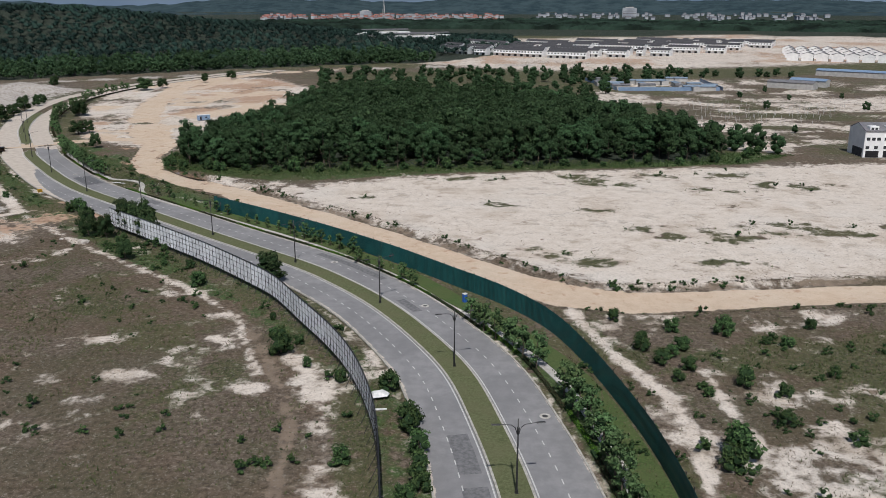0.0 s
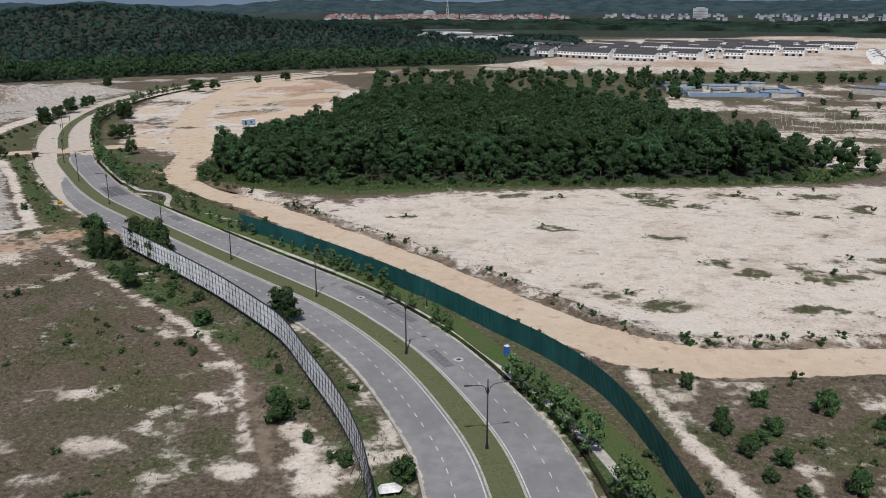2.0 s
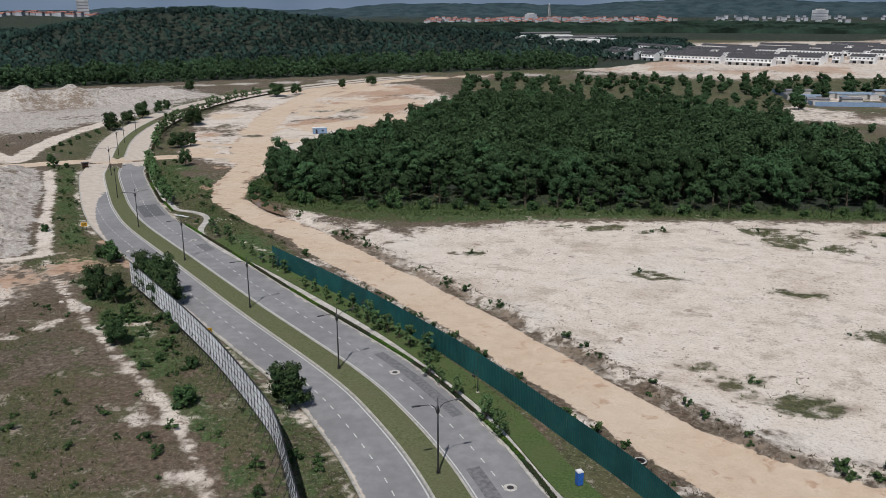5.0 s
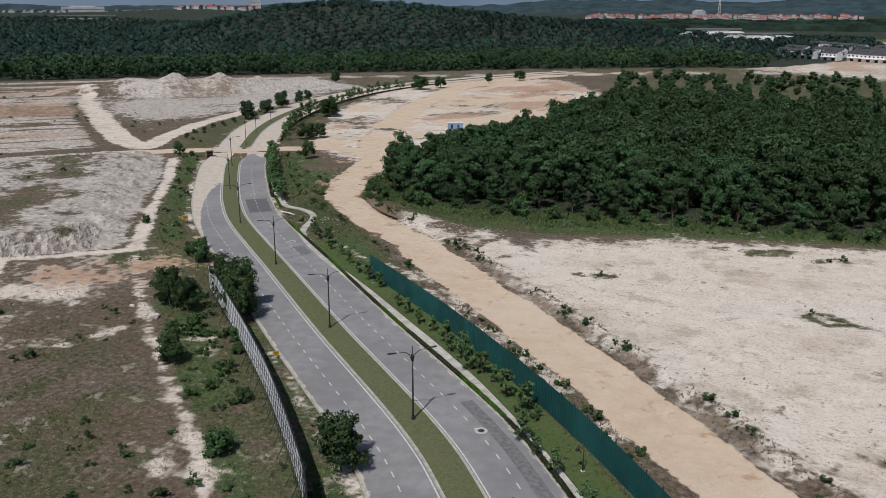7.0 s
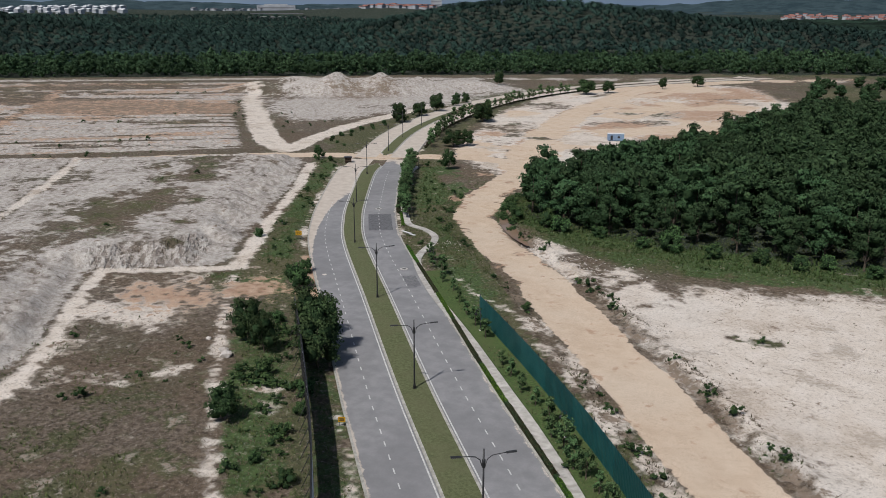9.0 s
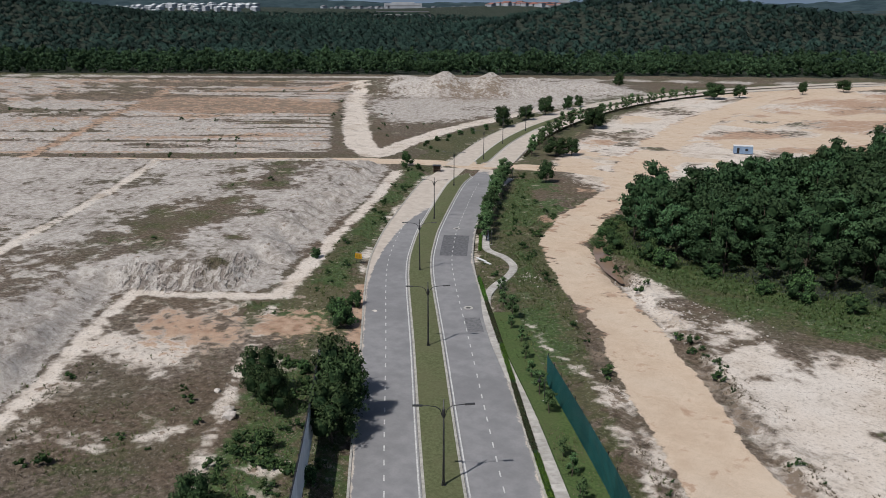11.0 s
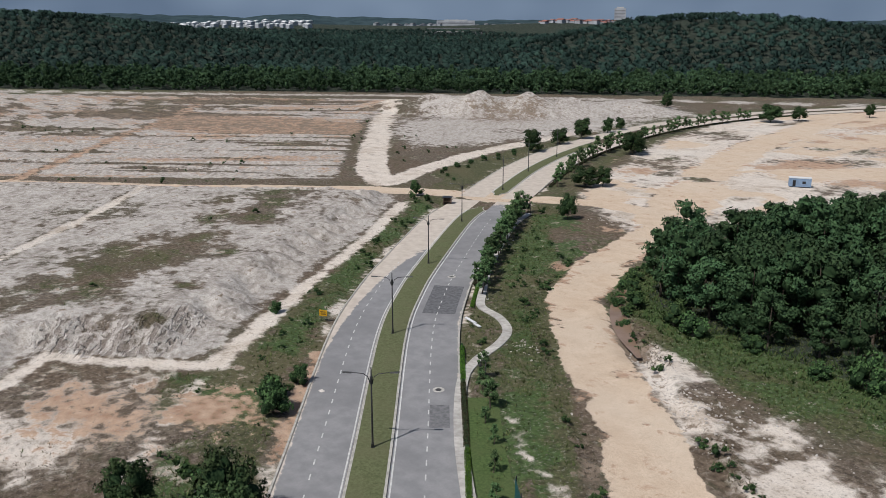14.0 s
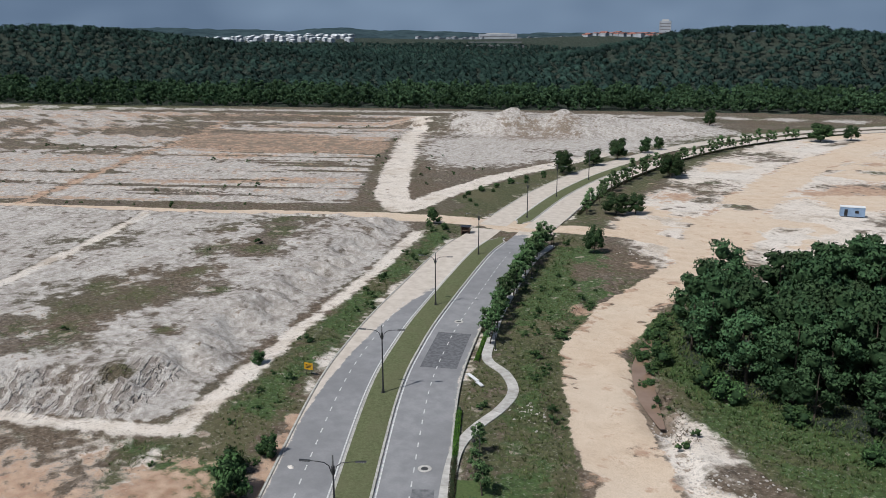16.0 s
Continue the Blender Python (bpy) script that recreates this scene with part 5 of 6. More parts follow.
for x, y in ((-6.1, 149.2), (-27.6, 176.1), (-94.4, 236.4), (-129.7, 270.6)):
    copy_thing(mh, pose(x, y, 0.02))


# ---- path lamps ----
def path_lamp():
    """A slim black post with a hooked top and a hanging bell."""
    top = tagged(new("path_lamp"), "slim black hooked lamp post beside the footpath", "lamp post", "lamps of the footpath")
    part("post", tube_mesh("post", black_steel, [(0, 0, 0), (0, 0, 1.6), (0, 0, 3.1)], [0.09, 0.06, 0.05], 8), top)
    a = np.linspace(0, np.pi * 1.05, 8)
    part("hook", tube_mesh("hook", black_steel, [(0.35 - 0.35 * math.cos(t), 0, 3.1 + 0.4 * math.sin(t)) for t in a], [0.045] * 8, 6), top)
    part("shade", tube_mesh("shade", black_steel, [(0.7, 0, 3.05), (0.7, 0, 2.95), (0.7, 0, 2.7), (0.7, 0, 2.66)], [0.06, 0.14, 0.28, 0.24], 10), top)
    part("footing", box_mesh("footing", path_concrete, (0.4, 0.4, 0.12, 0, 0, -0.02)), top)
    return top


first = None
for x, y in ((18.9, 105.1), (5.9, 143.2), (-14.3, 172.2), (-39, 197.2), (-65.4, 219), (-91.5, 242), (-116.1, 266.6), (-140.6, 298.4), (-155, 319.5)):
    i = int(np.argmin(np.linalg.norm(road_c - (x, y), axis=1)))
    m = pose(x, y, land_at(x, y), 0, 0, math.degrees(math.atan2(road_n[i][1], road_n[i][0])) + 180)
    if first is None:
        first = path_lamp()
        first.matrix_basis = m
    else:
        copy_thing(first, m)


# ---- single trees and bushes ----
street_leaf = leaf_material("street_tree_leaves", (0.040, 0.082, 0.030), (0.125, 0.200, 0.085), 0.2)
bush_leaf = leaf_material("bush_leaves", (0.026, 0.055, 0.019), (0.078, 0.132, 0.048), 0.25)
round_leaf = leaf_material("round_tree_leaves", (0.016, 0.035, 0.014), (0.066, 0.105, 0.042), 0.2)


class Kinds:
    """Trees of one kind: the first use takes the made tree, later ones copy it."""

    def __init__(self, trees):
        self.trees, self.used = trees, set()

    def put(self, x, y, size, r, tall=1.0, label=""):
        k = int(r.randint(len(self.trees)))
        m = pose(x, y, land_at(x, y) - 0.05, 0, 0, r.uniform(0, 360)) @ Matrix.Diagonal((size, size, size * tall, 1))
        if k in self.used:
            o = copy_thing(self.trees[k], Matrix.Identity(4))
        else:
            o = self.trees[k]
            self.used.add(k)
        o.matrix_basis = m
        return tagged(o, label) if label else o

    def tidy(self):
        for k, t in enumerate(self.trees):
            if k not in self.used:
                for o in (*t.children_recursive, t):
                    bpy.data.objects.remove(o)


rt = np.random.RandomState(77)
street_trees = Kinds([tree_kind("young_tree", "young green street tree with a slender leafy crown", "tree", 400 + i, 5.6, 3.1, 0.8, 8, 820, 0.15, street_leaf, "street trees", 0.6) for i in range(4)])
round_trees = Kinds([tree_kind("round_tree", "dense round dark-green roadside tree", "tree", 420 + i, 7.0, 6.6, 0.4, 11, 3000, 0.165, round_leaf) for i in range(3)])
bushes = Kinds([tree_kind("bush", "leafy green bush on dry ground", "bush", 440 + i, 3.0, 3.2, -0.3, 9, 900, 0.125, bush_leaf, "", 0.8) for i in range(4)])

# along the footpath
rows = []
for s0, s1, gap in ((S0, s_of(3.5, 110), 3.0), (s_of(1.2, 118), s_of(-7, 137), 3.0), (s_of(-17, 154), s_of(-20, 158), 3.0), (s_of(-25, 164), s_of(-31, 170), 3.0), (s_of(-34, 173), s_of(-51, 188), 3.4), (s_of(-55, 191), s_of(-66, 201), 4.0), (s_of(-72, 207), s_of(-104, 236), 5.0), (s_of(-128, 260), S_MEDIAN - 3, 2.7)):
    s = s0
    while s < s1:
        rows.append((s, path_off(s) + (rt.uniform(1.2, 2.2) if s > s_of(-30, 169) else rt.uniform(-1.6, -0.9)) if s < s_of(-120, 250) else rt.uniform(11.6, 12.8)))
        s += gap * rt.uniform(0.7, 1.3)
for s, off in rows:
    x, y, _ = road_at(s, off)
    street_trees.put(x, y, rt.uniform(0.85, 1.2) if s < s_of(-8, 139) or s > s_of(-126, 258) else rt.uniform(0.45, 0.8), rt)
for i in range(34):
    x, y, _ = road_at(S_SECOND + 14 + i * 6.5 + rt.uniform(-2, 2), rt.uniform(11.5, 13.5))
    street_trees.put(x, y, rt.uniform(0.8, 1.35), rt)

for x, y, h, w in ((-38.5, 162.2, 7.0, 6.6), (-79.5, 198.5, 8.6, 7.2), (-76, 194.3, 7.6, 6.6), (-84, 201.5, 8.4, 7.0), (-91, 195, 7.0, 5.6), (-86, 193.5, 6.4, 4.6), (-74.5, 176.5, 4.6, 4.4), (-145.5, 322.3, 6.4, 5.0), (-168.5, 357, 6.2, 8.6), (-166, 362, 5.6, 6), (-195, 416, 8.4, 9.5), (-198, 421, 7.4, 8), (-223.5, 395, 8.4, 8.5), (-229.6, 417, 6.6, 8), (-233.5, 435, 8.8, 8.5), (-238.4, 458, 6.6, 6), (-241, 470, 6, 5), (-211.7, 546, 8.5, 13), (-205, 560, 7, 8), (-280, 563, 8, 7), (-189, 600, 7, 6), (-178, 628, 7, 9)):
    o = round_trees.put(x, y, w / 6.6, rt, h / 7.0 * 6.6 / w)
for x, y, h in ((-28.3, 126.2, 5.2), (-52.3, 159.2, 3.6), (-107, 219.3, 3.4), (-102.8, 217, 4.2), (-108.2, 224.2, 3.0), (-9.2, 113.6, 3.6), (-5.7, 103.6, 4.4), (-5.2, 101, 3.8), (-3.8, 95.5, 3.2), (-3.5, 91.5, 3.0), (-3.3, 87.5, 3.4), (-4.8, 84.5, 3.0), (-13.2, 92.9, 2.6), (-64, 172, 1.6), (-58, 171, 2.2), (-71, 187, 2.6), (-80, 188, 2.8), (-68, 183, 2.0), (-93, 203, 2.4), (-191, 313, 4.2), (-184, 311, 2.0), (-134, 236, 2.2), (-31, 133, 2.0), (-26, 130, 2.2), (-23, 121, 1.8), (-17, 116, 2.2), (-33, 141, 1.6), (-150, 327, 1.6)):
    bushes.put(x, y, h / 3.0 * rt.uniform(0.85, 1.0), rt, rt.uniform(0.95, 1.15))
for x, y, h in ((-215, 345, 1.8), (-217, 352, 2.2), (-219, 360, 2.0), (-221, 368, 2.4), (-224, 378, 1.9), (-226, 388, 2.2), (-222, 384, 1.6), (-212, 341, 1.5), (-207, 339, 1.4), (-219, 373, 1.6), (-214, 354, 1.4), (-227, 398, 1.8), (-201, 336, 1.2)):
    bushes.put(x, y, h / 3.0, rt, 0.8, "leafy green bush on the overgrown wedge of verge")
# scrub beyond the fence
for x, y, h in ((28.2, 142.8, 2.4), (37.5, 138.2, 2.8), (37.3, 130.1, 2.8), (32.7, 124.3, 3.0), (36.5, 122.1, 2.6), (45.7, 136.8, 3.4), (47, 138, 2.6), (43.4, 116.5, 3.2), (55.1, 131.8, 2.4), (48.3, 113.3, 2.2), (30.6, 129.5, 3.0), (45.4, 104.6, 2.8), (34, 118, 2.0), (35, 127, 2.6), (31.5, 134, 2.2), (37.2, 113, 1.8), (36.5, 95.5, 5.0), (35, 93, 3.6), (58, 120, 2.0), (62, 140, 2.2), (53, 100, 2.6), (57, 96, 2.2)):
    bushes.put(x, y, h / 3.0, rt, rt.uniform(0.8, 1.1), "leafy green bush in the sandy scrub")
# edge of the wood
edge_pts = []
ec, en, es = curve([(-107, 299), (-103, 288), (-96, 282), (-84, 277.5), (-60, 276.5), (-40, 280), (-10, 285), (20, 286.5), (55, 292), (90, 299), (105, 312), (112, 318)], 2.6)
for p in ec:
    q = p + rt.uniform(-2.2, 2.6, 2)
    edge_pts.append(q)
    if len(edge_pts) % 3:
        continue
    bushes.put(q[0], q[1], rt.uniform(0.7, 1.6), rt, rt.uniform(0.7, 1.2), "bushy undergrowth at the edge of the wood")
for x, y in ((-103, 287), (-105.5, 291.5), (-107.5, 296), (-100.5, 283), (-97, 279.5), (-109, 301), (-107, 305), (-94, 276)):
    bushes.put(x + rt.uniform(-0.8, 0.8), y, rt.uniform(0.55, 0.9), rt, 0.7, "low green bush beside the water channel")
# outlying trees behind and beside the wood
more = Kinds([tree_kind("outlying_tree", "broadleaf tree standing among rough grass", "tree", 460 + i, 9.0, 7.4, 0.0, 8, 560, 0.36, forest_leaf, "", 0.85) for i in range(4)])
for x, y, h in ((84, 352, 12), (90, 346, 11), (97, 330, 11), (103, 325, 9), (110, 322, 11), (108, 335, 9), (117, 318, 8), (88, 366, 9)):
    more.put(x, y, h / 9.0, rt)
back = scatter(rt, [(-80, 500), (-20, 482), (40, 462), (70, 480), (95, 560), (160, 640), (260, 660), (120, 720), (0, 700), (-120, 690), (-110, 600)], 12, 0, 1200)
for x, y in back:
    more.put(x, y, rt.uniform(0.6, 1.15), rt, 0.8)
for x, y in scatter(rt, [(100, 340), (250, 350), (330, 520), (150, 560), (100, 450)], 30, 0, 60):
    more.put(x, y, rt.uniform(0.4, 0.7), rt)
for q in (street_trees, round_trees, bushes, more):
    q.tidy()


# ---- grass and weeds ----
def grass_material(name, a, b, vary):
    n = Nodes(name, 0.9, 0.1)
    isl = n.node("ShaderNodeNewGeometry").outputs["Random Per Island"]
    c = n.mix(isl, a, b)
    c = n.mix(n.math("MULTIPLY", n.ramp(n.noise(7, 4), 0.42, 0.62), vary), c, (0.055, 0.07, 0.026))
    return n.finish(c)


dry_blades = grass_material("dry_grass_blades", (0.080, 0.063, 0.046), (0.208, 0.168, 0.128), 0.34)
green_blades = grass_material("green_weed_blades", (0.04, 0.058, 0.02), (0.125, 0.145, 0.06), 0.3)


def tufts(name, label, where, size, lean, material, blades=4, seed=0, width=0.16):
    """Grass tufts of a few blades each at the places given."""
    r = np.random.RandomState(seed)
    n = len(where)
    z = ground_z(where)
    base = np.repeat(np.c_[where, z - 0.03], blades, axis=0)
    s = np.repeat(r.uniform(size[0], size[1], n), blades) * r.uniform(0.6, 1.1, n * blades)
    a = r.uniform(0, 2 * np.pi, n * blades)
    d = np.c_[np.cos(a), np.sin(a), 0 * a]
    side = np.c_[-np.sin(a), np.cos(a), 0 * a]
    base = base + d * (s * 0.15)[:, None]
    w = (s * width)[:, None]
    tip = base + d * (s * lean * r.uniform(0.4, 1.3, n * blades))[:, None] + np.c_[0 * a, 0 * a, s]
    v = np.stack([base - side * w, base + side * w, tip], 1).reshape(-1, 3)
    return tagged(new(name, mesh_np(name, v, np.arange(len(v)).reshape(-1, 3), material)), label, "grass", kind="stuff")


rg = np.random.RandomState(5)


def sown(count, x0, x1, y0, y1, chance):
    """Random places kept by a chance worked out from the ground's cover."""
    p = np.c_[rg.uniform(x0, x1, count), rg.uniform(y0, y1, count)]
    a, b = ground_cover(p)
    keep = chance(p, a, b)
    keep[to_line(p, road_c[::9]) < 10.6] = 0
    keep[to_line(p, FOOTPATH) < 1.1] = 0
    return p[rg.uniform(size=count) < keep]


def bare(a, b):
    return np.clip(1.05 - 1.35 * np.maximum(np.maximum(a.max(1), b[:, 0]), b[:, 2] * 0.6), 0.0, 1) * (a[:, 2] < 0.3) * (a[:, 1] < 0.4)


left = sown(95000, -122, -8, 82, 215, lambda p, a, b: bare(a, b) * (0.35 + 0.9 * fbm(p, 5, 3, 41)))
tufts("dry_grass", "dry brown grass over the open field", left, (0.12, 0.28), 1.5, dry_blades, 3, 1, 0.26)
scrub = sown(46000, 18, 95, 80, 160, lambda p, a, b: bare(a, b) * (0.3 + 0.9 * fbm(p, 5, 3, 42)))
tufts("dry_grass", "dry grass and weeds among sandy scrub", scrub, (0.12, 0.32), 1.4, dry_blades, 3, 2, 0.22)
leafy = lambda p, a, b: bare(a, b) * np.clip(b[:, 1] * 1.4 - 0.55, 0, 1)
weeds = np.r_[sown(26000, -196, -95, 200, 330, leafy), sown(34000, -122, -8, 82, 215, lambda p, a, b: bare(a, b) * np.maximum(step01(fbm(p, 11, 4, 43), 0.5, 0.64) * 0.6, step01(b[:, 1], 0.45, 0.7))), sown(16000, 18, 95, 80, 160, lambda p, a, b: leafy(p, a, b) + 0.1 * bare(a, b)), sown(40000, -112, 60, 244, 304, lambda p, a, b: leafy(p, a, b) * 0.9), sown(20000, -160, -60, 224, 330, lambda p, a, b: (b[:, 1] > 0.6) * (a.max(1) < 0.4) * 0.6), sown(14000, -40, 115, 168, 290, lambda p, a, b: lot_weeds(p) * (inside(p, SAND_LOT) > 4) * 0.7)]
tufts("weeds", "green weeds and coarse grass on banks and verges", weeds, (0.18, 0.46), 1.0, green_blades, 4, 3, 0.2)
dots = sown(26000, -56, 110, 160, 285, lambda p, a, b: (inside(p, SAND_LOT) > 0) * step01(fbm(p, 7, 4, 66), 0.46, 0.64) * (0.003 + 1.2 * np.exp(-np.maximum(inside(p, SAND_LOT), 0) / 6.0)) * (inside(p, SAND_LOT) < 60))
tufts("weeds", "dry weeds dotted over the levelled sand", dots, (0.10, 0.24), 1.5, dry_blades, 5, 6, 0.4)
lush_blades = grass_material("lush_grass_blades", (0.034, 0.062, 0.020), (0.075, 0.118, 0.042), 0.2)
tall = sown(30000, -112, 125, 258, 325, lambda p, a, b: (inside(p, LUSH) > -1) * (inside(p, FOREST) < 3) * (0.35 + 0.9 * fbm(p, 8, 3, 73)))
tufts("tall_grass", "tall lush green grass at the foot of the wood", tall, (0.35, 0.9), 0.9, lush_blades, 4, 7, 0.15)
# weeds and dead stalks along the haul road's banks
bank = []
for q in (HAUL[1:14],):
    c, nrm, _ = curve(q, 0.35)
    for side, lo, hi, many in ((1, 6.4, 9.5, 4), (-1, 5.8, 8.2, 3)):
        for _ in range(many):
            off = side * rg.uniform(lo, hi, len(c))
            pts = c + nrm * off[:, None]
            keep = fbm(pts, 6, 3, 44 + side) > 0.42
            bank.append(pts[keep])
bank = np.concatenate(bank)
bank = bank[ground_cover(bank)[0][:, 2] < 0.3]
tufts("weeds", "brown and green weeds along the haul road's banks", bank, (0.14, 0.36), 1.3, dry_blades, 5, 4, 0.26)
shrubs = bank[rg.uniform(size=len(bank)) < 0.05]
field_shrubs = sown(900, -122, -14, 85, 212, lambda p, a, b: bare(a, b) * step01(fbm(p, 13, 3, 45), 0.5, 0.64) * 0.8)
scrub_shrubs = sown(420, 20, 92, 84, 156, lambda p, a, b: bare(a, b) * step01(fbm(p, 12, 3, 46), 0.44, 0.6))
hoarding_shrubs = sown(700, -108, -28, 132, 208, lambda p, a, b: (inside(p, [(-48, 161), (-58, 170), (-90, 203), (-106, 206), (-80, 180), (-54, 161)]) > 0) * step01(fbm(p, 9, 3, 47), 0.4, 0.55))
weed_shrubs = sown(700, -194, -96, 204, 328, leafy)
lot_shrubs = sown(3000, -40, 115, 168, 290, lambda p, a, b: lot_weeds(p) * (inside(p, SAND_LOT) > 4) * 0.08)
strip_shrubs = sown(260, -420, -225, 240, 430, lambda p, a, b: bare(a, b))
small = np.concatenate([shrubs, hoarding_shrubs, hoarding_shrubs + (0.8, 0.5), field_shrubs, scrub_shrubs, weed_shrubs, lot_shrubs, strip_shrubs])
shrub_kinds = []
for i in range(5):
    (lv, lf), (cv, cf), _ = crown_arrays(600 + i, 1.0, 1.25, 0.0, 3, 80, 0.12, 0.7, 5)
    shrub_kinds.append(((lv, lf, 0), (cv, cf, 1)))
pieces = []
for (x, y), h in zip(small, ground_z(small)):
    q = rg.uniform(0.5, 1.5) ** 1.3
    m = pose(x, y, h - 0.05, 0, 0, rg.uniform(0, 360)) @ Matrix.Diagonal((q, q, q * rg.uniform(0.6, 1.0), 1))
    pieces += [(pp_, m) for pp_ in shrub_kinds[rg.randint(5)]]
tagged(new("low_shrubs", joined("low_shrubs", pieces, [bush_leaf, shaded_core_leaf])), "scattered low green shrubs on bare ground", "shrubs", kind="stuff")


# ---- small things by the road ----
def box_thing(name, label, category, boxes, x, y, turn=0.0, group=""):
    """A thing of named box parts: (part name, material, size and place)."""
    top = tagged(new(name), label, category, group)
    for nm, mat, *b in boxes:
        part(nm, box_mesh(nm, mat, *b), top)
    top.matrix_basis = pose(x, y, land_at(x, y), 0, 0, turn)
    return top


cabin_wall = plain("blue_grey_steel", (0.16, 0.24, 0.36), (0.22, 0.31, 0.44), 1.0, 0.5, 0.4)
white_roof = plain("white_roof_sheet", (0.6, 0.61, 0.62), (0.75, 0.76, 0.77), 1.0, 0.5, 0.4)
dark_void = plain("dark_opening", (0.012, 0.012, 0.014), (0.03, 0.03, 0.032), 0.5, 0.4)
blue_plastic = plain("blue_plastic", (0.02, 0.09, 0.36), (0.03, 0.13, 0.45), 0.4, 0.4, 0.5)
white_plastic = plain("white_plastic", (0.6, 0.6, 0.6), (0.78, 0.78, 0.78), 0.4, 0.4, 0.5)
yellow_paint = plain("yellow_paint", (0.46, 0.25, 0.012), (0.54, 0.31, 0.02), 0.3, 0.5)
old_wood = plain("weathered_wood", (0.12, 0.075, 0.055), (0.22, 0.15, 0.11), 0.3, 0.9)
tarp = plain("pale_tarpaulin", (0.55, 0.56, 0.57), (0.78, 0.78, 0.78), 0.5, 0.6)

box_thing("site_cabin", "blue-grey container cabin with a white roof on sand", "container", [("body", cabin_wall, (7.0, 2.6, 2.7, 0, 0, 0.3)), ("roof", white_roof, (7.2, 2.8, 0.2, 0, 0, 3.0)), ("door", dark_void, (0.95, 0.08, 2.0, -1.9, -1.32, 0.4)), ("window", dark_void, (1.1, 0.08, 0.8, 1.2, -1.32, 1.3)), ("skid", dark_void, (6.6, 0.25, 0.3, 0, -1.0, 0)), ("skid", dark_void, (6.6, 0.25, 0.3, 0, 1.0, 0))], -128.2, 403.5, 32).scale = (0.84, 0.84, 0.88)
box_thing("portable_toilet", "blue portable toilet with a white roof", "toilet cabin", [("body", blue_plastic, (1.0, 1.0, 2.0, 0, 0, 0.1)), ("roof", white_plastic, (1.05, 1.05, 0.18, 0, 0, 2.1)), ("door", blue_plastic, (0.7, 0.04, 1.4, 0, -0.52, 0.6)), ("base", dark_void, (1.2, 1.2, 0.1, 0, 0, 0))], 1.4, 151.6, 35).scale = (0.68, 0.68, 0.78)
box_thing("guard_hut", "small dark wooden hut at the crossing", "hut", [("wall", old_wood, (0.1, 1.8, 1.9, -0.95, 0, 0)), ("wall", old_wood, (0.1, 1.8, 1.9, 0.95, 0, 0)), ("wall", old_wood, (1.8, 0.1, 1.9, 0, 0.85, 0)), ("shelf", old_wood, (1.8, 0.3, 0.08, 0, -0.7, 0.95)), ("roof", dark_void, (2.5, 2.3, 0.12, 0, 0, 1.9))], -178.0, 312.8, 40)
sign = box_thing("warning_sign", "small yellow warning sign on two posts in weeds", "sign", [("post", black_steel, (0.07, 0.07, 1.3, -0.45, 0, 0)), ("post", black_steel, (0.07, 0.07, 1.3, 0.45, 0, 0)), ("board", yellow_paint, (1.35, 0.05, 1.0, 0, -0.06, 0.9)), ("lettering", dark_void, (0.95, 0.02, 0.09, 0, -0.095, 1.55)), ("lettering", dark_void, (0.8, 0.02, 0.09, 0, -0.095, 1.35)), ("lettering", dark_void, (0.9, 0.02, 0.09, 0, -0.095, 1.15))], -125.8, 239.7, 30)
for q in sign.children:
    q.name = q.name.replace("lettering", "dark_bar")
o = copy_thing(sign, Matrix.Identity(4))
o.matrix_basis = pose(-62.2, 184.2, land_at(-62.2, 184.2), 0, 0, 35) @ Matrix.Scale(0.65, 4)
box_thing("fallen_board", "broken white board lying in the verge bushes", "board", [("board", white_plastic, (3.0, 0.5, 0.12, 0, 0, 0.35)), ("board", white_plastic, (1.6, 0.5, 0.12, 2.4, -0.2, 0.3))], -110.0, 256.8, -12)


def covered_boat():
    """A small boat shape under a pale cover on a dark cradle."""
    top = tagged(new("covered_boat"), "small boat under a pale tarpaulin beside the hoarding", "boat")
    v = np.array([(-1.7, -0.9, 0.75), (1.2, -1.0, 0.75), (1.9, 0, 0.85), (1.2, 1.0, 0.75), (-1.7, 0.9, 0.75), (-1.2, -0.45, 1.45), (0.7, -0.4, 1.6), (0.7, 0.4, 1.55), (-1.2, 0.45, 1.5)])
    part("cover", mesh_np("cover", v, [np.array([(0, 1, 6, 5), (3, 4, 8, 7), (5, 6, 7, 8), (4, 0, 5, 8)]), np.array([(1, 2, 6), (2, 7, 6), (2, 3, 7)])], tarp), top)
    v = np.array([(-1.6, -0.8, 0.76), (1.15, -0.9, 0.76), (1.8, 0, 0.84), (1.15, 0.9, 0.76), (-1.6, 0.8, 0.76), (-1.2, -0.35, 0.2), (0.9, -0.3, 0.2), (0.9, 0.3, 0.2), (-1.2, 0.35, 0.2)])
    part("hull", mesh_np("hull", v, [np.array([(5, 6, 1, 0), (7, 8, 4, 3), (8, 7, 6, 5), (8, 5, 0, 4)]), np.array([(6, 2, 1), (6, 7, 2), (7, 3, 2)])], dark_void), top)
    for x in (-0.9, 0.6):
        part("bearer", box_mesh("bearer", old_wood, (0.2, 1.6, 0.22, x, 0, 0)), top)
    top.matrix_basis = pose(-10.4, 110.6, land_at(-10.4, 110.6), 0, 0, 20) @ Matrix.Scale(0.8, 4)


covered_boat()
box_thing("plank", "pale plank lying on the ground by the hoarding", "plank", [("plank", tarp, (1.7, 0.35, 0.12, 0, 0, 0.02))], -9.9, 107.2, 8)

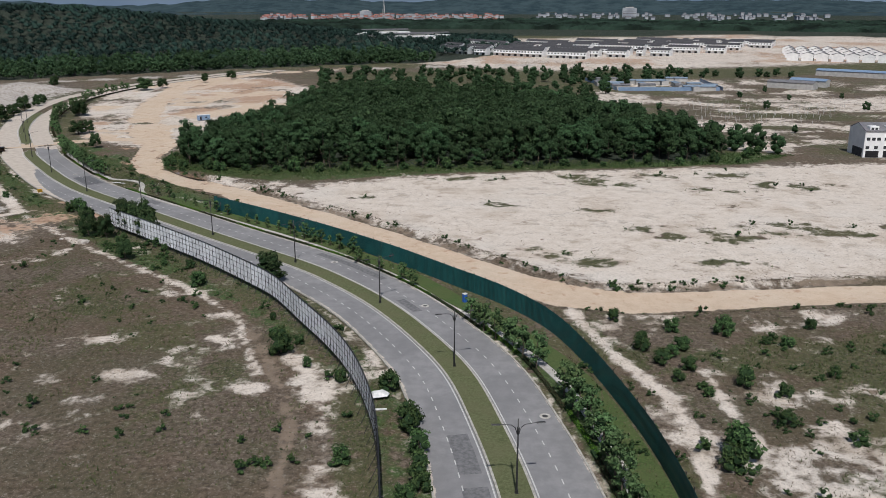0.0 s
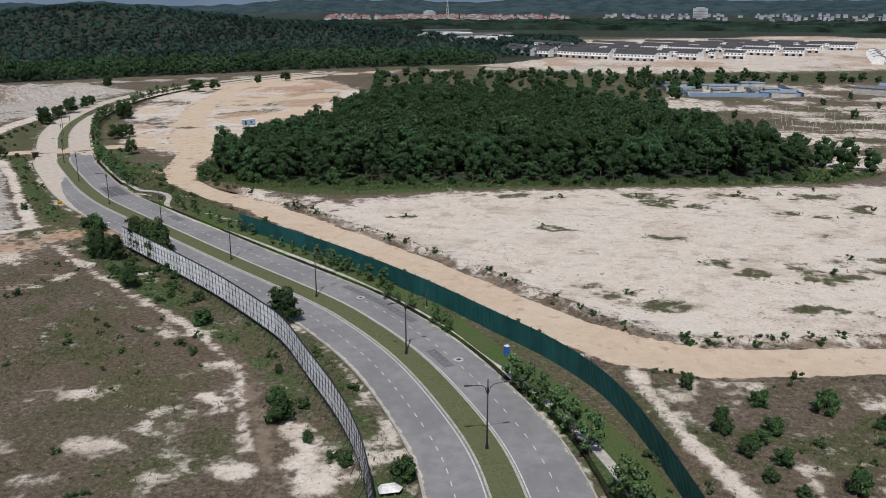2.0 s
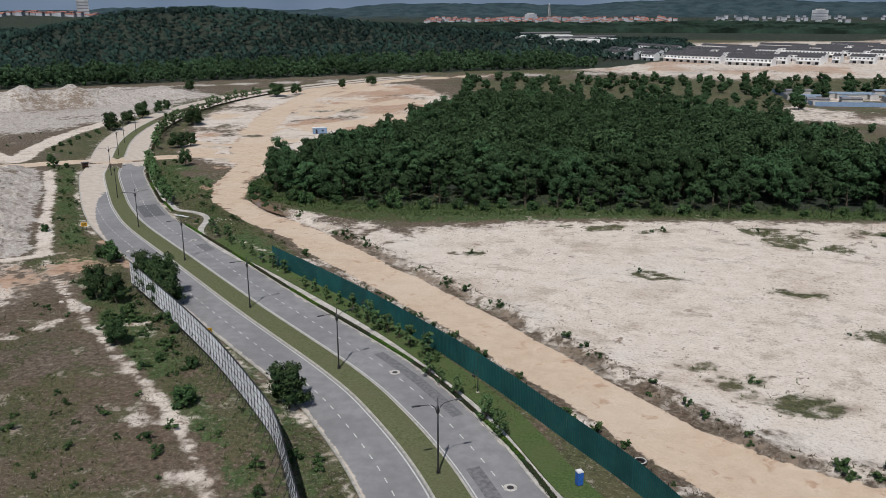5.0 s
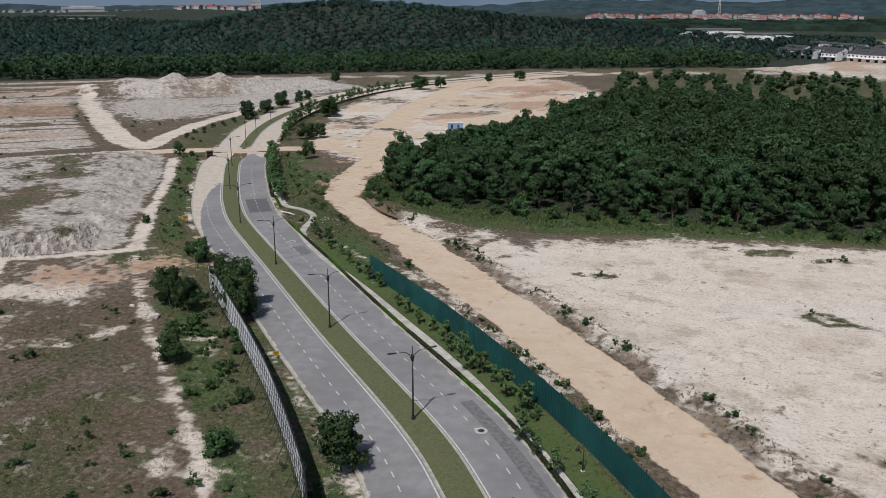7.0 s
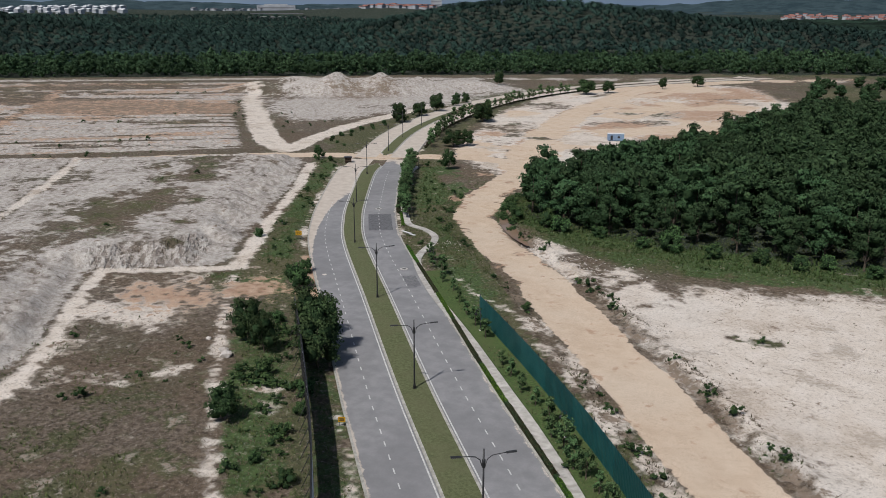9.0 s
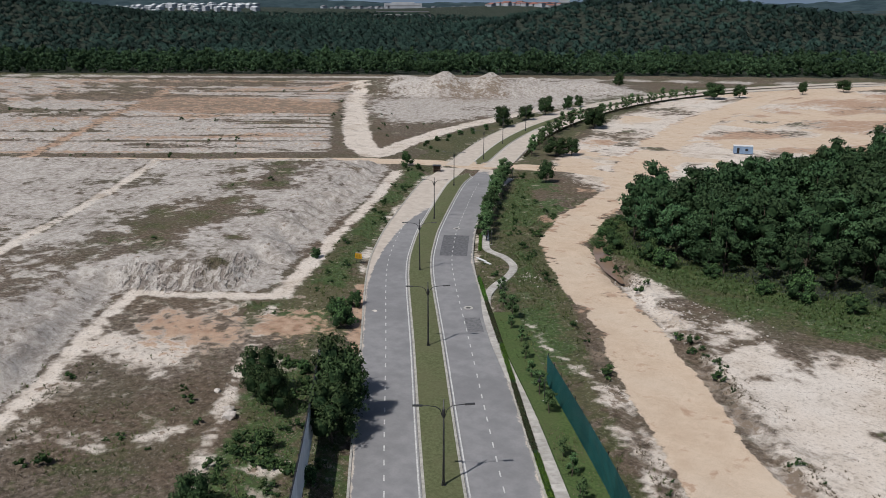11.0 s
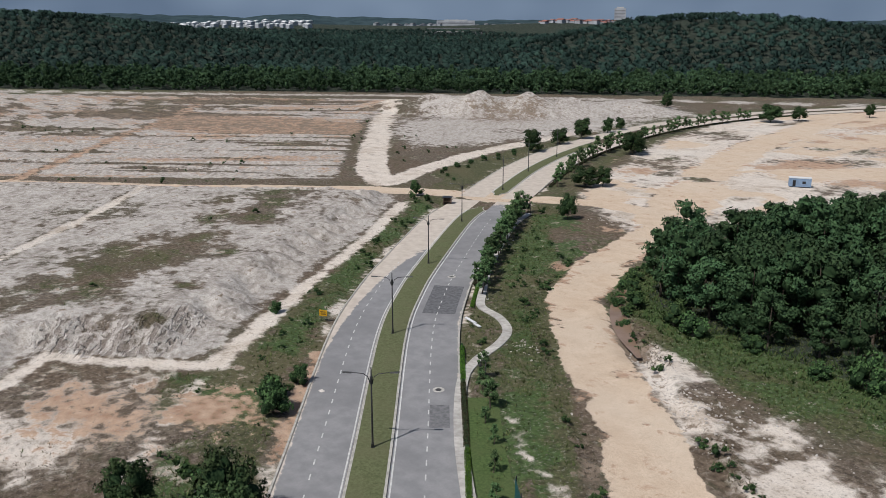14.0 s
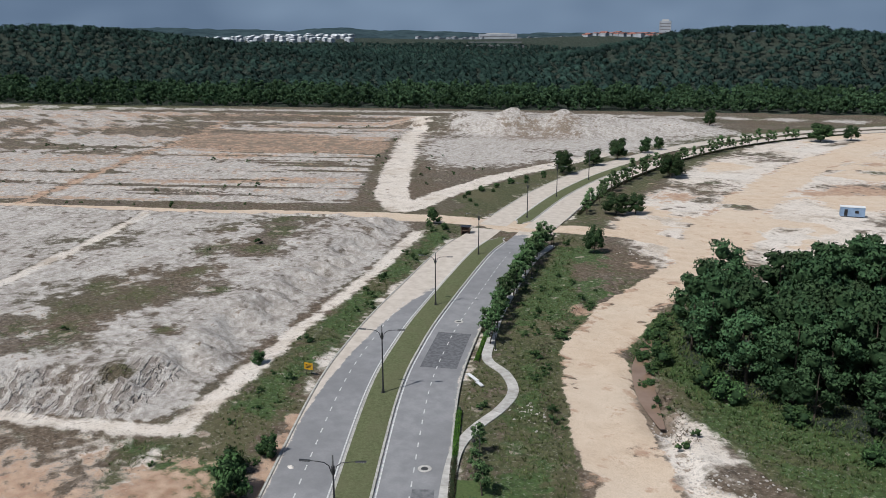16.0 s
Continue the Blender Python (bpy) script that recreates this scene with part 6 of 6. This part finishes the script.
boulder_mat = plain("pale_boulders", (0.40, 0.36, 0.32), (0.6, 0.56, 0.52), 0.4, 0.95, vary=0.2)
rb = np.random.RandomState(4)
for x, y, q in ((-89.5, 189.5, 1.0), (-90.8, 190.2, 0.7), (-104, 225, 0.5), (-96.5, 192, 0.5)):
    v = ICO_V * q * (1.2, 0.9, 0.7) * (1 + 0.3 * rb.uniform(-1, 1, (len(ICO_V), 1)))
    o = tagged(new("boulder", mesh_np("boulder", v, ICO_F, boulder_mat)), "pale broken boulder lying in the grass", "boulder")
    o.matrix_basis = pose(x, y, land_at(x, y) + 0.25 * q)
tyre = tagged(new("tyre"), "old black tyre with a pale rim on the sand", "tyre")
part("tread", ring_mesh("tread", dark_void, 0.42, 0.85, 0.0, 0.34), tyre)
part("rim", ring_mesh("rim", path_concrete, 0.62, 0.78, 0.3, 0.37), tyre)
tyre.matrix_basis = pose(8.1, 157.7, land_at(8.1, 157.7))
# rubble along the haul road
pts = []
for c, spread_m, n in (((-70, 256), 9, 420), ((-84, 264), 4, 200), ((-97, 255), 2.5, 50), ((-26, 208), 3, 60), ((-138, 330), 4, 60), ((-52, 228.5), 3, 60)):
    pts.append(rb.normal(size=(n, 2)) * spread_m * (0.8, 0.45) + c)
pts = np.concatenate(pts)
pts = pts[(ground_cover(pts)[0][:, 2] < 0.35) & (to_line(pts, road_c[::9]) > 15)]
pieces = []
for (x, y), h in zip(pts, ground_z(pts)):
    q = rb.uniform(0.3, 0.6) ** 2.4
    pieces.append(((ICO_V * (1, 0.8, 0.6), ICO_F, 0), pose(x, y, h, rb.uniform(0, 90), 0, rb.uniform(0, 360)) @ Matrix.Diagonal((q, q * rb.uniform(0.6, 1.2), q, 1))))
tagged(new("rubble", joined("rubble", pieces, [boulder_mat])), "pale broken rubble along the haul road", "rubble", kind="stuff")

water_mat = Nodes("muddy_water", 0.12, 0.5)
water_mat = water_mat.finish(water_mat.mix(water_mat.ramp(water_mat.noise(3, 3), 0.3, 0.7), (0.21, 0.14, 0.095), (0.26, 0.18, 0.13)))
wc, wnrm, _ = curve(POND, 1.0)
wide = 1.5 * np.sin(np.linspace(0.25, np.pi - 0.25, len(wc)))[:, None]
tagged(new("water", strip("water", water_mat, wc, wnrm * wide, (-1.0, 1.0), -0.62)), "shallow muddy water in a ditch by the wood", "water", kind="structure")

# ---- terraced houses under construction, sheds, the far town ----
render_white = plain("white_render", (0.70, 0.70, 0.70), (0.82, 0.82, 0.81), 3.0, 0.8)
roof_dark = plain("dark_roof_tiles", (0.05, 0.05, 0.055), (0.085, 0.085, 0.09), 2.0, 0.85, 0.15)
roof_grey = plain("grey_roof_tiles", (0.13, 0.13, 0.142), (0.20, 0.20, 0.212), 2.0, 0.8)
glass_dark = plain("dark_window_glass", (0.02, 0.025, 0.03), (0.04, 0.045, 0.05), 1.0, 0.15, 0.5)
pale_concrete = plain("pale_concrete", (0.36, 0.35, 0.34), (0.48, 0.47, 0.45), 2.0, 0.9)


def gable(name, mat, sx, sy, z, rise, x=0.0, y=0.0, over=0.4):
    """A gabled roof with its ridge along x."""
    a, b = sx / 2 + over * 0.3, sy / 2 + over
    t = 0.2
    v = [(-a + x, -b + y, z), (a + x, -b + y, z), (a + x, b + y, z), (-a + x, b + y, z), (-a + x, y, z + rise), (a + x, y, z + rise)]
    v += [(p[0], p[1], p[2] + t) for p in v]
    f4 = [(6, 7, 11, 10), (8, 9, 10, 11), (0, 4, 5, 1), (2, 5, 4, 3), (0, 1, 7, 6), (2, 3, 9, 8)]
    f4 += [(0, 6, 10, 4), (4, 10, 9, 3), (1, 5, 11, 7), (5, 2, 8, 11)]
    return mesh_np(name, np.array(v, float), np.array(f4), mat)


def wall_gabled(name, mat, sx, sy, h, rise):
    v = np.array([(-sx / 2, -sy / 2, 0), (sx / 2, -sy / 2, 0), (sx / 2, sy / 2, 0), (-sx / 2, sy / 2, 0), (-sx / 2, -sy / 2, h), (sx / 2, -sy / 2, h), (sx / 2, sy / 2, h), (-sx / 2, sy / 2, h), (-sx / 2, 0, h + rise), (sx / 2, 0, h + rise)], float)
    return mesh_np(name, v, [np.array([(0, 1, 5, 4), (2, 3, 7, 6), (4, 5, 9, 8), (6, 7, 8, 9)]), np.array([(1, 2, 6, 9, 5), (3, 0, 4, 8, 7)])], mat)


def terrace_unit(roof_mat, label, group):
    top = tagged(new("terrace_house"), label, "house", group)
    part("wall", wall_gabled("wall", render_white, 7.0, 12.0, 6.3, 1.9), top)
    part("roof", gable("roof", roof_mat, 7.0, 12.0, 6.35, 1.9), top)
    for x in (-1.8, 1.7):
        part("window", box_mesh("window", glass_dark, (1.5, 0.12, 1.2, x, -6.03, 4.1)), top)
    part("porch", box_mesh("porch", render_white, (6.4, 2.2, 0.25, 0, -7.05, 3.0)), top)
    part("doorway", box_mesh("doorway", dark_void, (3.0, 0.12, 2.2, 0.8, -6.04, 0.1)), top)
    return top


unit = None
d, nrm = np.array((0.9, -0.436)), np.array((0.436, 0.9))
turn = math.degrees(math.atan2(d[1], d[0]))
for r, (shift, count) in enumerate(((0, 24), (-14, 30), (22, 30), (-30, 20), (64, 30), (20, 26), (110, 24), (60, 28), (150, 22), (120, 26))):
    for i in range(count):
        if i % 9 == 8 or (i + 2 * r) % 23 == 5:
            continue
        p = np.array((-30, 948)) + nrm * (40 * r + 5 * (i // 9 % 2)) + d * (shift + 7.02 * i)
        m = pose(p[0], p[1], land_at(*p), 0, 0, turn)
        if unit is None:
            unit = terrace_unit(roof_dark, "new white two-storey terraced house with dark roof", "terraces of the new estate")
            unit.matrix_basis = m
        else:
            copy_thing(unit, m)
second = None
for r in range(4):
    for i in range(7):
        p = np.array((318, 860)) + np.array((0.3, 0.95)) * 44 * r + d * (13.5 * i)
        m = pose(p[0], p[1], land_at(*p), 0, 0, turn + 90) @ Matrix.Diagonal((1.3, 0.9, 1.0, 1))
        if second is None:
            second = terrace_unit(roof_grey, "white gabled house with grey roof in a row", "gabled houses")
            second.matrix_basis = m
        else:
            o = copy_thing(second, Matrix.Identity(4))
            o.matrix_basis = m


def three_storey():
    """A terrace of three white houses with pitched grey roofs."""
    for k in range(3):
        top = tagged(new("town_house"), "white three-storey terraced house with grey pitched roof", "house", "three-storey terrace")
        part("wall", wall_gabled("wall", render_white, 6.5, 12.5, 9.6, 2.4), top)
        part("roof", gable("roof", roof_grey, 6.5, 12.5, 9.65, 2.4), top)
        part("dormer", box_mesh("dormer", render_white, (3.2, 3.0, 2.2, 0, -4.4, 9.2)), top)
        for z, xs in ((9.9, (-0.7, 0.7)), (6.3, (-1.9, 0, 1.9)), (3.2, (-1.9, 1.2))):
            for x in xs:
                y = -5.93 if z > 9 else -6.28
                w = part("window", box_mesh("window", glass_dark, (1.0 if z > 9 else 1.3, 0.1, 1.1, x, y, z)), top)
                part("frame", box_mesh("frame", render_white, (1.5, 0.14, 0.1, x, y, z - 0.12)), w)
        part("doorway", box_mesh("doorway", dark_void, (4.8, 0.12, 2.4, 0, -6.28, 0.1)), top)
        if k == 0:
            part("side_panel", box_mesh("side_panel", roof_dark, (0.12, 7.5, 3.2, -3.28, -1.5, 0.1)), top)
        top.matrix_basis = pose(149.2 + 6.52 * k, 318.2 + 0.2 * k, land_at(149 + 6.5 * k, 318), 0, 0, 1.5)


three_storey()

shed_blue = plain("blue_shed_roof", (0.16, 0.22, 0.29), (0.24, 0.30, 0.37), 2.0, 0.6)
rs = np.random.RandomState(9)
for i in range(22):
    x, y = rs.uniform(88, 160), rs.uniform(556, 622)
    top = tagged(new("site_shed"), "low workers' shed with faded blue metal roof", "shed", "workers' sheds")
    ln = rs.uniform(9, 16)
    part("wall", wall_gabled("wall", pale_concrete, ln, 4.5, 2.6, 0.7), top)
    part("roof", gable("roof", shed_blue if i % 4 else roof_grey, ln, 4.5, 2.65, 0.7), top)
    top.matrix_basis = pose(x, y, land_at(x, y), 0, 0, rs.choice([2, 4, 92]))
for x, y, ln, lab in ((297, 664, 60, "blue"), (330, 640, 50, "blue"), (215, 575, 30, "grey"), (232, 590, 24, "blue")):
    top = tagged(new("long_shed"), "long low shed with a %s metal roof" % lab, "shed")
    part("wall", wall_gabled("wall", pale_concrete, ln, 10, 4, 1.2), top)
    part("roof", gable("roof", cabin_wall if lab == "blue" else roof_grey, ln, 10, 4.05, 1.2), top)
    top.matrix_basis = pose(x, y, land_at(x, y), 0, 0, -38)
sheet_fence = corrugated("sheet", cabin_wall, 6.0, 2.4, 6)
shed_fence = tagged(new("shed_fence"), "faded blue sheet fence round the workers' sheds", "fence")
ring = np.array([(84, 626), (96, 552), (164, 556), (166, 626)])
for a, b in zip(ring[:-1], ring[1:]):
    for t in np.arange(0, np.linalg.norm(b - a) - 6, 6.0):
        p = a + (b - a) / np.linalg.norm(b - a) * t
        part("sheet", sheet_fence, shed_fence, m=pose(p[0], p[1], land_at(*p), 0, 0, math.degrees(math.atan2(*(b - a)[::-1]))))
# rows of bare stakes in the field
vs = []
for p in scatter(rs, [(108, 400), (165, 400), (215, 480), (125, 490)], 4.5, 0, 500):
    vs.append(box_arrays(0.14, 0.14, rs.uniform(1.5, 2.6), p[0], p[1], land_at(*p)))
v, f = join_arrays(vs)
tagged(new("stakes", mesh_np("stakes", v, f, pale_concrete)), "rows of pale bare stakes in a dry field", "stakes", kind="stuff")

# White walls dimmed to grey-blue: haze and cloud shadow put into the colour.
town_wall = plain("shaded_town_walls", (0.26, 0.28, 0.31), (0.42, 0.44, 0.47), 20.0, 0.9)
red_roof = plain("red_roof_tiles", (0.22, 0.09, 0.07), (0.32, 0.15, 0.12), 8.0, 0.8)


def far_town(label, az0, az1, dist0, dist1, count, roof, seed, eye=(-20, 170), size=(9, 16)):
    """Many small far houses between two bearings, counted to the left of +y."""
    r = np.random.RandomState(seed)
    walls, roofs = [], []
    for _ in range(count):
        a, dd = radians(r.uniform(az0, az1)), r.uniform(dist0, dist1)
        x, y = eye[0] - math.sin(a) * dd, eye[1] + math.cos(a) * dd
        w, dp, h = r.uniform(*size), r.uniform(8, 12), r.uniform(4, 9)
        z = land_at(x, y)
        b, f = box_arrays(w, dp, h + 3, x, y, z - 3)
        walls.append((b, f))
        b, f = box_arrays(w + 1, dp + 1, 1.8, x, y, z + h)
        b[4:, 1] = y
        roofs.append((b, f))
    v, f = join_arrays(walls)
    v2, f2 = join_arrays(roofs)
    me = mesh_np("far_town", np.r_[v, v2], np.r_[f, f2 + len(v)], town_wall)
    me.materials.append(roof)
    me.polygons.foreach_set("material_index", np.r_[np.zeros(len(f)), np.ones(len(f2))].astype(np.int32))
    return tagged(new("far_town", me), label, "town", kind="stuff")


far_town("far white houses of a town below hills", 57, 70, 1750, 2350, 260, white_roof, 1)
far_town("far white houses with red roofs on a rise", 36, 42, 1850, 2300, 150, red_roof, 2)
far_town("far houses strung along a ridge", 43, 53, 2050, 2250, 130, roof_grey, 3, size=(7, 12))
far_town("far town of red and white roofs", -2, 14, 1900, 2700, 240, red_roof, 4, (3, 20), (6, 11))
far_town("far pale buildings beyond the woods", -22, -4, 2000, 2900, 110, roof_grey, 5, (3, 20), (6, 14))


def far_block(label, x, y, w, dp, h, turn, mat=None):
    top = tagged(new("far_building"), label, "building")
    z = land_at(x, y)
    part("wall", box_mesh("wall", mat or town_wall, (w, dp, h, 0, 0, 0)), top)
    part("roof", box_mesh("roof", pale_concrete, (w * 0.6, dp * 0.6, min(3, h * 0.12), 0, 0, h)), top)
    for i in range(max(2, int(h // 7))):
        part("window_band", box_mesh("window_band", roof_grey, (w * 0.92, 0.5, 1.6, 0, -dp / 2 - 0.1, 2.5 + i * 7)), top)
    top.matrix_basis = pose(x, y, z, 0, 0, turn)


far_block("far tall white apartment block on a rise", -1265, 1830, 26, 20, 44, 35)
far_block("far pale square office building", -282, 2260, 30, 20, 20, 5)
far_block("far low white building with a wide roof", -164, 2240, 24, 18, 12, 5)
far_block("far long white factory roof in the plantation", -1250, 1290, 110, 26, 4.5, 45, roof_grey)
far_block("far white building on the hillside", -1540, 1560, 90, 25, 16, 45)
far_block("far white block on a wooded ridge", 452, 2540, 40, 20, 26, -10)


for x, y, w in ((-118, 1130, 70), (-76, 1078, 56), (-62, 1190, 60)):
    far_block("long low white factory shed beside the new estate", x, y, w, 22, 7, 22, render_white)


def mast(x, y, h=46):
    """A lattice mast of four legs with bracing."""
    top = tagged(new("radio_mast"), "red and white lattice radio mast far off", "mast")
    z = land_at(x, y)
    c = [(-1, -1), (1, -1), (1, 1), (-1, 1)]
    for i, (a, b) in enumerate(c):
        part("leg", tube_mesh("leg", pale_concrete, [(a * 3, b * 3, 0), (a * 0.8, b * 0.8, h)], [0.4, 0.25], 5), top)
        for k in range(6):
            t0, t1 = k / 6, (k + 1) / 6
            a2, b2 = c[(i + 1) % 4]
            r0, r1 = 3 - 2.2 * t0, 3 - 2.2 * t1
            part("brace", tube_mesh("brace", pale_concrete, [(a * r0, b * r0, h * t0), (a2 * r1, b2 * r1, h * t1)], [0.18, 0.18], 4), top)
    top.matrix_basis = pose(x, y, z)


mast(-206, 1990)

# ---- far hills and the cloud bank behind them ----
# Distance haze goes into the base colour as a blue-green tint.
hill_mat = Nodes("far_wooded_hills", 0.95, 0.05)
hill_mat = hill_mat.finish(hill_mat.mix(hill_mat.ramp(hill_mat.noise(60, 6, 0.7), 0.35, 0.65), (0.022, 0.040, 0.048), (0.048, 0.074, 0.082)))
az = np.radians(np.linspace(-75, 135, 900))
rings = []
deg = np.degrees(az)
for dist, base, top_h, size, seed in ((3000, -10, 30, 0.22, 51), (3900, -10, 62, 0.34, 52)):
    a_pts = np.c_[az * 10, az * 0 + seed]
    crest = top_h * (0.35 + 0.6 * fbm(a_pts, size * 4, 4, seed)) + 14
    if dist > 3500:
        for at, wide_az, up in ((69, 5.5, 24), (63, 2.0, 12), (58, 2.6, 26), (52, 3, 14), (46, 4, 8), (34, 1.8, 12), (29, 2.6, 22), (12, 7, 30), (-4, 6, 40), (-20, 8, 20), (85, 6, 20), (100, 8, 35), (-45, 10, 30)):
            crest = crest + up * np.exp(-(((deg - at) / wide_az) ** 2))
    crest = crest + 9 * (fbm(np.c_[az * 90, az * 0 + seed], 1.0, 4, seed + 9) - 0.5)
    rows_v = []
    for off, k in ((-500, 0.0), (-300, 0.35), (-120, 0.8), (0, 1.0), (200, 0.7)):
        dd = dist + off
        rough = 1 + 0.12 * (fbm(np.c_[az * 60, az * 0 + off], 1.0, 3, seed) - 0.5)
        rows_v.append(np.c_[-np.sin(az) * dd, 150 + np.cos(az) * dd, base + crest * k * rough])
    v = np.concatenate(rows_v)
    i = np.arange(len(v)).reshape(len(rows_v), len(az))
    f = np.c_[i[:-1, :-1].ravel(), i[:-1, 1:].ravel(), i[1:, 1:].ravel(), i[1:, :-1].ravel()]
    tagged(new("far_hills", smooth_mesh(mesh_np("far_hills", v, f[:, ::-1], hill_mat))), "low dark wooded hills on the horizon, haze-blue in colour", "hills", kind="structure")

cloud = bpy.data.materials.new("storm_cloud")
cloud.use_nodes = True
ct = cloud.node_tree
for q in list(ct.nodes):
    ct.nodes.remove(q)
em, outp, tc, nz, rmp, geo = [ct.nodes.new(t) for t in ("ShaderNodeEmission", "ShaderNodeOutputMaterial", "ShaderNodeMapping", "ShaderNodeTexNoise", "ShaderNodeMapRange", "ShaderNodeNewGeometry")]
mixc = ct.nodes.new("ShaderNodeMix")
mixc.data_type = "RGBA"
tc.inputs["Scale"].default_value = (0.00025, 0.00025, 0.0005)
nz.inputs["Detail"].default_value = 2
rmp.inputs["From Min"].default_value, rmp.inputs["From Max"].default_value = 0.35, 0.7
mixc.inputs[6].default_value, mixc.inputs[7].default_value = (0.120, 0.170, 0.250, 1), (0.190, 0.255, 0.350, 1)
ct.links.new(geo.outputs["Position"], tc.inputs["Vector"])
ct.links.new(tc.outputs[0], nz.inputs["Vector"])
ct.links.new(nz.outputs["Fac"], rmp.inputs["Value"])
ct.links.new(rmp.outputs[0], mixc.inputs[0])
ct.links.new(mixc.outputs[2], em.inputs["Color"])
ct.links.new(em.outputs[0], outp.inputs["Surface"])
a = np.linspace(0, 2 * np.pi, 97)
v = np.concatenate([np.c_[np.cos(a) * 4700, 150 + np.sin(a) * 4700, 0 * a + z] for z in (-80, 700)])
i = np.arange(len(a) - 1)
tagged(new("backdrop", mesh_np("backdrop", v, np.c_[i, i + 1, i + 98, i + 97], cloud)), "dark blue-grey storm cloud behind the hills", "sky", kind="structure")
